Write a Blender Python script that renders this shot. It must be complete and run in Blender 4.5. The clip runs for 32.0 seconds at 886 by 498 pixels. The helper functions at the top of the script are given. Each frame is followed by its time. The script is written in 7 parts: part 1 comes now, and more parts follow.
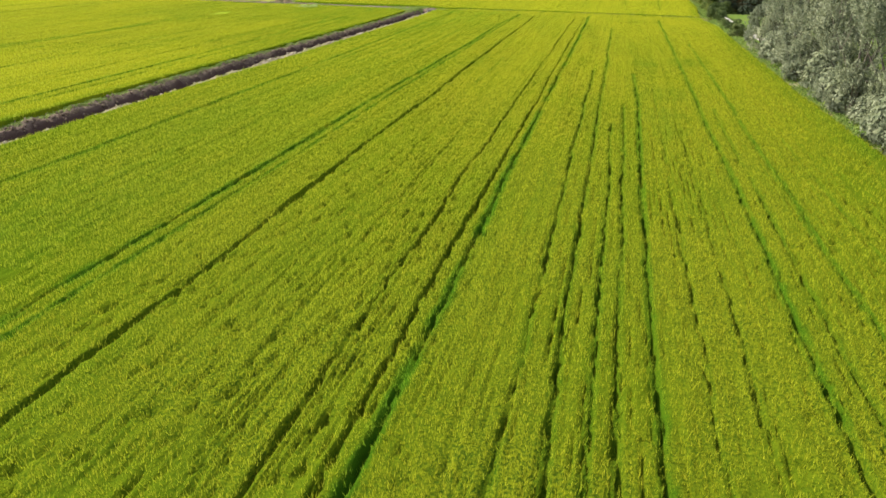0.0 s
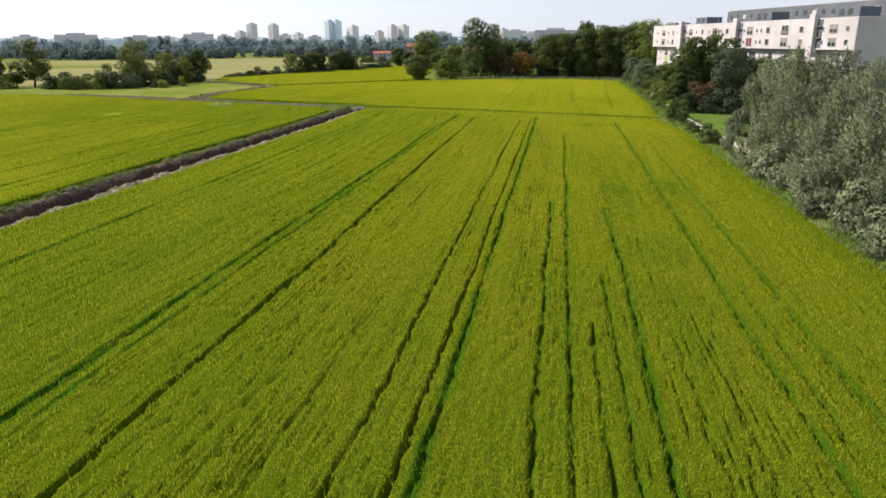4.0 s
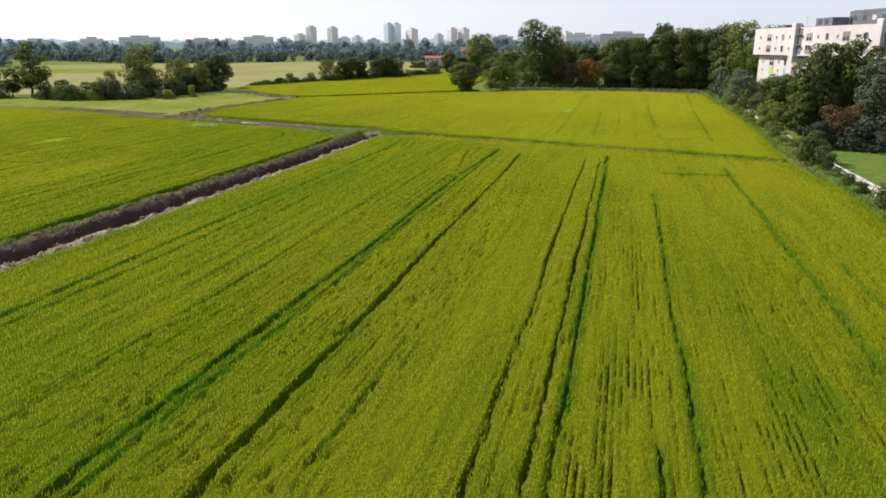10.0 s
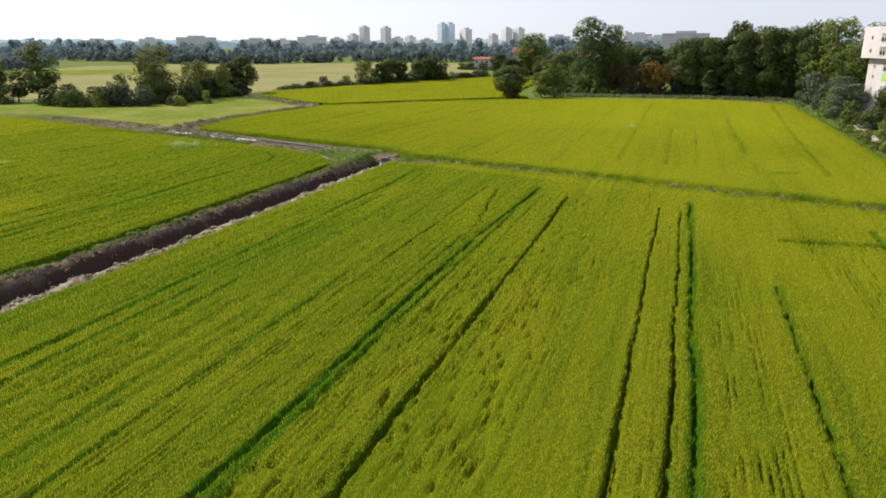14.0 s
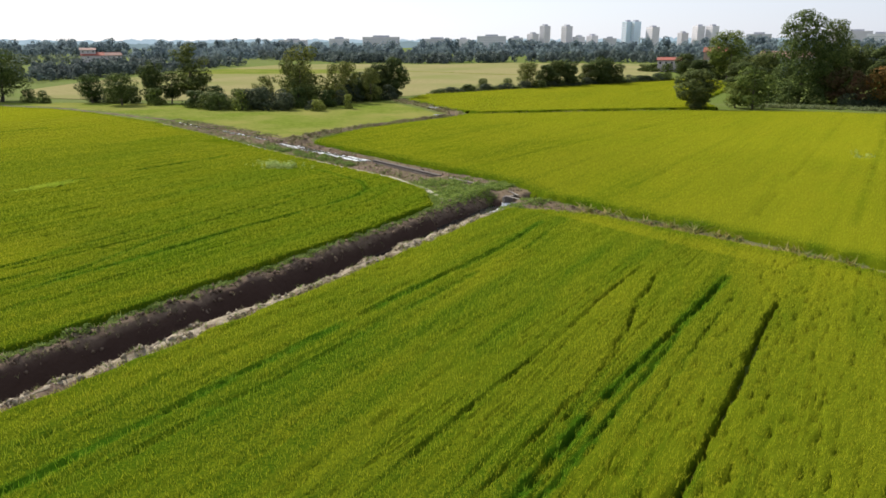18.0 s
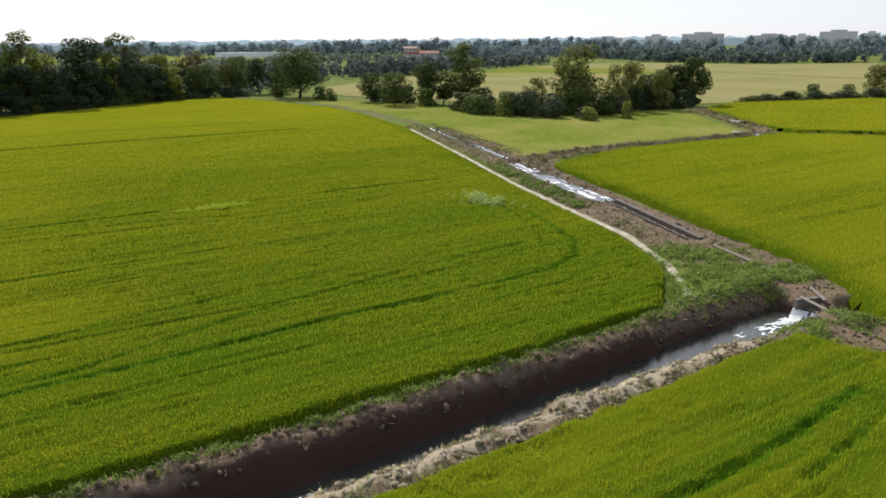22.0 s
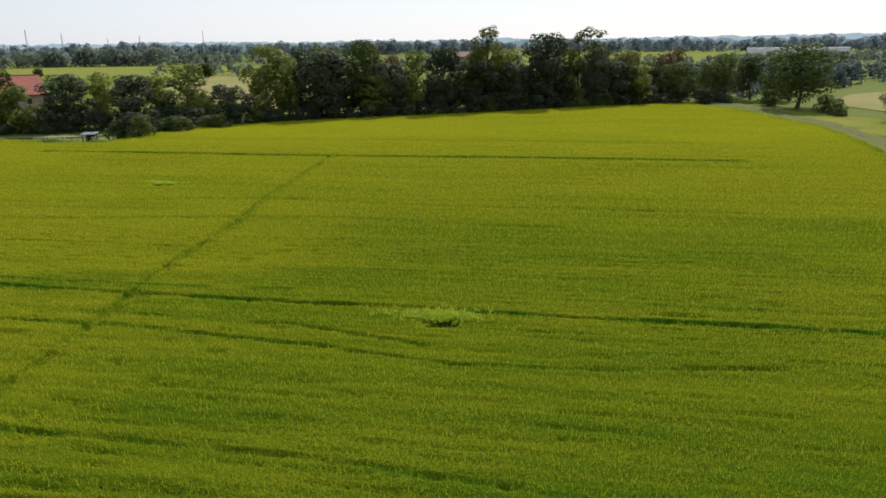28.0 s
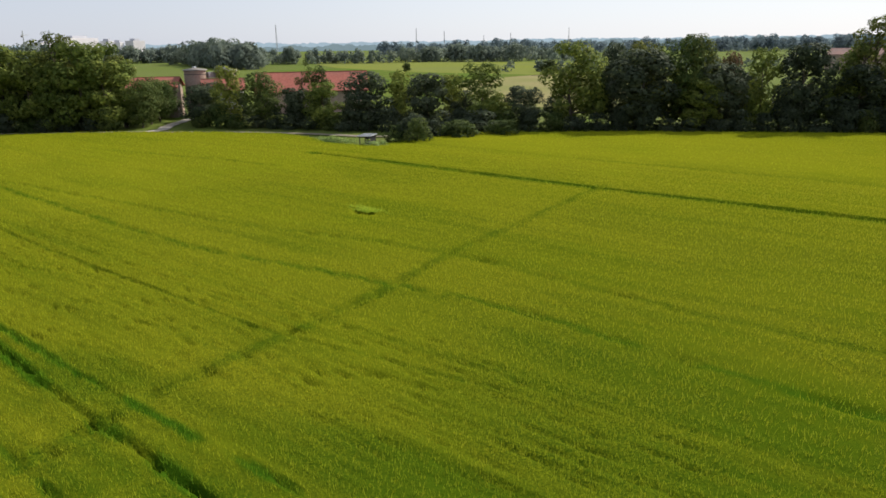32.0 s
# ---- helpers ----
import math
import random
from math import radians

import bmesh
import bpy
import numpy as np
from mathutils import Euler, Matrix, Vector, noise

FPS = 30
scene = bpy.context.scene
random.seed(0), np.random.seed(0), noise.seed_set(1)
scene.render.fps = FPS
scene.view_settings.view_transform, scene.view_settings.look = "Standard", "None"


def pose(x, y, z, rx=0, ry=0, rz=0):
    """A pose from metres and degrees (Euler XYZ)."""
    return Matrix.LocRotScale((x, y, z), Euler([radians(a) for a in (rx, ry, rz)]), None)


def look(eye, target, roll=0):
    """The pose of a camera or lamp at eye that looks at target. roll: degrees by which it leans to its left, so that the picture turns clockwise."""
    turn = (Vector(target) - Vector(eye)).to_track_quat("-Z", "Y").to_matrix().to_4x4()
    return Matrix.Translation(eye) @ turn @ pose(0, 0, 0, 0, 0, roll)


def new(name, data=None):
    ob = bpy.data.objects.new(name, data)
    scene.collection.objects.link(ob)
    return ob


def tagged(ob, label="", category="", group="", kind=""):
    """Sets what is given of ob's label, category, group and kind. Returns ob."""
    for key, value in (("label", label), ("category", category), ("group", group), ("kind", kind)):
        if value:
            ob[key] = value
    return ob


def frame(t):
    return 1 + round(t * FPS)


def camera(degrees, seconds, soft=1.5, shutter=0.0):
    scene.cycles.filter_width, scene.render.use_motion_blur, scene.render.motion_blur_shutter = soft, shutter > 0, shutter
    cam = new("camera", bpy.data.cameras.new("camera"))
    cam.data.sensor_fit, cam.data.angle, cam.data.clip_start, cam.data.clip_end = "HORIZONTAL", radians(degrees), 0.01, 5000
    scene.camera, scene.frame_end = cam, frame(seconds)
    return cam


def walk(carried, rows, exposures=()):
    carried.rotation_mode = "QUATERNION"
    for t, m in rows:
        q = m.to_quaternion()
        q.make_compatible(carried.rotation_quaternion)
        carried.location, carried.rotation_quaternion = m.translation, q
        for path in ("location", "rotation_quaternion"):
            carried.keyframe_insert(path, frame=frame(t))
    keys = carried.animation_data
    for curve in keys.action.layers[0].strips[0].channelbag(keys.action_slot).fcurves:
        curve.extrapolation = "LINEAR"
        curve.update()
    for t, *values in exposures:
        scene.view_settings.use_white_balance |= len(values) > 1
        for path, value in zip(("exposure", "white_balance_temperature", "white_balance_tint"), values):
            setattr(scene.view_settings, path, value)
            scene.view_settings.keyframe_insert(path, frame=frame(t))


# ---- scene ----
cam = camera(64.96, 32.0, soft=1.6)
K = 1.17  # plan units to metres
METRES, EYE, TILT, LEAN, TURN = 216.7 * K, 14.84 * K, -0.164, 0.097, 13.6
ROWS = [
    (0.0, 0.0, 0.0, 0.0, -0.09, -23.19, 0.21),
    (0.5, 0.0019, 0.0139, 0.0003, -0.77, -21.56, 0.19),
    (1.0, 0.0041, 0.03, 0.0007, -2.29, -19.71, 0.18),
    (1.5, 0.006, 0.044, 0.001, -3.67, -18.06, 0.12),
    (2.0, 0.0084, 0.0603, 0.0014, -4.37, -16.68, 0.1),
    (2.5, 0.0107, 0.0746, 0.0017, -4.49, -16.56, 0.08),
    (4.5, 0.022, 0.1363, 0.0028, -4.01, -16.51, 0.0),
    (5.0, 0.0248, 0.1513, 0.003, -3.2, -16.48, -0.01),
    (5.5, 0.0276, 0.1663, 0.0034, -2.31, -16.46, -0.02),
    (6.0, 0.0305, 0.1814, 0.0037, -1.52, -16.44, -0.04),
    (6.5, 0.0333, 0.1965, 0.004, -1.39, -16.42, -0.05),
    (7.0, 0.036, 0.2116, 0.0041, -1.34, -17.72, -0.11),
    (7.5, 0.0385, 0.2271, 0.0045, -1.37, -19.48, -0.19),
    (8.0, 0.0411, 0.2427, 0.0049, -1.41, -19.6, -0.21),
    (8.5, 0.0436, 0.2583, 0.0052, -1.48, -17.24, -0.18),
    (9.0, 0.0459, 0.2737, 0.0052, -1.44, -16.27, -0.18),
    (9.5, 0.0481, 0.2892, 0.0055, -0.32, -16.28, -0.16),
    (10.0, 0.0505, 0.3047, 0.0057, 0.66, -16.29, -0.15),
    (10.5, 0.0527, 0.3203, 0.0058, 0.95, -16.28, -0.15),
    (11.0, 0.0548, 0.3358, 0.006, 0.93, -16.28, -0.16),
    (11.5, 0.0568, 0.3515, 0.0062, 0.9, -16.28, -0.19),
    (12.0, 0.0587, 0.3671, 0.0064, 1.0, -16.28, -0.21),
    (12.5, 0.0605, 0.3828, 0.0066, 1.5, -16.29, -0.2),
    (13.0, 0.0623, 0.3986, 0.0068, 2.53, -16.29, -0.19),
    (13.5, 0.064, 0.4144, 0.007, 3.8, -16.29, -0.17),
    (15.5, 0.0689, 0.478, 0.0077, 9.61, -16.3, -0.13),
    (16.0, 0.0696, 0.4936, 0.0079, 11.53, -16.3, -0.1),
    (16.5, 0.0699, 0.5082, 0.008, 13.33, -16.33, -0.11),
    (17.0, 0.0698, 0.5251, 0.0081, 15.4, -16.34, -0.11),
    (17.5, 0.0694, 0.5398, 0.0082, 17.22, -16.36, -0.1),
    (18.0, 0.0685, 0.5565, 0.0083, 19.42, -16.37, -0.07),
    (18.5, 0.0671, 0.5712, 0.0084, 21.6, -16.39, -0.06),
    (19.0, 0.0652, 0.5879, 0.0084, 24.15, -16.41, -0.05),
    (19.5, 0.063, 0.6024, 0.0084, 26.76, -16.44, -0.01),
    (20.0, 0.0601, 0.6189, 0.0084, 30.34, -16.45, 0.04),
    (20.5, 0.0571, 0.6332, 0.0084, 33.58, -16.46, 0.08),
    (21.0, 0.053, 0.6493, 0.0084, 37.25, -16.46, 0.12),
    (21.5, 0.0487, 0.6632, 0.0083, 40.46, -16.46, 0.15),
    (22.0, 0.0431, 0.6789, 0.0082, 44.18, -16.46, 0.18),
    (22.5, 0.0375, 0.6924, 0.0082, 47.44, -16.46, 0.24),
    (23.0, 0.0303, 0.7073, 0.0081, 51.16, -16.47, 0.24),
    (23.5, 0.0233, 0.72, 0.0081, 54.42, -16.47, 0.26),
    (24.0, 0.0146, 0.7341, 0.0082, 58.12, -16.5, 0.29),
    (24.5, 0.0062, 0.746, 0.0081, 61.35, -16.49, 0.31),
    (25.0, -0.0043, 0.7591, 0.008, 65.05, -16.49, 0.32),
    (25.5, -0.0141, 0.7699, 0.0079, 68.27, -16.5, 0.33),
    (26.0, -0.026, 0.7817, 0.0078, 71.94, -16.51, 0.37),
    (26.5, -0.037, 0.7914, 0.0077, 75.17, -16.52, 0.38),
    (28.5, -0.0883, 0.8259, 0.008, 89.01, -16.57, 0.45),
    (29.0, -0.1037, 0.8328, 0.0079, 92.72, -16.58, 0.48),
    (29.5, -0.1175, 0.8379, 0.0078, 96.01, -16.58, 0.5),
    (30.0, -0.1335, 0.8429, 0.0078, 99.82, -16.58, 0.52),
    (30.5, -0.1478, 0.8464, 0.0078, 103.15, -16.58, 0.55),
    (31.0, -0.1643, 0.8493, 0.0076, 106.95, -16.57, 0.57),
    (31.5, -0.1789, 0.851, 0.0075, 110.28, -16.57, 0.61),
    (32.0, -0.1956, 0.8518, 0.0074, 114.05, -16.55, 0.62),
]
EXPOSURES = [(0.0, 1.44), (1.0, 1.34), (2.0, 1.06), (5.0, 0.76), (7.0, 0.74), (8.0, 1.08), (9.0, 0.9), (10.0, 0.78), (13.0, 0.74), (16.0, 0.76), (18.0, 0.70), (20.0, 0.66), (22.0, 0.57), (24.0, 0.48), (26.0, 0.49), (29.0, 0.49), (32.0, 0.51)]
walk(cam, [(t, pose(0, 0, EYE, TILT, LEAN, TURN) @ pose(METRES * x, METRES * y, METRES * z, 90.03 + pitch, roll + 0.1, yaw)) for t, x, y, z, yaw, pitch, roll in ROWS], EXPOSURES)

# ---- world and sun ----
SUN_EL, SUN_AZ = radians(40), radians(-76)  # azimuth clockwise from +y
world = bpy.data.worlds.new("sky")
scene.world = world
world.use_nodes = True
wn = world.node_tree
sky = wn.nodes.new("ShaderNodeTexSky")
sky.sky_type, sky.sun_disc = "NISHITA", False
sky.sun_elevation, sky.sun_rotation = SUN_EL, SUN_AZ % (2 * math.pi)
sky.air_density, sky.dust_density, sky.ozone_density = 1.0, 0.6, 1.0
wn.nodes["Background"].inputs["Strength"].default_value = 0.15
haze = wn.nodes.new("ShaderNodeMix")  # summer haze whitens the clear sky
haze.data_type = "RGBA"
haze.inputs[0].default_value = 0.88
aim, toward, spread, glare = (wn.nodes.new("ShaderNode" + k) for k in ("TexCoord", "VectorMath", "MapRange", "Mix"))  # the haze is brighter towards the sun's side
toward.operation = "DOT_PRODUCT"
toward.inputs[1].default_value = (math.sin(SUN_AZ), math.cos(SUN_AZ), 0)
spread.interpolation_type = "SMOOTHSTEP"
spread.inputs[1].default_value, spread.inputs[2].default_value = 0.05, 0.97
glare.data_type = "RGBA"
glare.inputs[6].default_value, glare.inputs[7].default_value = (2.62, 2.82, 3.38, 1), (3.70, 3.88, 4.30, 1)
wn.links.new(aim.outputs["Generated"], toward.inputs[0])
wn.links.new(toward.outputs["Value"], spread.inputs[0])
wn.links.new(spread.outputs[0], glare.inputs[0])
wn.links.new(glare.outputs[2], haze.inputs[7])
wn.links.new(sky.outputs[0], haze.inputs[6])
wn.links.new(haze.outputs[2], wn.nodes["Background"].inputs["Color"])
sun = new("sun", bpy.data.lights.new("sun", "SUN"))
sun.data.energy, sun.data.angle, sun.data.color = 4.2, radians(0.53), (1.0, 0.93, 0.82)
sun.matrix_world = look((math.sin(SUN_AZ) * math.cos(SUN_EL), math.cos(SUN_AZ) * math.cos(SUN_EL), math.sin(SUN_EL)), (0, 0, 0))

# ---- mesh helpers ----
def mesh_of(name, verts, faces, smooth=False):
    """A mesh from arrays: verts (n, 3), faces (m, 3 or 4)."""
    verts, faces = np.asarray(verts, dtype=np.float32), np.asarray(faces, dtype=np.int32)
    me = bpy.data.meshes.new(name)
    me.vertices.add(len(verts))
    me.vertices.foreach_set("co", verts.ravel())
    n, k = faces.shape
    me.loops.add(n * k)
    me.loops.foreach_set("vertex_index", faces.ravel())
    me.polygons.add(n)
    me.polygons.foreach_set("loop_start", np.arange(0, n * k, k, dtype=np.int32))
    if smooth:
        me.polygons.foreach_set("use_smooth", np.ones(n, dtype=bool))
    me.update(calc_edges=True)
    return me


def add_value(me, name, values):
    me.attributes.new(name, "FLOAT", "POINT").data.foreach_set("value", np.asarray(values, dtype=np.float32))


def thing(name, at=(0, 0, 0), turn=0.0, label="", category="", group="", kind=""):
    """An Empty at a thing's base, which parents its parts."""
    ob = new(name)
    ob.empty_display_size = 0.2
    ob.matrix_basis = pose(*at, 0, 0, turn)
    return tagged(ob, label, category, group, kind)


def part(name, data, material, parent=None, label="", at=None):
    """Links a bmesh or mesh as one object under parent."""
    if isinstance(data, bmesh.types.BMesh):
        me = bpy.data.meshes.new(name)
        data.to_mesh(me)
        data.free()
    else:
        me = data
    if material is not None and not me.materials:
        me.materials.append(material)
    ob = new(name, me)
    if parent is not None:
        ob.parent = parent
    if at is not None:
        ob.matrix_basis = at
    if label:
        ob["label"] = label
    return ob


def box(bm, x0, x1, y0, y1, z0, z1, bevel=0.0):
    """Adds a box between the bounds, with bevelled edges."""
    r = bmesh.ops.create_cube(bm, size=1.0, matrix=Matrix.LocRotScale(((x0 + x1) / 2, (y0 + y1) / 2, (z0 + z1) / 2), None, (abs(x1 - x0), abs(y1 - y0), abs(z1 - z0))))
    if bevel:
        edges = list({e for v in r["verts"] for e in v.link_edges})
        bmesh.ops.bevel(bm, geom=edges, offset=bevel, segments=1, affect="EDGES")
    return bm


def boxed(*bounds, bevel=0.0):
    return box(bmesh.new(), *bounds, bevel=bevel)


def tube(points, radii, sides=7):
    """A tapered tube along points: verts and quads."""
    pts = np.asarray(points, dtype=float)
    verts, faces = [], []
    for i, p in enumerate(pts):
        d = pts[min(i + 1, len(pts) - 1)] - pts[max(i - 1, 0)]
        d = d / (np.linalg.norm(d) + 1e-9)
        a = np.cross(d, (0.31, 0.87, 0.2))
        a /= np.linalg.norm(a)
        b = np.cross(d, a)
        for k in range(sides):
            w = 2 * math.pi * k / sides
            verts.append(p + radii[i] * (math.cos(w) * a + math.sin(w) * b))
        if i:
            o = (i - 1) * sides
            faces += [(o + k, o + (k + 1) % sides, o + sides + (k + 1) % sides, o + sides + k) for k in range(sides)]
    return np.array(verts), np.array(faces)


def joined(pieces):
    verts, faces, n = [], [], 0
    for v, f in pieces:
        verts.append(v)
        faces.append(np.asarray(f) + n)
        n += len(v)
    return np.concatenate(verts), np.concatenate(faces)


# ---- plan functions ----
def smooth(e0, e1, v):
    w = np.clip((v - e0) / (e1 - e0), 0, 1)
    return w * w * (3 - 2 * w)


def vnoise(x, y, seed=0):
    """Smooth value noise between 0 and 1 on the unit lattice."""
    xi, yi = np.floor(x).astype(np.int64), np.floor(y).astype(np.int64)
    fx, fy = x - xi, y - yi
    fx, fy = fx * fx * (3 - 2 * fx), fy * fy * (3 - 2 * fy)

    def h(a, b):
        n = (a * 374761393 + b * 668265263 + seed * 974711) & 0xFFFFFFFF
        n = ((n ^ (n >> 13)) * 1274126177) & 0xFFFFFFFF
        return ((n ^ (n >> 16)) & 0xFFFF) / 65535.0
    return (h(xi, yi) * (1 - fx) + h(xi + 1, yi) * fx) * (1 - fy) + (h(xi, yi + 1) * (1 - fx) + h(xi + 1, yi + 1) * fx) * fy


def line_gap(x, y, line):
    """Distance to a polyline, and the way along it."""
    best, along, run = np.full(np.shape(x), 1e9), np.zeros(np.shape(x)), 0.0
    for (ax, ay), (bx, by) in zip(line[:-1], line[1:]):
        dx, dy = bx - ax, by - ay
        ln = math.hypot(dx, dy)
        w = np.clip(((x - ax) * dx + (y - ay) * dy) / ln ** 2, 0, 1)
        d = np.hypot(x - ax - w * dx, y - ay - w * dy)
        near = d < best
        best, along = np.where(near, d, best), np.where(near, run + w * ln, along)
        run += ln
    return best, along


def inside(x, y, ring):
    odd = np.zeros(np.shape(x), dtype=bool)
    for (ax, ay), (bx, by) in zip(ring, ring[1:] + ring[:1]):
        if ay != by:
            odd ^= ((ay > y) != (by > y)) & (x < (bx - ax) * (y - ay) / (by - ay) + ax)
    return odd


def depth_in(x, y, ring):
    """How far inside a ring a place lies; negative outside."""
    d, _ = line_gap(x, y, ring + ring[:1])
    return np.where(inside(x, y, ring), d, -d)


RICE = 0.75
CROSS = [(-46, 186.5), (-36, 184.3), (-17, 179.5), (3, 173.3), (20, 168.5)]
LANE = [(-50, 190.5), (-66, 193.5), (-80, 197.0), (-103, 206.5), (-128, 213.0), (-150, 218.0), (-195, 221.5), (-236, 216.0), (-262, 206)]
FLOOD = [(-77.4, 198.3), (-83, 199.6), (-88.4, 201.0), (-95, 203.1), (-102.2, 205.4)]
POOL = [(-105.5, 206.6), (-112, 208.6), (-117.5, 210.1), (-129.4, 212.9), (-145.5, 217.3)]
FLUME = [(-62.5, 193.6), (-77, 198.6)]
PALE = [(-53.0, 181.3), (-55.5, 183.6), (-59, 186.1), (-66, 189.3), (-75, 191.5), (-88, 195.0), (-114, 203.4), (-144, 212.4)]
BROOK = [(-100, 207.5), (-103.5, 216), (-103.2, 232), (-101.0, 249.3), (-99.8, 257), (-104, 264), (-112, 270), (-137, 287)]
SIDE = [(-99.5, 262.5), (-80, 281), (-61, 298), (-34, 309.5), (0, 316.5), (22, 318)]
MAIN_RING = [(-45.6, 181.0), (-41, 182.5), (-36, 182.8), (-17, 178.2), (3, 172.0), (17.2, 167.4), (19, 150), (19.3, 90), (20.3, 50), (22, -120), (-48, -120), (-47.6, 60), (-46.6, 100), (-45.6, 130), (-45.2, 160)]
WEST_RING = [(-53.6, -120), (-53.7, 70), (-53.2, 110), (-52.0, 140), (-51.8, 165), (-52.3, 178), (-56.6, 183.4), (-59.6, 185.3), (-66.3, 188.4), (-75.2, 190.6), (-88.2, 194.1), (-114.2, 202.5), (-144.2, 211.5), (-170, 216.5), (-195, 218.0), (-232, 211.5), (-249, 202), (-238, 178), (-222, 152), (-205, 118), (-187, 92), (-176, 93), (-166, 91), (-165.5, 82), (-169, 74), (-169.5, 65), (-165.5, 54.5), (-160, 45.5), (-155, 37), (-145, 24.5), (-137, 15), (-118, -12), (-100, -120)]
NORTH_RING = [(-44.5, 188.2), (-36, 185.8), (-17, 180.7), (3, 174.4), (17.5, 170.0), (19.5, 200), (19.8, 250), (19.3, 300), (2, 314.0), (-33, 307.2), (-60, 295.0), (-79, 278.5), (-98.2, 260.5), (-98.0, 252), (-99.5, 240), (-101.0, 225), (-97.4, 209), (-95.5, 206.2), (-90, 204.2), (-83, 202.3), (-76, 200.8), (-63, 196.3), (-52, 193.2)]
BACK_RING = [(-98.6, 265), (-80.5, 283.5), (-62, 300.5), (-52, 306), (-62, 330), (-66, 380), (-78, 440), (-101, 452), (-117, 390), (-126, 362), (-143, 308), (-137, 290), (-113, 272.5), (-105, 267)]
MEADOW_RING = [(-106, 209.2), (-106, 232), (-104, 249), (-103, 257), (-106, 261), (-114, 267), (-139, 284), (-150, 276), (-160, 256), (-185, 246), (-215, 234), (-236, 220), (-195, 223.0), (-150, 220.0), (-128, 214.6)]


def ditch_mid(y):
    return -50.4 + 1.6 * smooth(90, 150, y)


def ground_z(x, y):
    """The height of the soil."""
    z = 0.06 * (vnoise(x / 5, y / 5, 3) - 0.5)
    rough = (vnoise(x / 0.9, y / 1.1, 5) - 0.5) + 0.7 * (vnoise(x / 0.4, y / 0.5, 6) - 0.5)
    # main ditch, with a spoil bank on its western side
    u = x - ditch_mid(y) + 0.5 * (vnoise(y / 3, y * 0, 8) - 0.5) + 0.35 * (vnoise(y / 1.1, y * 0, 7) - 0.5)
    live = 1 - smooth(186.5, 189.0, y)
    wide = 1 + 0.35 * smooth(174, 182, y)
    cut = np.interp(u / wide, [-3.6, -2.9, -2.2, -1.7, -1.1, 0.3, 0.9, 1.7, 2.6, 3.4], [0.0, 0.30, 0.16, -0.35, -1.6, -1.6, -0.75, 0.05, 0.22, 0.0])
    edge = smooth(4.2, 2.2, np.abs(u))
    z = z + live * (cut + 0.46 * rough * edge)
    # outlet basin above the weir
    g = np.hypot((x + 45.8) / 1.9, (y - 189.3) / 1.5)
    z = z - 0.95 * smooth(1.15, 0.75, g)
    d, s = line_gap(x, y, CROSS)
    z = z + np.interp(d, [0, 0.35, 0.8, 1.5, 2.0], [-0.45, -0.4, 0.10, 0.12, 0.0]) * smooth(0, 3, s) + 0.16 * rough * smooth(2.2, 1.0, d)
    d, s = line_gap(x, y, LANE)
    z = z + smooth(5.0, 2.5, d) * (0.18 + 0.22 * rough)
    d, s = line_gap(x, y, FLOOD)
    z = z - np.interp(d, [0, 1.25, 1.75, 2.4, 3.2], [0.75, 0.70, 0.0, -0.15, 0.0])
    d, s = line_gap(x, y, POOL)
    z = z - np.interp(d, [0, 0.5, 1.0, 1.5, 2.2], [0.75, 0.65, 0.0, -0.1, 0.0])
    d, s = line_gap(x, y, FLUME)
    z = z - np.interp(d, [0, 0.55, 0.8, 1.0], [0.55, 0.55, 0.1, 0.0])
    d, s = line_gap(x, y, BROOK)
    z = z + np.interp(d, [0, 0.55, 1.3, 2.2, 3.0], [-0.75, -0.70, 0.42, 0.40, 0.0]) + 0.42 * rough * smooth(2.8, 1.6, d)
    d, s = line_gap(x, y, SIDE)
    z = z + np.interp(d, [0, 0.4, 0.9, 1.5], [-0.35, -0.3, 0.1, 0.0])
    return z


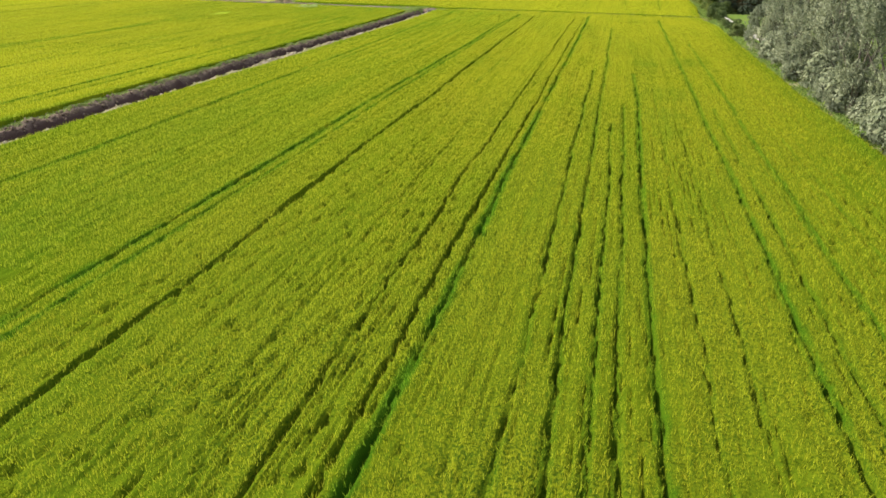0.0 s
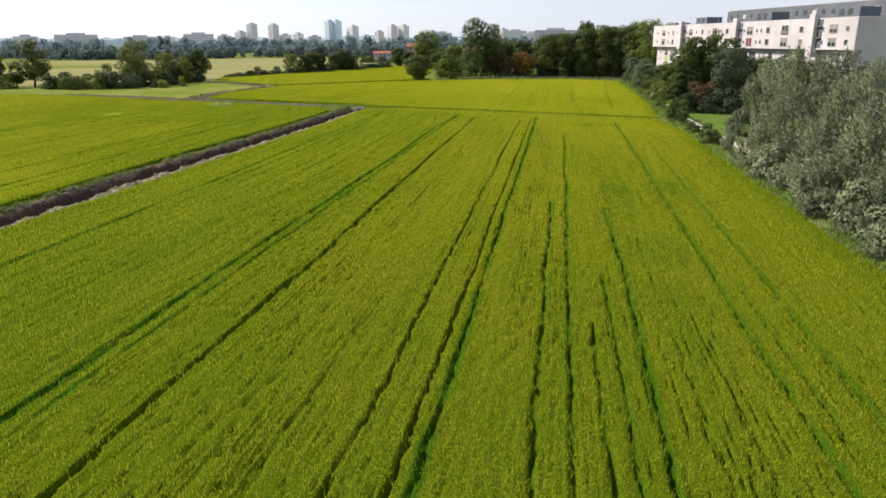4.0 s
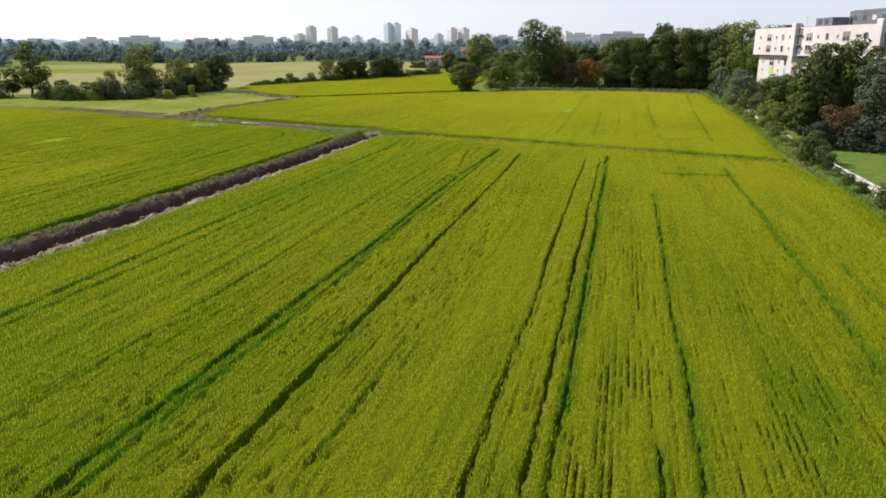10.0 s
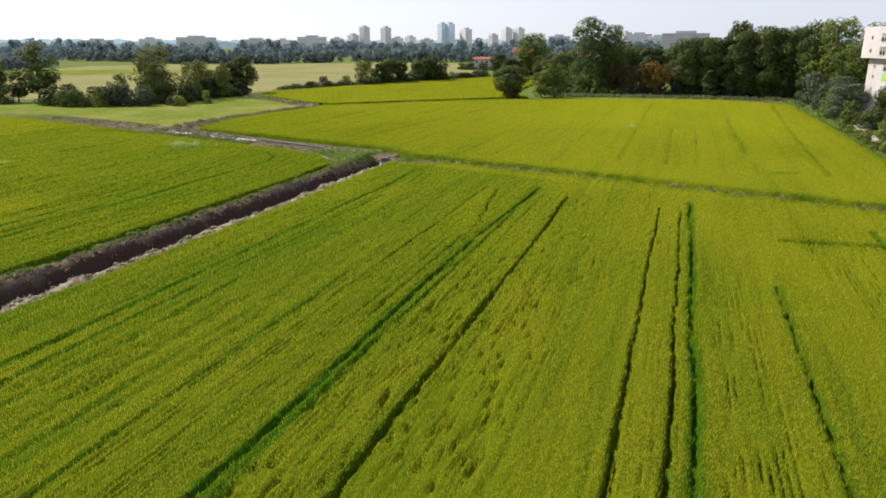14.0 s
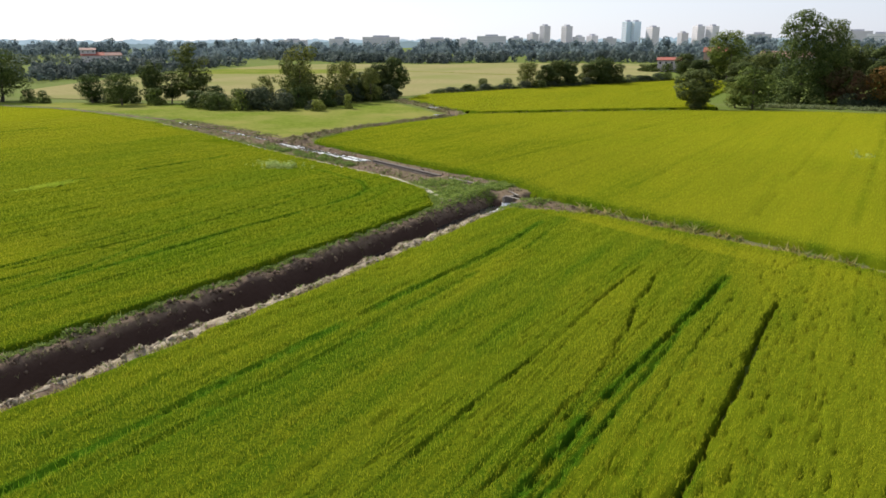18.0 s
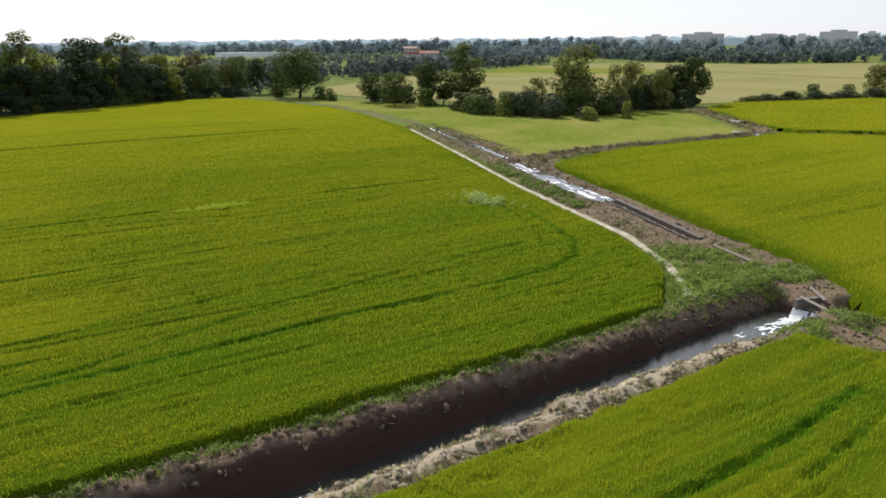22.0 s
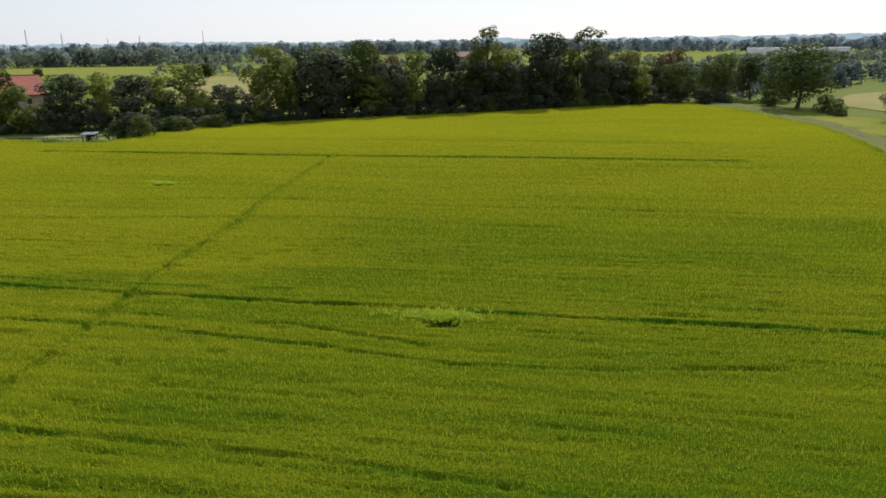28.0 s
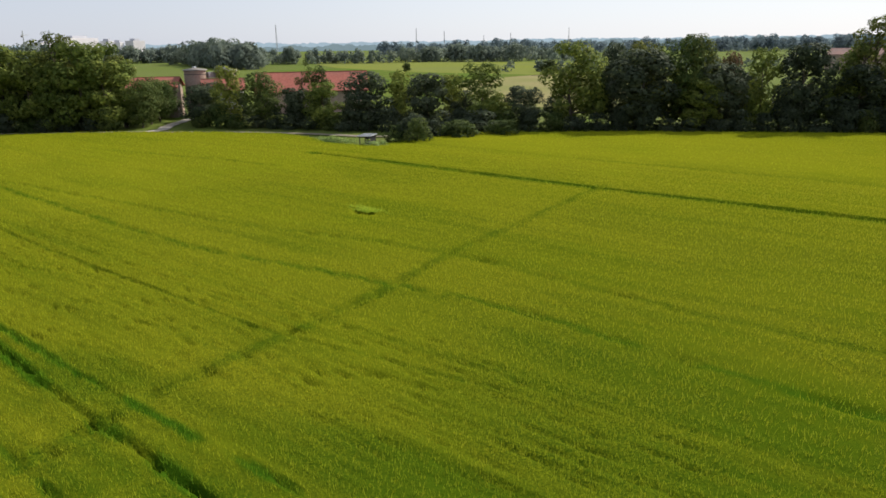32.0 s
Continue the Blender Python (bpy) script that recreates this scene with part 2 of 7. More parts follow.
# ---- materials ----
def material(name, a, b, fine=3.0, big=0.15, c=None, rough=0.85, bump=0.25, stretch=(1, 1, 1), through_light=0.0, island=0.0, per_object=0.0,
             value=None, value_color=None, value2=None, value2_color=None, metallic=0.0, gloss=0.3, bump_size=0.05, spread=(0.32, 0.68)):
    """A surface of colours a to b by a fine noise, c by a broad one; island and per_object vary its brightness."""
    m = bpy.data.materials.new(name)
    m.use_nodes = True
    nt = m.node_tree
    n, ln = nt.nodes, nt.links.new
    bsdf = n["Principled BSDF"]
    coord = n.new("ShaderNodeTexCoord")
    mapping = n.new("ShaderNodeMapping")
    mapping.inputs["Scale"].default_value = stretch
    ln(coord.outputs["Object"], mapping.inputs["Vector"])

    def noise_at(scale, detail):
        t = n.new("ShaderNodeTexNoise")
        t.inputs["Scale"].default_value, t.inputs["Detail"].default_value, t.inputs["Roughness"].default_value = scale, detail, 0.62
        ln(mapping.outputs[0], t.inputs["Vector"])
        return t.outputs["Fac"]

    def mixed(fac, one, two):
        x = n.new("ShaderNodeMix")
        x.data_type = "RGBA"
        for s, v in ((x.inputs[0], fac), (x.inputs[6], one), (x.inputs[7], two)):
            if isinstance(v, bpy.types.NodeSocket):
                ln(v, s)
            else:
                s.default_value = (*v, 1.0) if isinstance(v, tuple) else v
        return x.outputs[2]

    def ranged(fac, lo, hi, to_lo=0.0, to_hi=1.0):
        r = n.new("ShaderNodeMapRange")
        ln(fac, r.inputs[0])
        for i, v in zip((1, 2, 3, 4), (lo, hi, to_lo, to_hi)):
            r.inputs[i].default_value = v
        return r.outputs[0]

    f = noise_at(fine, 5.0)
    color = mixed(ranged(f, *spread), a, b)
    if c is not None:
        color = mixed(ranged(noise_at(big, 3.0), 0.42, 0.68), color, c)
    if value:
        at = n.new("ShaderNodeAttribute")
        at.attribute_name = value
        color = mixed(at.outputs["Fac"], color, value_color)
    if value2:
        at = n.new("ShaderNodeAttribute")
        at.attribute_name = value2
        color = mixed(at.outputs["Fac"], color, value2_color)
    for amount, node, socket in ((island, "ShaderNodeNewGeometry", "Random Per Island"), (per_object, "ShaderNodeObjectInfo", "Random")):
        if amount:
            src = n.new(node)
            hs = n.new("ShaderNodeHueSaturation")
            ln(ranged(src.outputs[socket], 0, 1, 1 - amount, 1 + amount), hs.inputs["Value"])
            ln(ranged(src.outputs[socket], 0, 1, 0.5 + 0.06 * amount, 0.5 - 0.06 * amount), hs.inputs["Hue"])
            ln(color, hs.inputs["Color"])
            color = hs.outputs[0]
    ln(color, bsdf.inputs["Base Color"])
    bsdf.inputs["Roughness"].default_value, bsdf.inputs["Metallic"].default_value = rough, metallic
    bsdf.inputs["Specular IOR Level"].default_value = gloss
    if bump:
        bp = n.new("ShaderNodeBump")
        bp.inputs["Strength"].default_value, bp.inputs["Distance"].default_value = bump, bump_size
        ln(f, bp.inputs["Height"])
        ln(bp.outputs[0], bsdf.inputs["Normal"])
    if through_light:
        tr = n.new("ShaderNodeBsdfTranslucent")
        ln(color, tr.inputs["Color"])
        ms = n.new("ShaderNodeMixShader")
        ms.inputs[0].default_value = through_light
        ln(bsdf.outputs[0], ms.inputs[1])
        ln(tr.outputs[0], ms.inputs[2])
        ln(ms.outputs[0], n["Material Output"].inputs["Surface"])
    return m


def leafy(name, a, b, c):
    return material(name, a, b, fine=1.2, big=0.12, c=c, rough=0.8, bump=0.0, through_light=0.36, island=0.30, per_object=0.25, gloss=0.12)


# dark end of the fine noise paints the shaded gaps between rice plants
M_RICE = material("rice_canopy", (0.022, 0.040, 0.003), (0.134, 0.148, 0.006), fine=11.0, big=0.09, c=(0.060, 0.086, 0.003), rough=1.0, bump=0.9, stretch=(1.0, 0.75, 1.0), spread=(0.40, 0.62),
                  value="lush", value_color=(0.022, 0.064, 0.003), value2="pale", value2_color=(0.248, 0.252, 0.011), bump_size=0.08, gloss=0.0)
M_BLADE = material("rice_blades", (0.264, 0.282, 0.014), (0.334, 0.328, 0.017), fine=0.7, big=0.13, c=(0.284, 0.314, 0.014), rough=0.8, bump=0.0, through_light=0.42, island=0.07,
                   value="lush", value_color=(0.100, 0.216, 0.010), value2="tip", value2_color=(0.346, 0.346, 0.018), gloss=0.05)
fuzz = M_RICE.node_tree.nodes["Principled BSDF"]  # upright leaf tips catch the light at a flat angle, like nap
fuzz.inputs["Sheen Weight"].default_value, fuzz.inputs["Sheen Roughness"].default_value, fuzz.inputs["Sheen Tint"].default_value = 0.14, 0.35, (0.50, 0.53, 0.03, 1)
# last colour holds dark ditch soil together with the shade of the cut
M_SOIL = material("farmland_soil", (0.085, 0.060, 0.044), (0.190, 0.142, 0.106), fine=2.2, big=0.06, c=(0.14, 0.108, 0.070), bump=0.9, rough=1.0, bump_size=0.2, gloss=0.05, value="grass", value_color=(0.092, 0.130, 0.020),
                  value2="ditch_shade", value2_color=(0.050, 0.032, 0.025))
M_MEADOW = material("mown_grass", (0.086, 0.120, 0.017), (0.152, 0.186, 0.034), fine=0.9, big=0.05, c=(0.190, 0.188, 0.054), rough=1.0, gloss=0.0, bump=0.5, island=0.0)
M_LAWN = material("park_grass", (0.055, 0.098, 0.018), (0.108, 0.150, 0.030), fine=0.9, big=0.06, c=(0.120, 0.140, 0.036), rough=1.0, gloss=0.0, bump=0.5)
M_GOLD = material("ripe_grain", (0.195, 0.178, 0.082), (0.250, 0.225, 0.110), fine=0.5, big=0.02, c=(0.175, 0.185, 0.070), bump=0.3, bump_size=0.3, rough=1.0, gloss=0.0)
M_FARGREEN = material("far_crop", (0.136, 0.162, 0.036), (0.180, 0.198, 0.048), fine=0.3, big=0.01, c=(0.150, 0.170, 0.052), bump=0.2, rough=1.0, gloss=0.0)
M_GRASSBLADE = material("wild_grass", (0.110, 0.170, 0.026), (0.23, 0.27, 0.060), fine=0.7, big=0.15, c=(0.26, 0.22, 0.09), bump=0.0, through_light=0.25, island=0.4)
M_FRESH = material("fresh_grass", (0.26, 0.37, 0.026), (0.38, 0.48, 0.050), fine=0.7, big=0.15, c=(0.31, 0.41, 0.035), bump=0.0, through_light=0.5, island=0.3, gloss=0.04, rough=0.9)
M_SEDGE = material("olive_sedge", (0.19, 0.165, 0.05), (0.33, 0.27, 0.09), fine=2.0, big=0.3, c=(0.15, 0.165, 0.04), bump=0.0, through_light=0.3, island=0.4)
M_VERGE = material("lush_verge_grass", (0.095, 0.170, 0.026), (0.195, 0.275, 0.048), fine=0.7, big=0.15, c=(0.140, 0.200, 0.034), bump=0.0, through_light=0.3, island=0.4)
M_REEDBELT = material("grey_green_reeds", (0.085, 0.118, 0.045), (0.165, 0.195, 0.085), fine=0.7, big=0.15, c=(0.130, 0.150, 0.060), bump=0.0, through_light=0.3, island=0.35)
M_STRAW = material("dry_straw", (0.29, 0.24, 0.165), (0.45, 0.385, 0.28), fine=2.0, big=0.3, c=(0.25, 0.20, 0.11), bump=0.0, through_light=0.15, island=0.4)
M_PALE = material("pale_dry_mud", (0.19, 0.155, 0.115), (0.38, 0.33, 0.25), fine=3.5, big=0.5, c=(0.16, 0.135, 0.085), bump=1.0, bump_size=0.12, gloss=0.05)
M_CHANNEL = material("bleached_channel_mud", (0.27, 0.25, 0.20), (0.47, 0.44, 0.37), fine=3.5, big=0.5, c=(0.25, 0.24, 0.15), bump=0.8, bump_size=0.08, gloss=0.05)
M_BROWNGRASS = material("withered_grass", (0.145, 0.120, 0.065), (0.28, 0.228, 0.130), fine=2.0, big=0.3, c=(0.14, 0.155, 0.05), bump=0.0, through_light=0.15, island=0.4)
M_PATH = material("gravel_path", (0.33, 0.29, 0.24), (0.45, 0.41, 0.35), fine=6.0, big=0.3, c=(0.26, 0.23, 0.17), bump=0.4, gloss=0.05)
M_BARK = material("bark", (0.055, 0.042, 0.030), (0.14, 0.11, 0.08), fine=5.0, big=0.8, c=(0.09, 0.085, 0.06), stretch=(1, 1, 0.25), bump=0.8)
M_CONCRETE = material("weathered_concrete", (0.12, 0.105, 0.092), (0.21, 0.185, 0.165), fine=4.0, big=0.5, c=(0.16, 0.15, 0.12), bump=0.3)
M_SLAB = material("stained_slab", (0.062, 0.052, 0.046), (0.128, 0.108, 0.096), fine=4.0, big=0.6, c=(0.086, 0.074, 0.060), bump=0.4)
M_RENDER = material("pinkish_white_render", (0.45, 0.408, 0.418), (0.54, 0.496, 0.506), fine=0.6, big=0.09, c=(0.42, 0.382, 0.390), bump=0.15, per_object=0.03)
M_GREYWALL = material("grey_render", (0.105, 0.115, 0.135), (0.145, 0.155, 0.178), fine=0.5, big=0.1, c=(0.085, 0.09, 0.10), bump=0.15)
M_WINDOW = material("dark_window_glass", (0.025, 0.03, 0.035), (0.05, 0.055, 0.06), fine=0.5, rough=0.12, bump=0.0, gloss=0.5)
M_FRAME = material("window_frame_paint", (0.40, 0.38, 0.37), (0.50, 0.48, 0.46), rough=0.5, bump=0.0)
M_WHITE = material("white_sheeting", (0.70, 0.71, 0.73), (0.80, 0.81, 0.82), fine=0.3, rough=0.6, bump=0.0)
M_SHUTTER = material("shutter_grey", (0.13, 0.122, 0.12), (0.27, 0.255, 0.25), fine=8, stretch=(1, 1, 6), rough=0.6, bump=0.2, per_object=0.3)
M_AWNING = material("green_awning_cloth", (0.22, 0.40, 0.05), (0.30, 0.48, 0.08), rough=0.8, bump=0.1)
M_AWNING2 = material("teal_awning_cloth", (0.08, 0.36, 0.40), (0.14, 0.45, 0.50), rough=0.8, bump=0.1)
M_REDROOM = material("red_blind", (0.12, 0.045, 0.045), (0.16, 0.06, 0.06), rough=0.8, bump=0.1)
M_TILE = material("red_roof_tiles", (0.25, 0.072, 0.050), (0.35, 0.118, 0.085), fine=1.5, big=0.15, c=(0.22, 0.09, 0.07), stretch=(1, 1, 1), bump=0.5)
M_OLDTILE = material("faded_roof_tiles", (0.24, 0.135, 0.110), (0.31, 0.185, 0.150), fine=1.5, big=0.15, c=(0.22, 0.15, 0.13), bump=0.4)
M_DIRT = material("packed_dirt", (0.17, 0.145, 0.115), (0.26, 0.225, 0.18), fine=3.0, big=0.2, c=(0.15, 0.145, 0.08), bump=0.5, gloss=0.05)
M_GREYROOF = material("grey_roof_sheet", (0.19, 0.185, 0.18), (0.27, 0.26, 0.25), fine=2.0, big=0.3, c=(0.22, 0.19, 0.16), bump=0.2)
M_BRICK = material("old_brick", (0.28, 0.19, 0.15), (0.38, 0.28, 0.22), fine=2.5, big=0.2, c=(0.30, 0.25, 0.21), bump=0.3)
M_WOODPALE = material("sun_bleached_wood", (0.42, 0.39, 0.35), (0.58, 0.55, 0.50), fine=3.0, stretch=(4, 4, 1), bump=0.3, per_object=0.15)
M_METAL = material("grey_sheet_metal", (0.38, 0.39, 0.40), (0.50, 0.51, 0.52), fine=1.5, rough=0.45, metallic=0.6, bump=0.1)
M_DARK = material("dark_plastic", (0.02, 0.02, 0.022), (0.04, 0.04, 0.045), bump=0.0, rough=0.5)
# wall, glass and window colours lightened to put the distance haze into them
M_TOWER = material("haze_paled_tower", (0.62, 0.59, 0.62), (0.70, 0.67, 0.69), fine=0.05, rough=0.8, bump=0.0, per_object=0.15)
M_TOWERGLASS = material("haze_paled_blue_glass", (0.56, 0.68, 0.78), (0.64, 0.75, 0.84), fine=0.05, rough=0.3, bump=0.0)
M_TOWERDARK = material("haze_paled_window_bands", (0.46, 0.46, 0.51), (0.54, 0.54, 0.58), fine=0.05, rough=0.4, bump=0.0)
L_DEEP = leafy("deep_green_leaves", (0.044, 0.068, 0.021), (0.108, 0.136, 0.036), (0.078, 0.098, 0.030))
L_MID = leafy("mid_green_leaves", (0.048, 0.080, 0.022), (0.105, 0.140, 0.036), (0.080, 0.102, 0.030))
L_LIGHT = leafy("light_green_leaves", (0.110, 0.150, 0.028), (0.185, 0.225, 0.048), (0.150, 0.175, 0.040))
L_OLIVE = leafy("olive_leaves", (0.080, 0.102, 0.026), (0.168, 0.182, 0.044), (0.092, 0.122, 0.032))
L_SILVER = leafy("silver_willow_leaves", (0.100, 0.126, 0.060), (0.270, 0.292, 0.192), (0.140, 0.166, 0.080))
L_GREY = leafy("grey_green_leaves", (0.056, 0.078, 0.044), (0.112, 0.138, 0.082), (0.080, 0.102, 0.058))
L_RUST = leafy("rusty_leaves", (0.162, 0.074, 0.024), (0.284, 0.142, 0.041), (0.149, 0.115, 0.030))
L_PURPLE = leafy("purple_brown_leaves", (0.074, 0.047, 0.027), (0.149, 0.088, 0.041), (0.081, 0.095, 0.030))
# blue raised in this leaf colour for the wood's bluish shade and haze
L_WOOD = leafy("blued_woodland_leaves", (0.044, 0.060, 0.038), (0.078, 0.100, 0.052), (0.062, 0.080, 0.046))
L_REED = leafy("pale_reed_leaves", (0.20, 0.29, 0.07), (0.34, 0.42, 0.14), (0.26, 0.35, 0.10))
L_POPLAR = leafy("poplar_leaves", (0.062, 0.100, 0.028), (0.140, 0.178, 0.045), (0.095, 0.122, 0.034))
L_WEED = leafy("bright_weed_leaves", (0.115, 0.185, 0.030), (0.215, 0.285, 0.055), (0.155, 0.21, 0.042))
# far leaf colours greyed and blued to paint the distance haze
L_FAR = material("hazed_far_leaves", (0.108, 0.146, 0.116), (0.182, 0.214, 0.148), fine=0.09, big=0.02, c=(0.140, 0.172, 0.140), rough=0.85, bump=0.0, through_light=0.4, island=0.04, gloss=0.15)
L_FARDARK = material("hazed_dark_far_leaves", (0.072, 0.100, 0.094), (0.110, 0.140, 0.126), fine=0.09, big=0.02, c=(0.092, 0.114, 0.112), rough=0.85, bump=0.0, through_light=0.4, island=0.04, gloss=0.15)
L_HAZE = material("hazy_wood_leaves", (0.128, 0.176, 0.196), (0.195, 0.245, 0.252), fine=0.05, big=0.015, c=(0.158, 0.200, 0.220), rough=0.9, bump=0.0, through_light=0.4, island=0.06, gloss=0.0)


def water_material():
    m = material("ditch_water", (0.020, 0.023, 0.022), (0.042, 0.044, 0.040), fine=3.5, big=0.5, c=(0.030, 0.026, 0.020), rough=0.06, bump=0.45, gloss=1.0, stretch=(1, 1, 1), bump_size=0.03)
    m.node_tree.nodes["Principled BSDF"].inputs["IOR"].default_value = 1.6  # raised above water's own index for a stronger sky reflection
    return m


M_WATER = water_material()
M_STILL = material("still_water", (0.030, 0.032, 0.030), (0.055, 0.056, 0.050), fine=2.5, big=0.5, c=(0.045, 0.038, 0.030), rough=0.06, bump=0.15, gloss=1.0, bump_size=0.02)
M_STILL.node_tree.nodes["Principled BSDF"].inputs["IOR"].default_value = 1.6
# white of the weir's foam, also of the glints painted on the lane
M_FOAM_GLINT = material("white_water_and_glints", (0.40, 0.43, 0.45), (0.74, 0.76, 0.77), fine=5.0, rough=0.4, bump=0.8, bump_size=0.1)


# ---- ground ----
def stops(*spans):
    """Grid lines from spans of (start, end, step)."""
    out = [spans[0][0]]
    for a, b, step in spans:
        n = max(1, round((b - a) / step))
        out += [a + (b - a) * i / n for i in range(1, n + 1)]
    return np.array(out)


def grid(xs, ys, keep=None):
    gx, gy = np.meshgrid(xs, ys)
    nx = len(xs)
    i, j = np.meshgrid(np.arange(nx - 1), np.arange(len(ys) - 1))
    a = (j * nx + i).ravel()
    f = np.stack([a, a + 1, a + nx + 1, a + nx], axis=1)
    return gx.ravel(), gy.ravel(), f


def trimmed(verts, faces, keep, *values):
    """Drops faces whose corners are not all kept, and loose verts."""
    f = faces[keep[faces].all(axis=1)]
    used = np.zeros(len(verts), dtype=bool)
    used[f] = True
    to = np.cumsum(used) - 1
    return (verts[used], to[f], *[v[used] for v in values])


gx, gy, gf = grid(stops((-4600, -900, 370), (-900, -270, 45), (-270, -108, 3), (-108, -56, 0.8), (-56, -44, 0.28), (-44, -15, 1.0), (-15, 60, 2.5), (60, 600, 45), (600, 4600, 400)),
                  stops((-4600, -900, 370), (-900, -120, 60), (-120, 40, 2.5), (40, 222, 0.5), (222, 290, 0.9), (290, 330, 2), (330, 900, 30), (900, 4600, 370)))
me = mesh_of("ground", np.stack([gx, gy, ground_z(gx, gy)], axis=1), gf, smooth=True)
turf = np.ones(len(gx))
for line, lo, hi in ((CROSS, 0.7, 1.4), (LANE, 3.4, 5.0), (BROOK, 1.2, 2.4), (SIDE, 1.0, 2.5), ([(-50, -200), (-49, 187)], 3.5, 6.0)):
    turf = np.minimum(turf, smooth(lo, hi, line_gap(gx, gy, line)[0]))
turf = np.maximum(turf, smooth(-128, -150, gx) * smooth(-1.0, 0.1, line_gap(gx, gy, LANE)[0]))
turf = turf * smooth(2.5, 4.5, np.hypot((gx + 42) * 0.6, gy - 185.2))
u = gx - ditch_mid(gy)
# ditch cut coloured darker: dark wet soil and the bank's shade in one
add_value(me, "ditch_shade", smooth(-2.3, -1.8, u) * smooth(2.2, 1.4, u) * (gy < 188))
add_value(me, "grass", turf * (0.75 + 0.25 * vnoise(gx / 6, gy / 6, 14)))
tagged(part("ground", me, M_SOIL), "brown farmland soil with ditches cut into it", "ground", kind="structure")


def sheet(name, ring, z, mat, label, category, kind="structure"):
    """A flat piece of land along a ring."""
    bm = bmesh.new()
    bm.faces.new([bm.verts.new((x, y, z)) for x, y in ring])
    bmesh.ops.triangulate(bm, faces=bm.faces[:])
    for f in bm.faces:
        if f.normal.z < 0:
            f.normal_flip()
    return tagged(part(name, bm, mat), label, category, kind=kind)


def ribbon(name, line, width, z, mat, label, category, rough=0.25, seed=1, kind="structure", rise=0.05):
    """A strip of uneven width along a polyline, laid on height z or on the soil where z is None."""
    pts = []
    for (ax, ay), (bx, by) in zip(line[:-1], line[1:]):
        n = max(1, int(math.hypot(bx - ax, by - ay) / 0.7))
        pts += [(ax + (bx - ax) * i / n, ay + (by - ay) * i / n) for i in range(n)]
    pts = np.array(pts + [line[-1]])
    d = np.gradient(pts, axis=0)
    d /= np.linalg.norm(d, axis=1)[:, None]
    side = np.stack([-d[:, 1], d[:, 0]], axis=1)
    s = np.arange(len(pts)) * 0.7
    rows = []
    for k, w in enumerate((-0.5, -0.17, 0.17, 0.5)):
        wob = 1 + rough * 2 * (0.6 * vnoise(s / 1.7, s * 0 + k, seed) + 0.6 * vnoise(s / 0.7, s * 0 + k, seed + 9) - 0.6)
        p = pts + side * (width * w * wob)[:, None]
        h = ground_z(p[:, 0], p[:, 1]) + rise + (0.03 if 0 < k < 3 else -0.05) if z is None else np.full(len(p), z)
        rows.append(np.column_stack([p, h]))
    v = np.concatenate(rows)
    n = len(pts)
    f = np.concatenate([np.stack([k * n + np.arange(n - 1), k * n + np.arange(1, n), (k + 1) * n + np.arange(1, n), (k + 1) * n + np.arange(n - 1)], axis=1) for k in range(3)])[:, ::-1]
    return tagged(part(name, mesh_of(name, v, f, smooth=True), mat), label, category, kind=kind)


sheet("meadow", MEADOW_RING, 0.16, M_MEADOW, "short mown grass meadow beside the lane", "meadow")
sheet("lawn", [(22.2, -140), (20.5, 60), (21.5, 168), (22.5, 330), (90, 330), (150, 60), (150, -140)], 0.10, M_LAWN, "park lawn behind the wooden rail", "lawn")
sheet("golden_field", [(-150, 300), (-146, 312), (-128, 366), (-118, 394), (-108, 420), (-140, 560), (-190, 690), (-300, 670), (-336, 600), (-410, 580), (-440, 530), (-405, 450), (-360, 370), (-330, 310), (-285, 255), (-250, 238), (-215, 246), (-160, 274)],
      0.14, M_GOLD, "field of ripe pale gold grain", "field")
sheet("far_field", [(-412, -22), (-420, -100), (-468, -229), (-530, -320), (-640, -430), (-690, -330), (-626, -255), (-637, -146), (-600, -60), (-500, 30), (-430, -12)], 0.13, M_FARGREEN, "bright yellow-green crop field behind the farm", "field")
sheet("stubble_field", [(-235, 95), (-275, 120), (-400, 50), (-430, -12), (-412, -22), (-330, -20), (-262, 45)], 0.12, M_GOLD, "pale brown stubble strip behind the wood", "field")
sheet("grass_field", [(-212, 40), (-262, 45), (-330, -20), (-412, -22), (-420, -100), (-468, -229), (-400, -230), (-285, -80)], 0.12, M_LAWN, "dull green field behind the farm", "field")
sheet("far_field", [(-640, 60), (-520, 190), (-700, 420), (-1200, 500), (-1300, 100)], 0.13, M_FARGREEN, "distant green crop field", "field")
sheet("field_strip", [(-360, 372), (-407, 452), (-330, 470), (-270, 440)], 0.17, M_MEADOW, "green strip across the ripe grain", "field")

def along(line, step):
    pts, run = [], 0.0
    for (ax, ay), (bx, by) in zip(line[:-1], line[1:]):
        ln = math.hypot(bx - ax, by - ay)
        while run < ln:
            pts.append((ax + (bx - ax) * run / ln, ay + (by - ay) * run / ln, -(by - ay) / ln, (bx - ax) / ln))
            run += step
        run -= ln
    return pts


# ---- water ----
ws = stops((-60, 187, 0.9))
mid = ditch_mid(ws)
wv = np.concatenate([np.column_stack([mid - 1.9, ws, -1.42 + 0.36 * smooth(160, 180, ws)]), np.column_stack([mid + 2.0, ws, -1.42 + 0.36 * smooth(160, 180, ws)])])
n = len(ws)
wf = np.stack([np.arange(n - 1), n + np.arange(n - 1), n + np.arange(1, n), np.arange(1, n)], axis=1)
tagged(part("ditch_water", mesh_of("ditch_water", wv, wf), M_WATER), "dark water lying in the main ditch", "water", kind="structure")
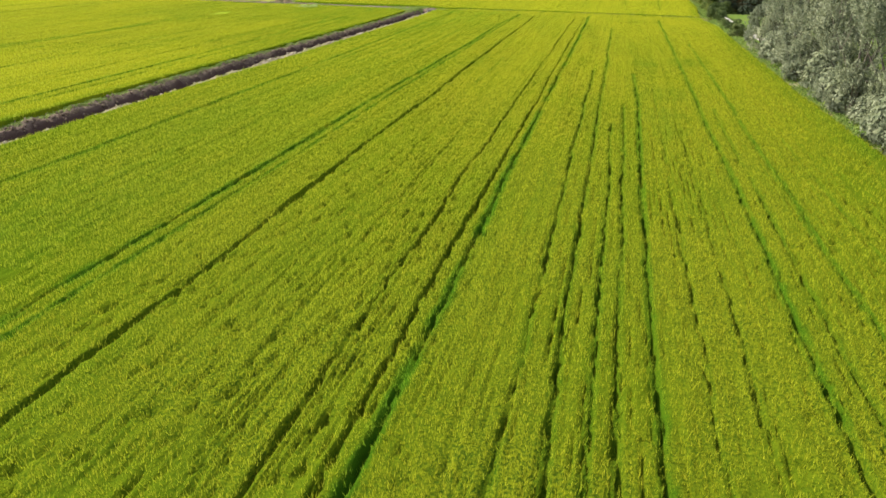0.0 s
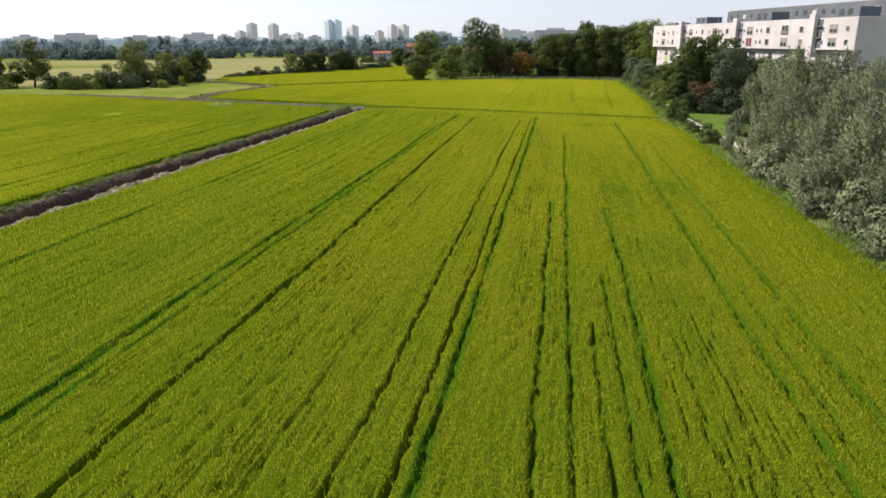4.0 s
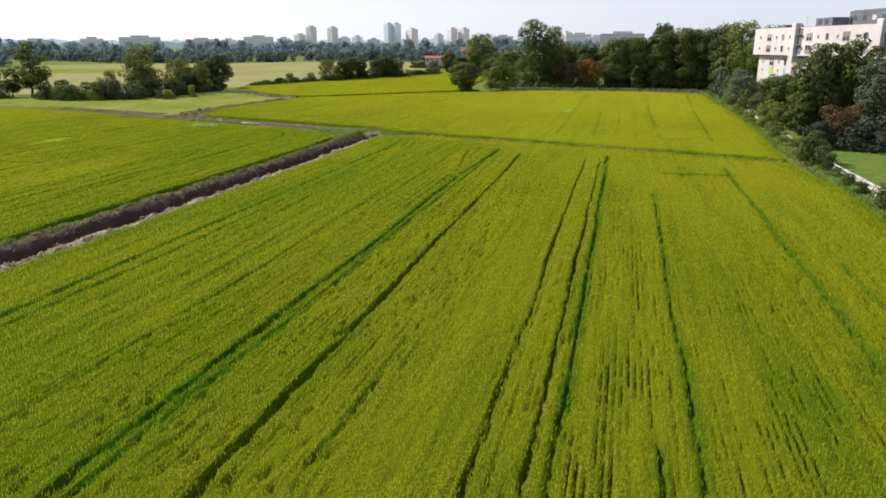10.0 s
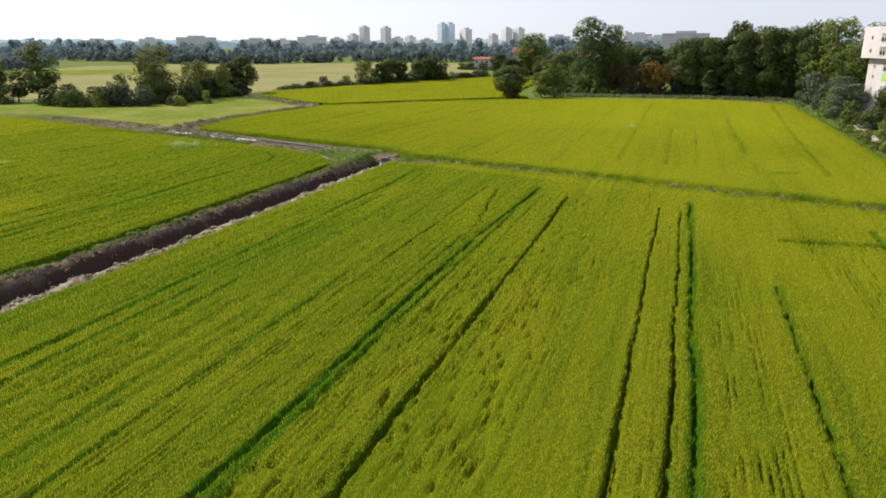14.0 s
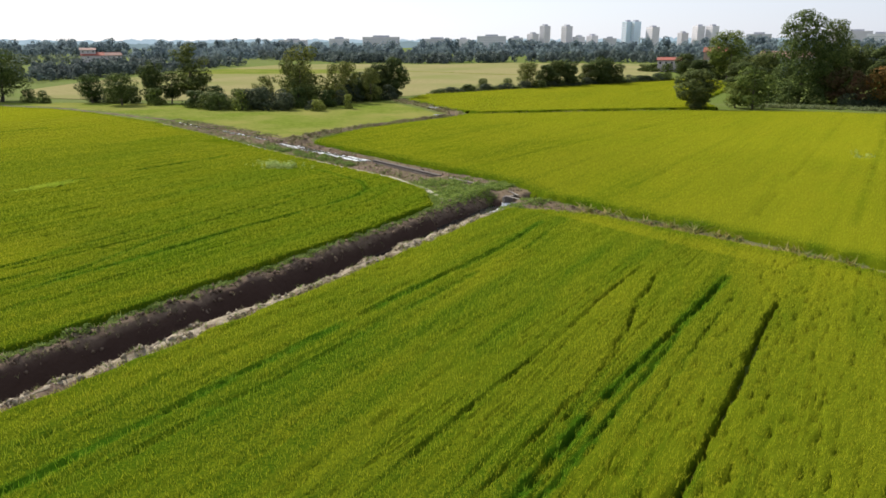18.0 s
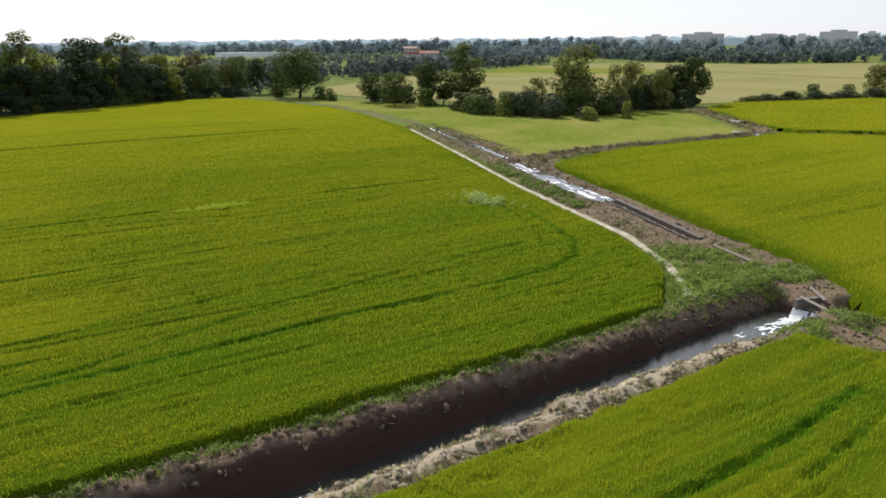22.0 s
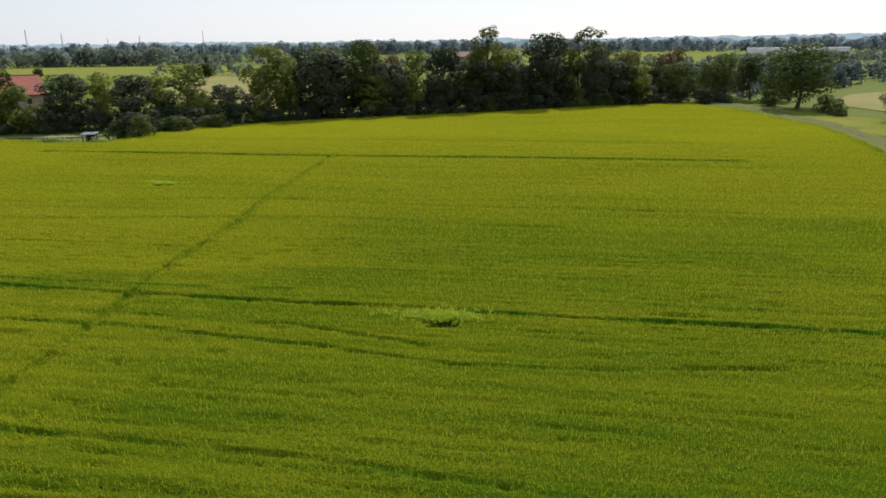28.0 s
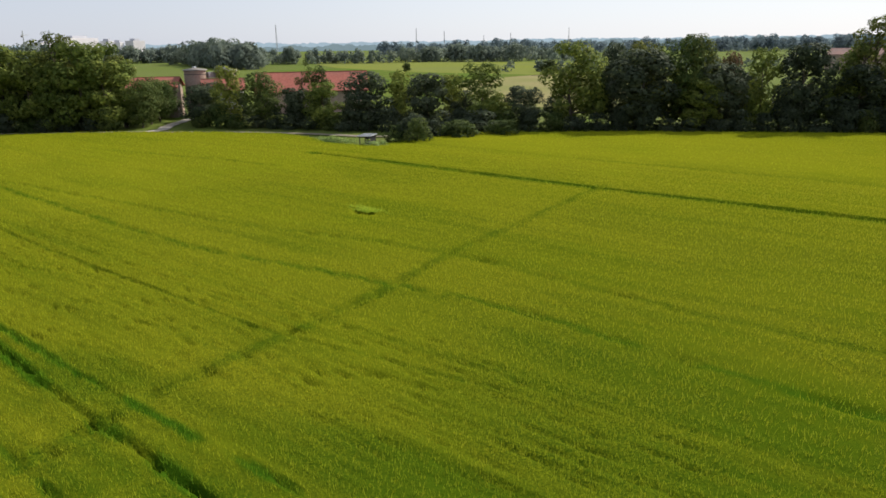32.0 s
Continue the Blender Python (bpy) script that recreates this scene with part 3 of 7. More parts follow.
ribbon("flood_water", POOL, 1.6, -0.02, M_STILL, "shallow water standing in the lane", "water", rough=0.4)
for px, py, pr in ((-103.2, 257.2, 2.0), (-115.6, 272.4, 2.4)):
    sheet("puddle", [(px + pr * (1 + 0.3 * math.sin(3 * k + px)) * math.cos(k * 0.524), py + 0.6 * pr * math.sin(k * 0.524)) for k in range(12)], 0.42, M_STILL, "small pool of standing water", "water")
ribbon("flood_water", FLOOD, 3.0, -0.06, M_STILL, "still water in the lane's channel", "water", rough=0.45)
for where, half_width, level, seed, calm in ((FLOOD, 1.15, -0.04, 51, 0.6), (POOL, 0.55, 0.0, 52, 0.66)):  # white flecks painting the glitter on the lane's water
    spots = np.array(along(where, 0.12))
    u = np.arange(len(spots)) * 0.12
    across = np.linspace(-half_width, half_width, 31)
    gu, ga = np.meshgrid(u, across, indexing="ij")
    v = np.column_stack([(spots[:, 0:1] + spots[:, 2:3] * across).ravel(), (spots[:, 1:2] + spots[:, 3:4] * across).ravel(), np.full(gu.size, level)])
    keep = 0.55 * vnoise(gu.ravel() / 0.8, ga.ravel() / 0.16, seed) + 0.45 * vnoise(gu.ravel() / 4.0, ga.ravel() / 0.6, seed + 1) > calm
    v[:, 2] += 0.02 * vnoise(v[:, 0] * 4, v[:, 1] * 4, seed)
    i, j = np.meshgrid(np.arange(len(u) - 1), np.arange(30), indexing="ij")
    a = (i * 31 + j).ravel()
    v, f = trimmed(v, np.stack([a, a + 1, a + 32, a + 31], axis=1), keep)
    tagged(part("foam", mesh_of("foam", v, f, smooth=True), M_FOAM_GLINT), "white flecks standing in for glints on the lane's water", "water", kind="stuff")
ribbon("brook_water", BROOK[1:], 1.5, -0.26, M_STILL, "narrow water of the side ditch", "water", rough=0.1)
sheet("basin_water", [(-47.5, 188.2), (-44.2, 188.0), (-44.0, 190.6), (-47.2, 190.6)], -0.5, M_WATER, "water of the basin above the weir", "water")
ys_bank = np.arange(30, 182, 3.0)
ribbon("straw_bank", [(float(ditch_mid(np.array([v]))[0]) + 2.05, float(v)) for v in ys_bank], 1.5, None, M_PALE, "pale dry mown straw on the ditch's sunlit bank", "bank", rough=0.6)
ribbon("pale_channel", PALE, 0.66, None, M_CHANNEL, "pale dried mud strip along the crop edge", "path", rough=0.2, rise=0.15)


# ---- rice ----
def leaf_mesh(name, v, f, nor):
    """Leaf sprays as one mesh, shaded by the way each clump of them faces."""
    a, b, c = (v[f[:, k]] for k in range(3))
    f = np.where(((np.cross(b - a, c - a) * nor).sum(1) < 0)[:, None], f[:, ::-1], f)
    me = mesh_of(name, v, f, smooth=True)
    me.normals_split_custom_set_from_vertices(np.repeat(nor / (np.linalg.norm(nor, axis=1)[:, None] + 1e-9), 3, axis=0))
    return me


def wheel_track(x, y, line, w, deep, green, seed, dip, lush):
    """One ragged track along a line: the plants lie down in it and stand greener beside it."""
    w = w * 0.5
    reach = w * 4.0 + 1.5
    xs, ys = [p[0] for p in line], [p[1] for p in line]
    box_in = (x > min(xs) - reach) & (x < max(xs) + reach) & (y > min(ys) - reach) & (y < max(ys) + reach)
    px, py = x[box_in], y[box_in]
    if not len(px):
        return
    d, s = line_gap(px + 0.28 * (vnoise(py / 9, px / 9, seed) - 0.5) + 0.20 * (vnoise(px / 0.35, py / 0.5, seed + 1) - 0.5), py + 0.3 * (vnoise(py / 1.1, px / 1.1, seed + 2) - 0.5), line)
    patchy = vnoise(s / 2.6, s * 0, seed + 3)
    thin = 0.5 + 0.8 * vnoise(s / 5.5, s * 0, seed + 4)
    broken = 1 - (0.6 if deep < 0.65 else 0.3) * smooth(0.62, 0.4, vnoise(s / 0.75, d / 0.5, seed + 5))  # plants that stood up again
    dip[box_in] = np.maximum(dip[box_in], broken * deep * smooth(w * thin, w * 0.55 * thin, d) * smooth(0.10, 0.35, patchy + 0.02 + 0.42 * deep))
    lush[box_in] = np.maximum(lush[box_in], green * smooth(w * 3.6, w * 0.7, d) * smooth(0.12, 0.62, patchy + 0.25 * thin))


def rows_north_south(spans):
    return [([(x, y0), (x, (y0 + y1) / 2), (x, y1)], w, deep, green) for x, w, deep, green, y0, y1 in spans]


MAIN_TRACKS = rows_north_south((
    (-21.3, 0.18, 0.35, 0.4, 130, 167), (-42.0, 0.2, 0.2, 0.4, 80, 150), (-18.6, 0.38, 0.8, 0.3, -50, 166), (-9.4, 0.22, 0.7, 0.2, -50, 164), (-7.4, 0.25, 0.7, 0.25, -50, 163),
    (-6.5, 0.3, 0.5, 0.95, -50, 167), (-2.6, 0.22, 0.5, 0.5, -50, 92), (-1.1, 0.24, 0.55, 0.55, -50, 142), (0.2, 0.17, 0.45, 0.5, -50, 62)))
MAIN_TRACKS += rows_north_south((
    (1.1, 0.2, 0.45, 0.5, -50, 70), (2.4, 0.25, 0.5, 0.75, -50, 90), (4.2, 0.16, 0.35, 0.3, -50, 80), (5.8, 0.16, 0.35, 0.3, 10, 60), (8.2, 0.24, 0.42, 0.7, -50, 160), (9.4, 0.18, 0.4, 0.5, -50, 70),
    (11.2, 0.2, 0.25, 0.7, 20, 120), (13.5, 0.15, 0.25, 0.3, 10, 60), (-12.3, 0.14, 0.3, 0.2, 20, 60), (-15.4, 0.16, 0.35, 0.5, 80, 100), (-31.0, 0.15, 0.2, 0.4, 20, 160), (-33.5, 0.15, 0.2, 0.4, 60, 165)))
MAIN_TRACKS += [([(-39.2, -50), (-39.3, 153.9), (-39, 162.5), (-39.2, 170.3), (-39.9, 177)], 0.36, 0.5, 0.85), ([(-37.8, 95), (-37.4, 162.5), (-37, 164.5), (-38, 175.7)], 0.26, 0.4, 0.7),
                ([(-24.1, 146), (-24.5, 152.3), (-25, 155.9), (-26.1, 162), (-26.6, 167.4)], 0.22, 0.45, 0.4)]
MAIN_TRACKS += [([(-24.1, -50), (-24.0, 60), (-23.4, 120), (-23.4, 148), (-22.4, 170)], 0.38, 0.55, 0.95), ([(-22.9, -50), (-22.8, 80), (-22.6, 160)], 0.2, 0.3, 0.9), ([(-24.6, 128), (-24.5, 150), (-26.3, 166)], 0.16, 0.4, 0.3),
                ([(0.6, 154.5), (4, 154.7), (7.8, 155.1)], 1.0, 1.0, 0.3)]
ragged = random.Random(12)
for k in range(13):  # greener drill lines beside the ditch
    lx, ly = -44.0 + 1.35 * k + ragged.uniform(-0.5, 0.5), ragged.uniform(70, 135)
    MAIN_TRACKS.append(([(lx, ly), (lx + 0.1, ly + 22), (lx + ragged.uniform(-0.2, 0.3), min(ly + ragged.uniform(30, 75), 171))], ragged.uniform(0.16, 0.3), ragged.uniform(0.1, 0.3), ragged.uniform(0.25, 0.6)))
WEST_TRACKS = [([(-60.3, 0), (-60.8, 144), (-61.4, 160), (-61.2, 172), (-61.6, 177), (-63, 180.4), (-66, 183.2), (-76, 186.6)], 0.36, 0.5, 0.9), ([(-58.2, 60), (-58.4, 160), (-58.8, 176), (-60.6, 181)], 0.2, 0.3, 0.7),
               ([(-67.2, 60), (-66.3, 150), (-65.2, 164), (-65.6, 176), (-67, 180.5), (-71, 183.3), (-86, 188)], 0.26, 0.42, 0.6), ([(-80.6, 20), (-80.4, 142), (-79.6, 160), (-78.1, 175)], 0.26, 0.42, 0.6),
               ([(-75.9, 90), (-75.8, 150), (-74.8, 168)], 0.2, 0.35, 0.5), ([(-97.6, 20), (-97.1, 130), (-96.3, 142), (-96.0, 160), (-95.4, 188)], 0.4, 0.5, 0.95), ([(-99.2, 90), (-98.4, 130), (-98.2, 152)], 0.24, 0.3, 0.95)]
WEST_TRACKS += [([(-62.0, 110), (-62.1, 146.5), (-63.9, 152.4), (-65.8, 159.1), (-67.1, 169.9), (-67.8, 179.4)], 0.28, 0.45, 0.8), ([(-67.8, 110), (-67.4, 145.3), (-68.6, 154.9), (-69.6, 164.1)], 0.24, 0.4, 0.7),
                ([(-64.2, 120), (-64.4, 146), (-66.4, 152.3)], 0.22, 0.35, 0.7)]
WEST_TRACKS += [([(-91.6, 90), (-91.2, 144), (-89.8, 157), (-88.6, 164), (-89, 170), (-90.2, 180)], 0.24, 0.45, 0.6), ([(-93.1, 140), (-92.6, 154), (-90.6, 163), (-90.3, 169), (-91.8, 178)], 0.2, 0.4, 0.5),
                ([(-109.3, 60), (-107.4, 118), (-107.3, 140), (-109.3, 154)], 0.16, 0.4, 0.3), ([(-107.8, 168), (-107.2, 190)], 0.16, 0.3, 0.3), ([(-117.2, 60), (-114.6, 120), (-117.5, 142), (-118.2, 151), (-116.9, 160), (-116.3, 170)], 0.24, 0.4, 0.75),
                ([(-118, 74), (-120.2, 98), (-121.2, 116), (-124.7, 133), (-125.0, 142), (-123.7, 157), (-123.4, 190)], 0.28, 0.5, 0.3), ([(-155.2, 90), (-154.5, 136), (-154.8, 165), (-154, 193)], 0.85, 0.7, 0.6), ([(-140, 60), (-144.9, 95)], 0.3, 0.4, 0.5),
                ([(-82.0, 143.0), (-93, 142.0), (-99.6, 140.9), (-107.6, 140.5), (-116.5, 140.0)], 0.5, 0.75, 0.3), ([(-116.5, 140.0), (-124.7, 138.6), (-137, 137.9), (-156, 136.5)], 0.4, 0.55, 0.3), ([(-172, 90), (-172, 190)], 0.25, 0.3, 0.3)]
NORTH_TRACKS = rows_north_south(((1.4, 0.3, 0.55, 0.25, 186, 296), (-15.9, 0.3, 0.5, 0.25, 190, 294), (-5.6, 0.22, 0.5, 0.2, 190, 240), (-9.5, 0.2, 0.5, 0.2, 190, 235), (-24, 0.22, 0.4, 0.15, 190, 296), (-38, 0.22, 0.4, 0.15, 196, 290)))
NORTH_TRACKS += [([(9.6, 188), (11.3, 243), (14, 297)], 0.35, 0.45, 0.4), ([(3.2, 188), (6.5, 189)], 0.8, 0.7, 0.3), ([(-60, 205), (-52, 285)], 0.25, 0.4, 0.15), ([(-92, 207), (-86, 230), (-74, 262)], 0.25, 0.45, 0.15), ([(-70, 208), (-44, 262)], 0.2, 0.4, 0.1)]
# bare or trampled patches: x, y, radius, how far the plants lie down, how pale they are
PATCHES = ((-93.9, 162.7, 0.85, 0.75, 0.0), (-83.9, 187.0, 1.5, 0.15, 0.4), (-82.4, 184.6, 1.0, 0.3, 0.4), (-131.6, 123.4, 1.2, 0.7, 0.0), (-17.6, 235.3, 1.6, 0.2, 0.7))
LUSH_SPOTS = ((5.4, 77, 2.2), (4.8, 66, 1.8), (5.0, 60, 1.5), (4.0, 98, 1.4), (-94.5, 159.5, 2.2), (-76.6, 172, 1.5), (-69.2, 172, 1.7), (-62, 158, 2.0), (-98, 136, 2.5), (-95, 150, 2.4), (-94.6, 144.5, 1.8), (9.2, 100, 2.0), (-24, 140, 1.6))


def rows_gap(x, y):
    """The drill rows: 1 in the open gap between two rows, 0 on a row; here plain, there closed over."""
    sway = 0.10 * (vnoise(x * 0 + 3, y / 7, 45) - 0.5) + 0.07 * (vnoise(x / 1.5, y / 2.5, 46) - 0.5)
    u = (x + sway) / 0.31
    row = np.floor(u)
    gap = smooth(0.27, 0.47, np.abs(u - row - 0.5))
    shown = smooth(0.38, 0.80, vnoise(row * 1.0, y / 3.5, 47)) * (0.25 + 0.75 * smooth(0.3, 0.7, vnoise(x / 4, y / 26, 48)))
    return gap * shown * smooth(0.22, 0.6, vnoise(x / 0.25, y / 0.55, 49))


def broad_lush(x, y):
    """Wide bands of later, greener plants beside the main ditch."""
    patchy = 0.55 + 0.75 * vnoise(x / 1.6, y / 9, 61) * (0.6 + 0.4 * vnoise(x / 0.5, y / 0.9, 62))
    east = smooth(-16, -28, x) * (0.19 + 0.09 * smooth(110, 150, y)) * (x > -50) * (y < 180 - 0.3 * (x + 40)) + 0.12 * smooth(70, 40, y) * (x > -50) + 0.14 * smooth(118, 148, y) * smooth(4, -12, x) * (x > -50) * (y < 180 - 0.3 * (x + 40))
    west = (0.10 * smooth(-72, -56, x) + 0.09 * smooth(-105, -85, x) * smooth(140, 155, y) + 0.05 * smooth(-130, -100, x) + 0.20 * smooth(-128, -116, x) * smooth(142, 156, y)) * (x < -50) * (y < 186 - 0.36 * (x + 50))
    return np.clip((east + west) * patchy, 0, 1)


def streaks(x, y):
    """Thin lines along the drill rows, here close and there faint."""
    return smooth(0.15, 0.75, vnoise(x / 0.33, y / 11, 31)) * (0.35 + 0.65 * vnoise(x / 5, y / 22, 41)) + 0.25 * vnoise(x / 1.3, y / 30, 42)


def canopy_z(x, y, ring, tracks):
    """Height of the rice canopy, its lushness, its paleness and the way in from the field's edge."""
    dip, lush, pale = np.zeros(len(x)), np.zeros(len(x)), np.zeros(len(x))
    for k, (line, w, deep, green) in enumerate(tracks):
        wheel_track(x, y, line, w, deep, green, 40 + 7 * k, dip, lush)
    for px, py, r, deep, light in PATCHES:
        near = (np.abs(x - px) < r * 4) & (np.abs(y - py) < r * 4)
        if near.any():
            q = np.hypot(x[near] - px, (y[near] - py) * 0.75) + 0.9 * (vnoise(x[near] * 1.1, y[near] * 1.1, 71) - 0.5)
            dip[near] = np.maximum(dip[near], deep * smooth(r * 0.8, r * 0.45, q))
            pale[near] = np.maximum(pale[near], max(light, 0.45) * smooth(r * 1.45, r * 0.95, q) * smooth(r * 0.6, r * 0.9, q + light * 9))
    for px, py, r in LUSH_SPOTS:
        near = (np.abs(x - px) < r * 3) & (np.abs(y - py) < r * 4)
        if near.any():
            lush[near] = np.maximum(lush[near], 0.3 * smooth(r * 1.6, r * 0.3, np.hypot(x[near] - px, (y[near] - py) * 0.55) + 1.3 * (vnoise(x[near], y[near], 25) - 0.5)))
    gaps = smooth(0.80, 0.92, vnoise(x / 0.30, y / 0.5, 38)) * (0.25 + 0.9 * smooth(0.45, 0.75, vnoise(x / 9, y / 30, 39)))
    z = RICE - 0.10 + 0.05 * streaks(x, y) + 0.07 * (vnoise(x / 0.3, y / 0.75, 32) - 0.5) + 0.05 * (vnoise(x / 2.3, y / 5, 33) - 0.5) + 0.10 * (vnoise(x / 14, y / 26, 34) - 0.5)
    wide = 1 - 0.7 * np.maximum(smooth(-106, -116, x), smooth(1, 3, y - 186 + 0.32 * (x + 44)) * (x > -104))  # the far stands close over their rows
    z = z - np.maximum(dip, wide * np.maximum(0.24 * gaps, (0.27 + 0.09 * smooth(-14, -8, x) * (x < 22)) * rows_gap(x, y)))
    lush = np.maximum(lush, broad_lush(x, y))
    d = depth_in(x, y, ring) + 0.35 * (vnoise(x / 0.9, y / 0.9, 35) - 0.5)
    lush = np.maximum(lush, 0.45 * smooth(3.0, 0.5, d) * (0.35 + 0.65 * vnoise(x / 1.5, y / 1.5, 36)))
    lush = np.clip(lush + 0.02 + 0.10 * smooth(0.45, 0.8, vnoise(x / 5, y / 16, 37)) + 0.13 * smooth(0.5, 0.85, vnoise(x / 0.8, y / 14, 44)), 0, 1)
    return -0.9 + (z + 0.9) * smooth(-0.4, 0.4, d), lush, pale, d


def blades(rng, ring, tracks, x0, x1, y0, y1, per_m2, size):
    """Single rice leaves that stand out of the canopy: one narrow triangle each."""
    n = int((x1 - x0) * (y1 - y0) * per_m2)
    x, y = rng.uniform(x0, x1, n), rng.uniform(y0, y1, n)
    z, lush, pale, d = canopy_z(x, y, ring, tracks)
    ok = (d > 0.1) & ((z > 0.45) | (rng.uniform(0, 1, n) < 0.25)) & (rng.uniform(0, 1, n) < 0.35 + 0.6 * streaks(x, y) + 0.4 * vnoise(x / 0.3, y / 0.55, 32))
    x, y, z, lush, pale = x[ok], y[ok], z[ok], lush[ok], pale[ok]
    n = len(x)
    a, b = rng.uniform(0, 2 * math.pi, n), rng.uniform(0, 2 * math.pi, n)
    ln, w = 1.2 * size * rng.uniform(0.6, 1.3, n) * (1 + 0.35 * lush), size * rng.uniform(0.06, 0.11, n)
    lean = rng.uniform(0.1, 0.55, n) * ln
    ripe = np.clip(rng.uniform(0.25, 0.75, n) + 0.6 * (vnoise(x / 7, y / 18, 77) - 0.5), 0, 1)  # ripening panicles at the tips
    v = np.empty((n, 3, 3))
    for k, s in ((0, -1), (1, 1)):
        v[:, k] = np.stack([x + s * w * np.cos(a), y + s * w * np.sin(a), z - 0.05], axis=1)
    v[:, 2] = np.stack([x + lean * np.cos(b), y + lean * np.sin(b), z + ln * rng.uniform(0.55, 1.0, n)], axis=1)
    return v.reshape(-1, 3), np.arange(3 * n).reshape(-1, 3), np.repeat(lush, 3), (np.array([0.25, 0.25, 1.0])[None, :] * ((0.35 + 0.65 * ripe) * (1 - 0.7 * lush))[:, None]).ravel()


def rice_field(name, label, ring, tracks, xs, ys, tufts, seed, flat_view_pale):
    x, y, f = grid(xs, ys)
    z, lush, pale, d = canopy_z(x, y, ring, tracks)
    # canopy painted paler by place, for the brighter look at flat angles
    pale = np.clip(np.maximum(pale, flat_view_pale(x, y)) - 0.6 * lush, 0, 1)
    v, f, lush, pale = trimmed(np.stack([x, y, z], axis=1), f, d > -0.75, lush, pale)
    field = tagged(thing(name), label, "rice field", kind="structure")
    me = mesh_of("canopy", v, f, smooth=True)
    add_value(me, "lush", lush)
    add_value(me, "pale", pale)
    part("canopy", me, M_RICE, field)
    rng = np.random.default_rng(seed)
    made = [blades(rng, ring, tracks, *t) for t in tufts]
    if made:
        v, f = joined([m[:2] for m in made])
        a, b, c = (v[f[:, k]] for k in range(3))
        own = np.cross(b - a, c - a)
        own *= np.where(own[:, 2] < 0, -1, 1)[:, None] / (np.linalg.norm(own, axis=1)[:, None] + 1e-9)
        me = leaf_mesh("rice_leaves", v, f, 0.3 * own + np.array([0, 0, 0.75]) + rng.normal(0, 0.1, own.shape))  # normals bent upward so the leaves are lit evenly and brighter
        add_value(me, "lush", np.concatenate([m[2] for m in made]))
        add_value(me, "tip", np.concatenate([m[3] for m in made]))
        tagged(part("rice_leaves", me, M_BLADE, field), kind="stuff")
    return field


rice_field("rice_field", "flowering yellow-green rice with wheel tracks", MAIN_RING, MAIN_TRACKS, stops((-48, -30, 0.2), (-30, 16, 0.105), (16, 22, 0.2)), stops((-120, 8, 1.6), (8, 186, 0.5)),
           [(-27, 15, 12, 125, 104, 0.165), (-48, -27, 25, 184, 60, 0.20), (15, 22, 20, 170, 40, 0.21), (-27, 15, 125, 184, 80, 0.18)], 11, lambda x, y: 0.05 + 0.10 * smooth(70, 110, y) + 0.06 * smooth(-26, -29, x) + 0.18 * smooth(120, 170, y))
rice_field("rice_field", "level yellow-green rice beside the ditch", WEST_RING, WEST_TRACKS, stops((-252, -170, 1.0), (-170, -112, 0.5), (-112, -51, 0.18)), stops((-120, 60, 1.5), (60, 220, 0.6)),
           [(-112, -51, 105, 196, 66, 0.18), (-170, -112, 96, 214, 30, 0.22), (-112, -51, 40, 105, 22, 0.27), (-250, -170, 90, 218, 6, 0.26), (-170, -112, 30, 96, 10, 0.28)], 12, lambda x, y: np.maximum(0.25 * smooth(-52, -72, x) - 0.06 * smooth(-104, -122, x) * smooth(130, 145, y) + 0.24 * smooth(-145, -185, x), 0.36 * smooth(115, 95, y)))
rice_field("rice_field", "yellow-green rice beyond the cross drain", NORTH_RING, NORTH_TRACKS, stops((-104, 22, 0.45)), stops((168, 317, 0.6)), [(-100, 20, 168, 230, 26, 0.20), (-102, 20, 230, 315, 10, 0.26)], 13, lambda x, y: 0.36 + 0.16 * smooth(205, 250, y) - 0.18 * smooth(-20, -60, x))
rice_field("rice_field", "yellow-green rice before the hedge", BACK_RING, [], stops((-145, -50, 1.0)), stops((264, 454, 1.2)), [(-145, -50, 264, 454, 5, 0.42)], 14, lambda x, y: 0.34 + 0 * x)


# ---- grass and weeds ----
def tufts(name, seed, spots, size, leaves, mat, label, category="grass", base=0.0):
    """Many small tufts of grass, one object."""
    rng = np.random.default_rng(seed)
    x, y = spots
    n = len(x) * leaves
    x, y = np.repeat(x, leaves) + rng.normal(0, size * 0.25, n), np.repeat(y, leaves) + rng.normal(0, size * 0.25, n)
    big = np.repeat(rng.uniform(0.45, 1.3, len(x) // leaves), leaves)
    z = ground_z(x, y) + base
    a, b = rng.uniform(0, 2 * math.pi, n), rng.uniform(0, 2 * math.pi, n)
    ln, w = size * big * rng.uniform(0.5, 1.2, n), size * big * rng.uniform(0.06, 0.13, n)
    lean = ln * rng.uniform(0.3, 1.3, n)
    v = np.empty((n, 3, 3))
    for k, s in ((0, -1), (1, 1)):
        v[:, k] = np.stack([x + s * w * np.cos(a), y + s * w * np.sin(a), z - 0.04], axis=1)
    v[:, 2] = np.stack([x + lean * np.cos(b), y + lean * np.sin(b), z + 0.7 * ln], axis=1)
    own = np.cross(v[:, 1] - v[:, 0], v[:, 2] - v[:, 0])
    own *= np.where(own[:, 2] < 0, -1, 1)[:, None] / (np.linalg.norm(own, axis=1)[:, None] + 1e-9)
    me = leaf_mesh(name, v.reshape(-1, 3), np.arange(3 * n).reshape(-1, 3), 0.6 * own + np.array([0, 0, 0.6]))
    return tagged(part(name, me, mat), label, category, kind="stuff")


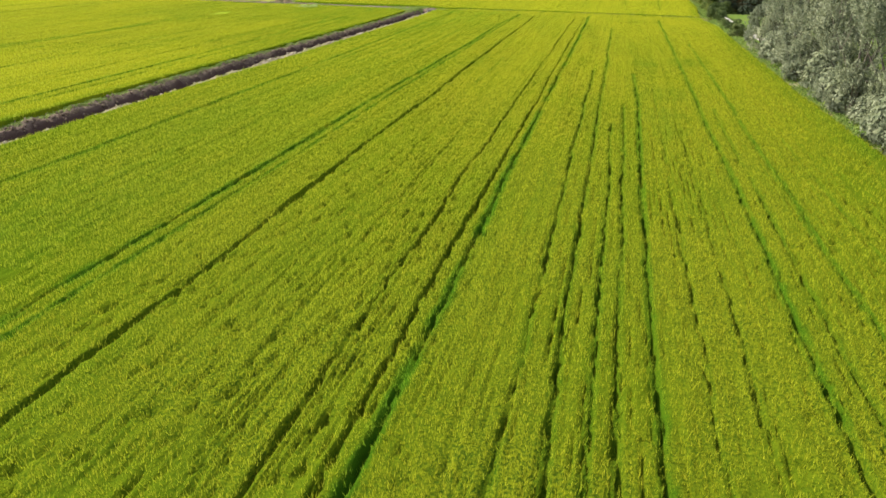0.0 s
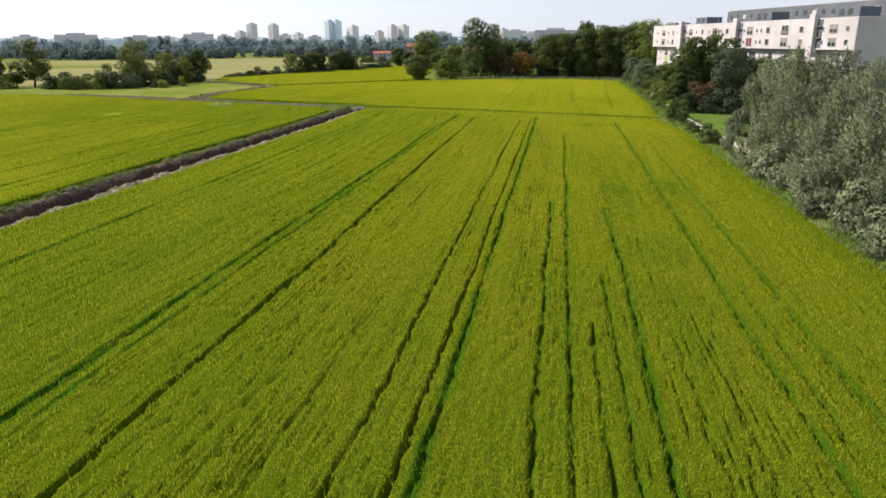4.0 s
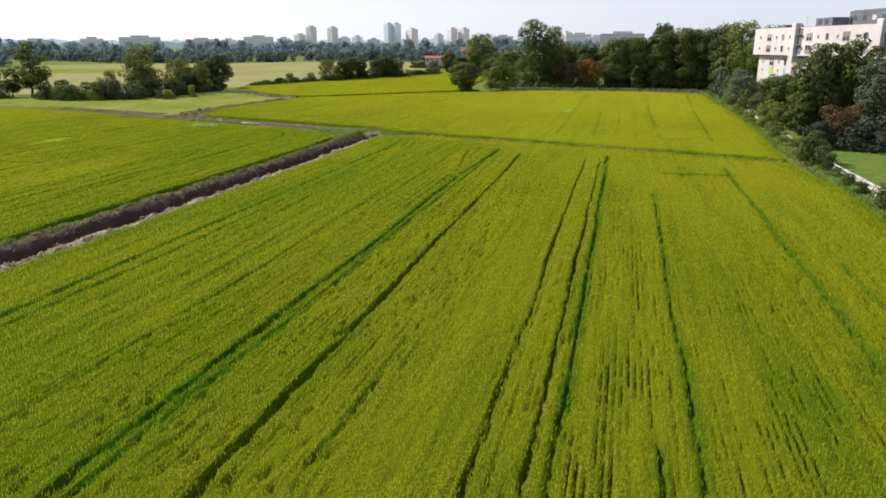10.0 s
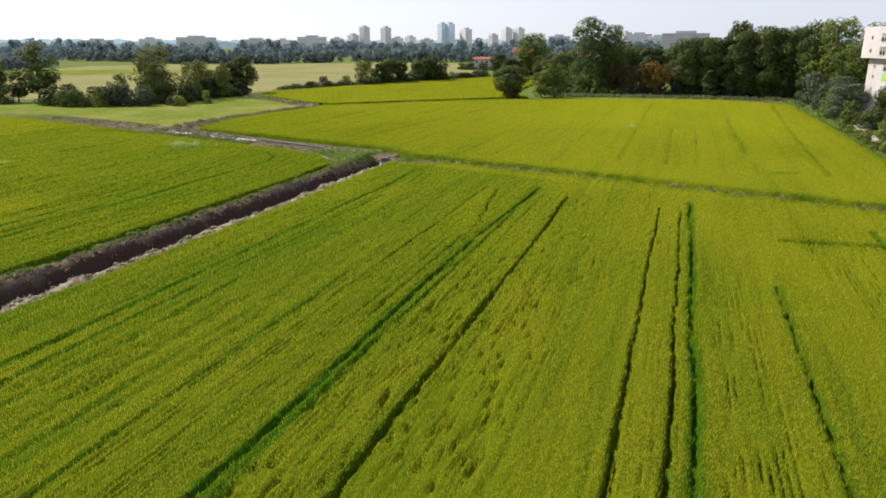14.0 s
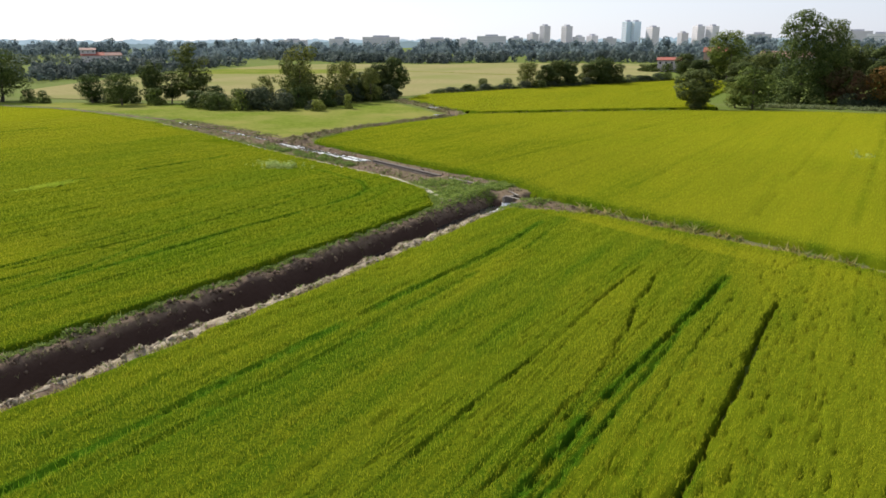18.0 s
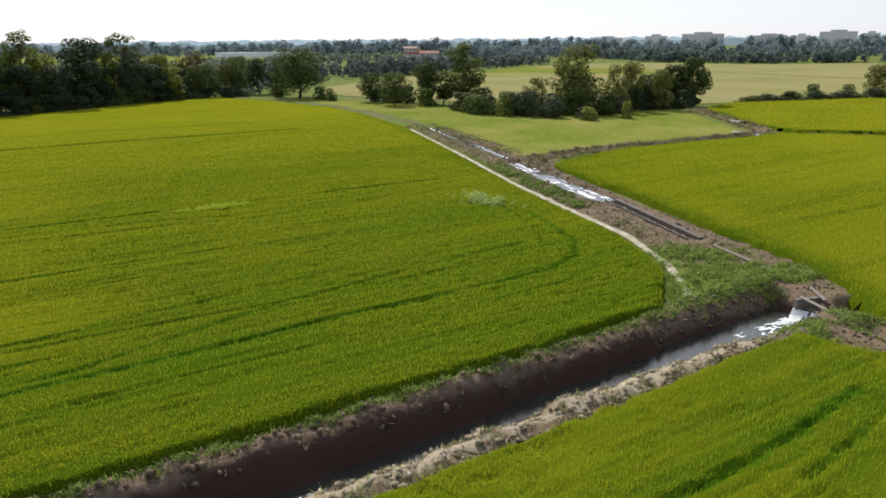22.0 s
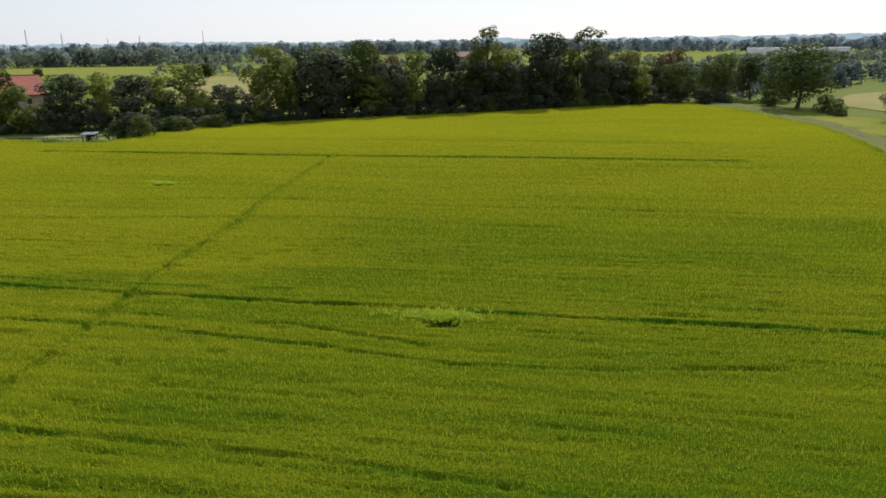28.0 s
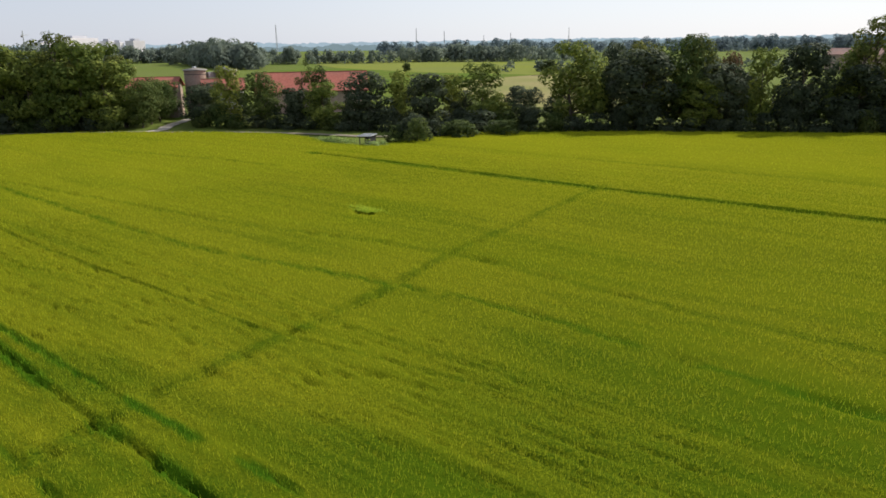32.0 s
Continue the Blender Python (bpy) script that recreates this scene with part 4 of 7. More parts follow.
def weeds(name, seed, spots, size, leaf, n, mat, label, tall=0.75):
    """Low leafy plants: clumps of leaf sprays, one object."""
    rng = np.random.default_rng(seed)
    x, y = np.repeat(spots[0], n), np.repeat(spots[1], n)
    big = np.repeat(rng.uniform(0.5, 1.3, len(spots[0])), n) * size
    d = rng.normal(0, 1, (len(x), 3))
    d[:, 2] = np.abs(d[:, 2])
    d /= np.linalg.norm(d, axis=1)[:, None]
    c = np.column_stack([x, y, ground_z(x, y)]) + d * (big * rng.uniform(0.6, 1.0, len(x)))[:, None] * np.array([1, 1, tall])
    v, f = leaf_quads(rng, c, d, leaf)
    return tagged(part(name, leaf_mesh(name, v, f, d + np.array([0, 0, 0.3]) + rng.normal(0, 0.3, d.shape)), mat), label, "weeds", kind="stuff")


def leaf_quads(rng, centre, normal, size, aspect=1.0, droop=0.0, jitter=0.38):
    """Leaf sprays: one pointed triangle each, turned at random about its place."""
    n = len(centre)
    nor = normal + rng.normal(0, jitter, (n, 3))
    nor /= np.linalg.norm(nor, axis=1)[:, None] + 1e-9
    r = rng.normal(0, 1, (n, 3))
    r[:, 2] -= droop
    a = r - (r * nor).sum(1)[:, None] * nor
    a /= np.linalg.norm(a, axis=1)[:, None] + 1e-9
    b = np.cross(nor, a)
    s = (size * rng.uniform(0.55, 1.35, n))[:, None]
    v = np.stack([centre - a * s, centre + a * s * 0.75 + b * s * aspect * 0.62 + nor * s * 0.12, centre + a * s * 0.6 - b * s * aspect * 0.62], axis=1)
    return v.reshape(-1, 3), np.arange(3 * n).reshape(-1, 3)


def scatter(seed, x0, x1, y0, y1, per_m2, where):
    rng = np.random.default_rng(seed)
    n = int((x1 - x0) * (y1 - y0) * per_m2)
    x, y = rng.uniform(x0, x1, n), rng.uniform(y0, y1, n)
    ok = where(x, y) > rng.uniform(0, 1, n)
    return x[ok], y[ok]


def off_crop(x, y):
    return ~(inside(x, y, MAIN_RING) | inside(x, y, WEST_RING) | inside(x, y, NORTH_RING))


def bank_west(x, y):
    u = x - ditch_mid(y)
    return smooth(-4.4, -3.4, u) * smooth(-1.5, -2.1, u) * (0.35 + 0.65 * vnoise(x / 1.2, y / 2.5, 91))


def bank_rim(x, y):
    u = x - ditch_mid(y)
    return smooth(-4.4, -3.6, u) * smooth(-2.3, -3.0, u) * (0.3 + 0.7 * vnoise(x / 1.2, y / 2.5, 91))


def bank_east(x, y):
    u = x - ditch_mid(y)
    return smooth(1.1, 1.5, u) * smooth(3.7, 3.0, u) * smooth(0.2, 0.6, vnoise(x / 0.7, y / 1.1, 92) + 0.15) * smooth(183, 180, y)


def lane_side(x, y):
    d, _ = line_gap(x, y, LANE)
    dp, _ = line_gap(x, y, PALE)
    df, _ = line_gap(x, y, FLOOD)
    du, _ = line_gap(x, y, FLUME)
    return off_crop(x, y) * smooth(6.5, 4, d) * smooth(0.5, 0.8, dp) * smooth(1.2, 1.5, df) * smooth(1.6, 2.0, du) * smooth(0.22, 0.5, vnoise(x / 3, y / 3, 93))


def near_line(line, a, b):
    def where(x, y):
        d, _ = line_gap(x, y, line)
        return smooth(b, b * 0.7, d) * smooth(a * 0.7, a, d) * smooth(0.25, 0.6, vnoise(x / 1.5, y / 1.5, 94))
    return where


def weir_side(x, y):
    return off_crop(x, y) * smooth(9, 5, np.hypot((x + 53) * 0.8, y - 186.5)) * (np.abs(x + 48.7) > 1.9) * smooth(0.2, 0.45, vnoise(x / 1.6, y / 1.6, 95))


def verge(x, y):
    return smooth(18.6, 19.6, x) * smooth(22.6, 21.4, x) * smooth(0.1, 0.5, vnoise(x / 1.8, y / 4, 96))


def clods(name, seed, spots, size, mat, label):
    """Lumps of dried mud and cut reed, one object."""
    rng = np.random.default_rng(seed)
    x, y = spots
    n = len(x)
    corner = np.array([(1, 0, 0), (0, 1, 0), (-1, 0, 0), (0, -1, 0), (0, 0, 1), (0, 0, -1)])
    s = size * rng.uniform(0.35, 1.3, n)
    v = np.column_stack([x, y, ground_z(x, y) + 0.2 * s])[:, None, :] + corner[None] * s[:, None, None] * rng.uniform(0.5, 1.3, (n, 6, 3)) + rng.normal(0, 0.25, (n, 6, 3)) * s[:, None, None]
    face = np.array([(0, 1, 4), (1, 2, 4), (2, 3, 4), (3, 0, 4), (1, 0, 5), (2, 1, 5), (3, 2, 5), (0, 3, 5)])
    f = (face[None] + 6 * np.arange(n)[:, None, None]).reshape(-1, 3)
    return tagged(part(name, mesh_of(name, v.reshape(-1, 3), f), mat), label, "soil", kind="stuff")


def lane_soil(x, y):
    d, _ = line_gap(x, y, LANE)
    dp, _ = line_gap(x, y, PALE)
    df, _ = line_gap(x, y, FLOOD)
    return off_crop(x, y) * smooth(6.0, 3.5, d) * (dp > 0.7) * (df > 1.5) * (0.3 + 0.7 * vnoise(x / 2, y / 2, 97))


def channel_weeds(x, y):
    d, _ = line_gap(x, y, [(p[0] + 0.3, p[1] + 1.9) for p in PALE[3:]])
    return off_crop(x, y) * smooth(1.5, 0.6, d) * smooth(0.35, 0.6, vnoise(x / 4, y / 4, 98))


clods("mud_clods", 21, scatter(21, -50, -42, 40, 184, 11, bank_east), 0.16, M_PALE, "pale lumps of dried mud and cut reed on the bank")
clods("soil_clods", 22, scatter(22, -56, -48, 40, 187, 7, bank_west), 0.17, M_SOIL, "brown clods of soil along the ditch's top")
clods("soil_clods", 23, scatter(23, -150, -40, 180, 222, 6, lane_soil), 0.11, M_SOIL, "brown clods of soil in the dirt lane")
tufts("bank_grass", 1, scatter(1, -56, -48, 40, 187, 75, bank_rim), 0.32, 6, M_VERGE, "rough green grass along the ditch's top")
tufts("dry_grass", 2, scatter(2, -56, -47, 40, 187, 13, bank_west), 0.25, 6, M_BROWNGRASS, "dry brown grass along the ditch's top")
tufts("dry_grass", 3, scatter(3, -50, -42, 40, 184, 26, bank_east), 0.22, 6, M_STRAW, "pale dry cut grass on the ditch's sunlit bank")
tufts("dry_grass", 24, scatter(24, -50, -42, 40, 184, 14, bank_east), 0.24, 6, M_BROWNGRASS, "brown dry grass on the ditch's sunlit bank")
tufts("bank_grass", 4, scatter(4, -49, -42, 40, 184, 5, bank_east), 0.3, 6, M_VERGE, "few green tufts on the sunlit bank")
tufts("lane_grass", 5, scatter(5, -150, -44, 182, 226, 4, lane_side), 0.24, 7, M_VERGE, "green grass tufts along the dirt lane")
tufts("lane_straw", 6, scatter(6, -150, -44, 182, 226, 9, lane_side), 0.24, 7, M_BROWNGRASS, "dry grass tufts along the dirt lane")
tufts("brook_grass", 7, scatter(7, -142, -95, 206, 290, 8, near_line(BROOK, 0.9, 2.6)), 0.4, 7, M_GRASSBLADE, "green and brown grass beside the brook")
tufts("brook_straw", 8, scatter(8, -142, -95, 206, 290, 16, near_line(BROOK, 0.9, 2.4)), 0.5, 7, M_BROWNGRASS, "brown dry growth beside the brook")
tufts("drain_grass", 9, scatter(9, -46, 21, 166, 190, 14, near_line(CROSS, 0.5, 1.7)), 0.3, 6, M_VERGE, "green grass along the cross drain")
tufts("drain_straw", 10, scatter(10, -46, 21, 166, 190, 9, near_line(CROSS, 0.4, 1.5)), 0.27, 6, M_BROWNGRASS, "dry grass along the cross drain")
tufts("drain_sedge", 26, scatter(26, -40, 20, 166, 190, 5, near_line(CROSS, 0.2, 1.5)), 0.8, 8, M_SEDGE, "tall olive-brown sedge in the cross drain", "sedge")
tufts("reed_belt", 29, scatter(29, -48, 22, 320, 329, 5, near_line([(-46, 322), (-20, 325.5), (22, 323)], 0.0, 2.6)), 1.3, 8, M_REEDBELT, "tall grey-green reeds before the trees", "reeds")
tufts("side_grass", 11, scatter(11, -100, 22, 262, 320, 5, near_line(SIDE, 0.3, 2.2)), 0.6, 7, M_GRASSBLADE, "grass strip along the field's back edge")
tufts("side_sedge", 27, scatter(27, -100, 22, 262, 320, 5, near_line(SIDE, 0.1, 1.2)), 0.6, 7, M_BROWNGRASS, "brown sedge in the drain at the field's back edge", "sedge")
tufts("meadow_grass", 28, scatter(28, -236, -103, 210, 284, 3.0, lambda x, y: inside(x, y, MEADOW_RING) * smooth(0.3, 0.7, vnoise(x / 5, y / 5, 99))), 0.3, 5, M_GRASSBLADE, "uneven short grass of the meadow")
tufts("verge_grass", 12, scatter(12, 18, 23, 60, 320, 16, verge), 0.6, 7, M_VERGE, "tall rough grass of the field verge")
tufts("verge_straw", 13, scatter(13, 18, 23, 40, 320, 0.8, verge), 0.4, 7, M_STRAW, "dry stalks among the verge grass")
weeds("bank_weeds", 14, scatter(14, -56, -48, 60, 187, 3.6, bank_rim), 0.34, 0.07, 34, L_WEED, "leafy green weeds on the ditch's top")
weeds("lane_weeds", 15, scatter(15, -63, -44, 180, 194, 4.2, weir_side), 0.46, 0.08, 60, L_WEED, "thick bright green weeds round the weir")
tufts("weir_grass", 42, scatter(42, -63, -44, 180, 194, 26, weir_side), 0.42, 7, M_VERGE, "fresh green grass on the bank beside the weir")
tufts("drain_straw", 43, scatter(43, -46, -30, 176, 190, 14, lambda x, y: off_crop(x, y) * smooth(0.35, 0.6, vnoise(x / 1.3, y / 1.3, 43))), 0.26, 7, M_BROWNGRASS, "withered grass on the trodden soil beside the weir")
tufts("drain_grass", 44, scatter(44, -46, -30, 176, 190, 7, lambda x, y: off_crop(x, y) * smooth(0.5, 0.7, vnoise(x / 1.7, y / 1.7, 44))), 0.3, 7, M_VERGE, "green grass on the trodden soil beside the weir")
clods("soil_clods", 45, scatter(45, -46, -28, 174, 190, 5, lambda x, y: off_crop(x, y)), 0.13, M_SOIL, "brown clods of soil beside the weir")
weeds("lane_weeds", 16, scatter(16, -150, -60, 186, 222, 0.10, lane_side), 0.42, 0.08, 44, L_MID, "olive weeds beside the lane")
weeds("lane_weeds", 25, scatter(25, -104, -76, 186, 222, 2.6, channel_weeds), 0.6, 0.09, 56, L_WEED, "green weeds between the channel and the water")
rng_rim = np.random.default_rng(31)
weeds("shelter_weeds", 46, (np.r_[-167.4 + rng_rim.normal(0, 0.6, 60), -167.0 + rng_rim.normal(0, 0.4, 22)], np.r_[81.5 + rng_rim.normal(0, 1.7, 60), 91.4 + rng_rim.normal(0, 1.0, 22)]), 0.75, 0.16, 70, L_REED, "tall yellow-green weeds beside the shelter", 1.6)
for px, py, r, n in ((-95.0, 161.9, 0.75, 330), (-132.3, 123.0, 0.6, 140)):
    tufts("patch_grass", n, (px + rng_rim.normal(0, r * 0.55, n), py + rng_rim.normal(0, r * 1.9, n)), 0.36, 9, M_FRESH, "fresh bright green leaves round a trampled patch", base=0.63)
rng_lump = np.random.default_rng(33)
clods("mud_clods", 34, (-93.9 + rng_lump.normal(0, 0.3, 30), 162.7 + rng_lump.normal(0, 0.4, 30)), 0.22, M_SOIL, "brown-grey lumps of bare soil in a trampled rice patch")
rng_reed = np.random.default_rng(19)
weeds("patch_weeds", 18, (np.r_[-82.2 + rng_reed.normal(0, 1.7, 110), -17.6 + rng_reed.normal(0, 0.9, 14)], np.r_[186.0 + rng_reed.normal(0, 0.9, 110), 235.3 + rng_reed.normal(0, 1.2, 14)]), 0.42, 0.10, 60, L_REED, "pale reeds and weeds in a bare rice patch", 2.9)
tufts("verge_straw", 47, scatter(47, 18.8, 21.6, 50, 128, 7, lambda x, y: smooth(0.3, 0.6, vnoise(x / 1.2, y / 2.5, 47))), 0.34, 7, M_STRAW, "pale dry litter along the willows")
weeds("verge_weeds", 17, scatter(17, 18, 23, 60, 300, 0.9, verge), 0.55, 0.11, 40, L_WEED, "leafy weeds of the field verge")


# ---- trees ----
PROFILES = {
    "round": lambda h: np.sqrt(np.clip(1 - (2 * h - 1) ** 2, 0.02, 1)) ** 0.8,
    "broad": lambda h: np.clip(np.sqrt(np.clip(1 - (1.7 * h - 0.75) ** 2, 0.02, 1)), 0.1, 1),
    "column": lambda h: np.clip(1.25 * np.sin(math.pi * np.clip(h * 0.9 + 0.07, 0, 1)) ** 0.45, 0, 1) * 0.95,
    "egg": lambda h: np.clip(1.12 * np.sin(math.pi * np.clip(h * 0.86 + 0.11, 0, 1)) ** 0.7, 0.1, 1),
    "cone": lambda h: np.clip(1.05 - h, 0.05, 1) ** 0.85,
    "shrub": lambda h: np.sqrt(np.clip(1 - h ** 2, 0.02, 1)),
}


def crown_mesh(rng, h, w, low, profile, n, leaf, blobs, blob_r, aspect=1.0, droop=0.0, gap=0.0):
    """A crown of leaf sprays on uneven clumps inside a profile; low is where the crown begins."""
    hs = rng.uniform(0.04, 0.96, blobs)
    ang = rng.uniform(0, 2 * math.pi, blobs)
    reach = PROFILES[profile](hs) * np.sqrt(rng.uniform(0.05, 1.0, blobs)) * rng.uniform(0.8, 1.12, blobs)
    br = blob_r * rng.uniform(0.6, 1.35, blobs) * (0.55 + 0.45 * PROFILES[profile](hs))
    span = h - low
    cen = np.stack([np.cos(ang) * reach * (w / 2 - br * 0.7), np.sin(ang) * reach * (w / 2 - br * 0.7), low + hs * span], axis=1)
    cen[:, 2] = np.clip(cen[:, 2], low + br * 0.4, h - br * 0.75)
    pick = rng.choice(blobs, n, p=br ** 2 / (br ** 2).sum())
    d = rng.normal(0, 1, (n, 3))
    d /= np.linalg.norm(d, axis=1)[:, None]
    p = cen[pick] + d * (br[pick] * rng.uniform(0.55, 1.08, n) ** 0.5)[:, None] * np.array([1, 1, 0.85])
    out = p - np.array([0, 0, low + span * 0.4])
    keep = np.ones(n, dtype=bool)
    for k in range(blobs):  # drop leaves deep inside another clump
        keep &= (pick == k) | (np.linalg.norm(p - cen[k], axis=1) > br[k] * 0.55)
    if gap:
        keep &= vnoise(p[:, 0] / (w * 0.16) + 9, p[:, 2] / (h * 0.12), 5) > gap
    p, d = p[keep], d[keep]
    v, f = leaf_quads(rng, p, d + 0.4 * out[keep] / (np.linalg.norm(out[keep], axis=1)[:, None] + 1e-6) + np.array([0, 0, 0.35]), leaf, aspect, droop)
    away = np.quantile(np.hypot(v[:, 0], v[:, 1]), 0.965)
    grow = np.array([w / 2 / away, w / 2 / away, (h - low) / (np.quantile(v[:, 2], 0.995) - low)])
    v, cen = (v - [0, 0, low]) * grow + [0, 0, low], (cen - [0, 0, low]) * grow + [0, 0, low]
    face = d + 0.5 * out[keep] / (np.linalg.norm(out[keep], axis=1)[:, None] + 1e-6) + rng.normal(0, 0.32, (len(p), 3))
    return leaf_mesh("crown", v, f, face), cen, br


def trunk_mesh(rng, h, low, r, cen, limbs):
    top = low + (h - low) * 0.72
    zs = np.linspace(0, top, 6)
    way = np.cumsum(rng.normal(0, 0.012 * h, (6, 2)), axis=0)
    way[0] = 0
    stem = np.column_stack([way, zs])
    rad = r * np.linspace(1, 0.22, 6)
    rad[0] *= 1.35
    pieces = [tube(stem, rad)]
    for k in rng.choice(len(cen), min(limbs, len(cen)), replace=False):
        z0 = max(low * 0.55, min(cen[k][2] * 0.72, top * 0.9))
        a = np.array([np.interp(z0, zs, stem[:, 0]), np.interp(z0, zs, stem[:, 1]), z0])
        b = cen[k]
        m = (a + b) / 2 + np.array([0, 0, -0.06 * h * 0.5])
        pieces.append(tube([a, m, b], [r * 0.38, r * 0.25, r * 0.07], 5))
    return mesh_of("trunk", *joined(pieces))


# kind: height, width, crown base, profile, leaves, leaf size, clumps, clump radius, leaf material, shape of the leaves, gaps, name, label
KINDS = {
    "oak": (14, 12, 2.0, "broad", 7500, 0.29, 42, 2.1, L_MID, 1.0, 0, "broadleaf_tree", "mid-green broadleaf tree with a rounded crown"),
    "dark": (12, 9, 0.6, "round", 10500, 0.25, 40, 1.6, L_DEEP, 1.0, 0, "broadleaf_tree", "dense dark green broadleaf tree"),
    "wood": (15, 11, 1.4, "broad", 6075, 0.36, 40, 1.9, L_WOOD, 1.0, 0, "woodland_tree", "dark green woodland tree at the field edge"),
    "woodlight": (15, 10, 1.2, "broad", 5600, 0.31, 36, 1.7, L_LIGHT, 1.0, 0.08, "woodland_tree", "lighter green locust tree in the wood"),
    "airy": (19, 9, 8.0, "broad", 1875, 0.29, 20, 1.3, L_OLIVE, 1.0, 0.3, "woodland_tree", "tall thin-crowned tree rising over the wood"),
    "poplar": (24, 16, 0.8, "egg", 21000, 0.29, 110, 2.3, L_POPLAR, 1.0, 0, "poplar_tree", "tall full poplar with mid-green crown"),
    "column": (19, 9, 0.2, "column", 13000, 0.29, 52, 1.8, L_DEEP, 1.0, 0, "hornbeam_tree", "tall dense upright dark green tree in a row"),
    "light": (22, 17, 2.5, "broad", 9375, 0.37, 60, 2.4, L_LIGHT, 1.0, 0, "broadleaf_tree", "large light green tree beside the houses"),
    "olive": (15, 13, 1.2, "broad", 8200, 0.30, 50, 1.8, L_OLIVE, 1.0, 0, "broadleaf_tree", "olive-green spreading tree in the field hedge"),
    "tall": (16, 10, 2.6, "broad", 6500, 0.28, 40, 1.5, L_DEEP, 1.0, 0.1, "ash_tree", "tall dark open-crowned tree in the hedge"),
    "grey": (13, 10, 0.8, "round", 13000, 0.22, 46, 1.8, L_GREY, 1.0, 0, "broadleaf_tree", "round grey-green tree beside dark trees"),
    "conifer": (10, 6, 0.6, "cone", 5200, 0.27, 40, 1.0, L_DEEP, 0.8, 0, "conifer_tree", "pointed dark green conifer"),
    "rust": (10, 11, 0.8, "round", 4000, 0.30, 34, 1.8, L_RUST, 1.0, 0, "broadleaf_tree", "rust-brown tree before a green row"),
    "purple": (8, 8, 0.5, "round", 3500, 0.27, 30, 1.5, L_PURPLE, 1.0, 0, "broadleaf_tree", "purple-brown leaved low tree"),
    "young": (9, 8, 0.6, "round", 3250, 0.26, 30, 1.5, L_LIGHT, 1.0, 0.12, "young_tree", "light green young tree at the field edge"),
    "shrub": (4.5, 6, 0.0, "shrub", 2600, 0.22, 22, 1.2, L_MID, 1.0, 0, "shrub", "green shrub in the hedge"),
    "shrubdark": (4.5, 6, 0.0, "shrub", 2550, 0.22, 22, 1.2, L_WOOD, 1.0, 0, "shrub", "dark green shrub under the trees"),
    "shrublight": (4, 5, 0.0, "shrub", 2000, 0.20, 20, 1.1, L_LIGHT, 1.0, 0, "shrub", "light yellow-green shrub at the edge"),
    "shrubsilver": (4, 5, 0.0, "shrub", 2600, 0.20, 24, 1.2, L_SILVER, 1.6, 0, "shrub", "low silver-green willow scrub at the field edge"),
    "shrubgrey": (5, 6, 0.0, "shrub", 2375, 0.21, 24, 1.3, L_GREY, 1.0, 0, "shrub", "grey-green shrub beside the path"),
}
trees_made = {}


def tree(kind, x, y, h, w, label="", group=""):
    """A tree of a kind at its place, from three shared builds of each kind."""
    th, tw, low, profile, n, leaf, blobs, br, mat, aspect, gap, name, text = KINDS[kind]
    built = trees_made.setdefault(kind, [])
    count = trees_made.setdefault(kind + " count", [0])
    count[0] += 1
    if len(built) < 3:
        rng = np.random.default_rng(len(trees_made) * 17 + len(built))
        cm, cen, rr = crown_mesh(rng, th, tw, low, profile, n, leaf, blobs, br, aspect, 0.0, gap)
        cm.materials.append(mat)
        tm = trunk_mesh(rng, th, max(low, 0.5), 0.02 * th + 0.03, cen, 9 if low else 6)
        tm.materials.append(M_BARK)
        built.append((cm, tm))
    cm, tm = built[count[0] % len(built)]
    z = float(ground_z(np.array([x]), np.array([y]))[0]) - 0.03
    ob = tagged(new(name), label or text, "shrub" if name == "shrub" else "tree", group)
    ob.matrix_basis = Matrix.LocRotScale((x, y, z), Euler((0, 0, random.uniform(0, 6.28))), (w / tw, w / tw, h / th))
    part("trunk", tm, None, ob)
    part("crown", cm, None, ob)
    return ob


def trees(kind, spots, group=""):
    for x, y, h, w in spots:
        tree(kind, x, y, h, w, group=group)


# row at the back of the north field
trees("dark", [(-58.0, 304.5, 9.9, 10.8)])
trees("young", [(-46.0, 313.5, 10.4, 10.5), (-50.5, 316, 8, 7)])
trees("poplar", [(-39.0, 341, 24.4, 15.0), (-32.5, 345, 22.0, 11.0)])
trees("purple", [(-30.5, 342, 9.8, 8.8), (-24.3, 339, 9.0, 6.5)])
trees("shrub", [(-40.5, 335, 5, 8), (-34.5, 338, 4.5, 7), (-46, 337, 4, 7)])
trees("rust", [(-16.8, 335, 10.6, 11.5)])
trees("column", [(-8.0, 336, 17.6, 9.0), (-1.0, 335, 17.8, 8.0), (5.6, 333, 15.6, 6.5), (10.0, 332, 19.6, 9.0), (15.5, 331, 20.6, 9.5), (20.5, 330, 19.8, 9.5), (13, 338, 21, 10), (4, 341, 18, 9), (24, 336, 21, 10)], "tall dark row")
trees("conifer", [(-1.0, 328.5, 8.2, 6.2)])
trees("shrubdark", [(-26 + 5.2 * k, 335.5 - 0.35 * k + 1.5 * math.sin(k * 1.9), 3.4 + math.sin(k * 2.3), 6.5) for k in range(11)])
trees("column", [(19, 340, 20.5, 9), (9, 343, 19.5, 9), (-4, 344, 18, 9), (26, 322, 18.5, 8.5)], "tall dark row")
trees("light", [(31, 318, 22.6, 15), (39, 309, 21, 15), (28, 331, 22.5, 13), (45, 322, 21, 14), (33, 303, 16, 11)])
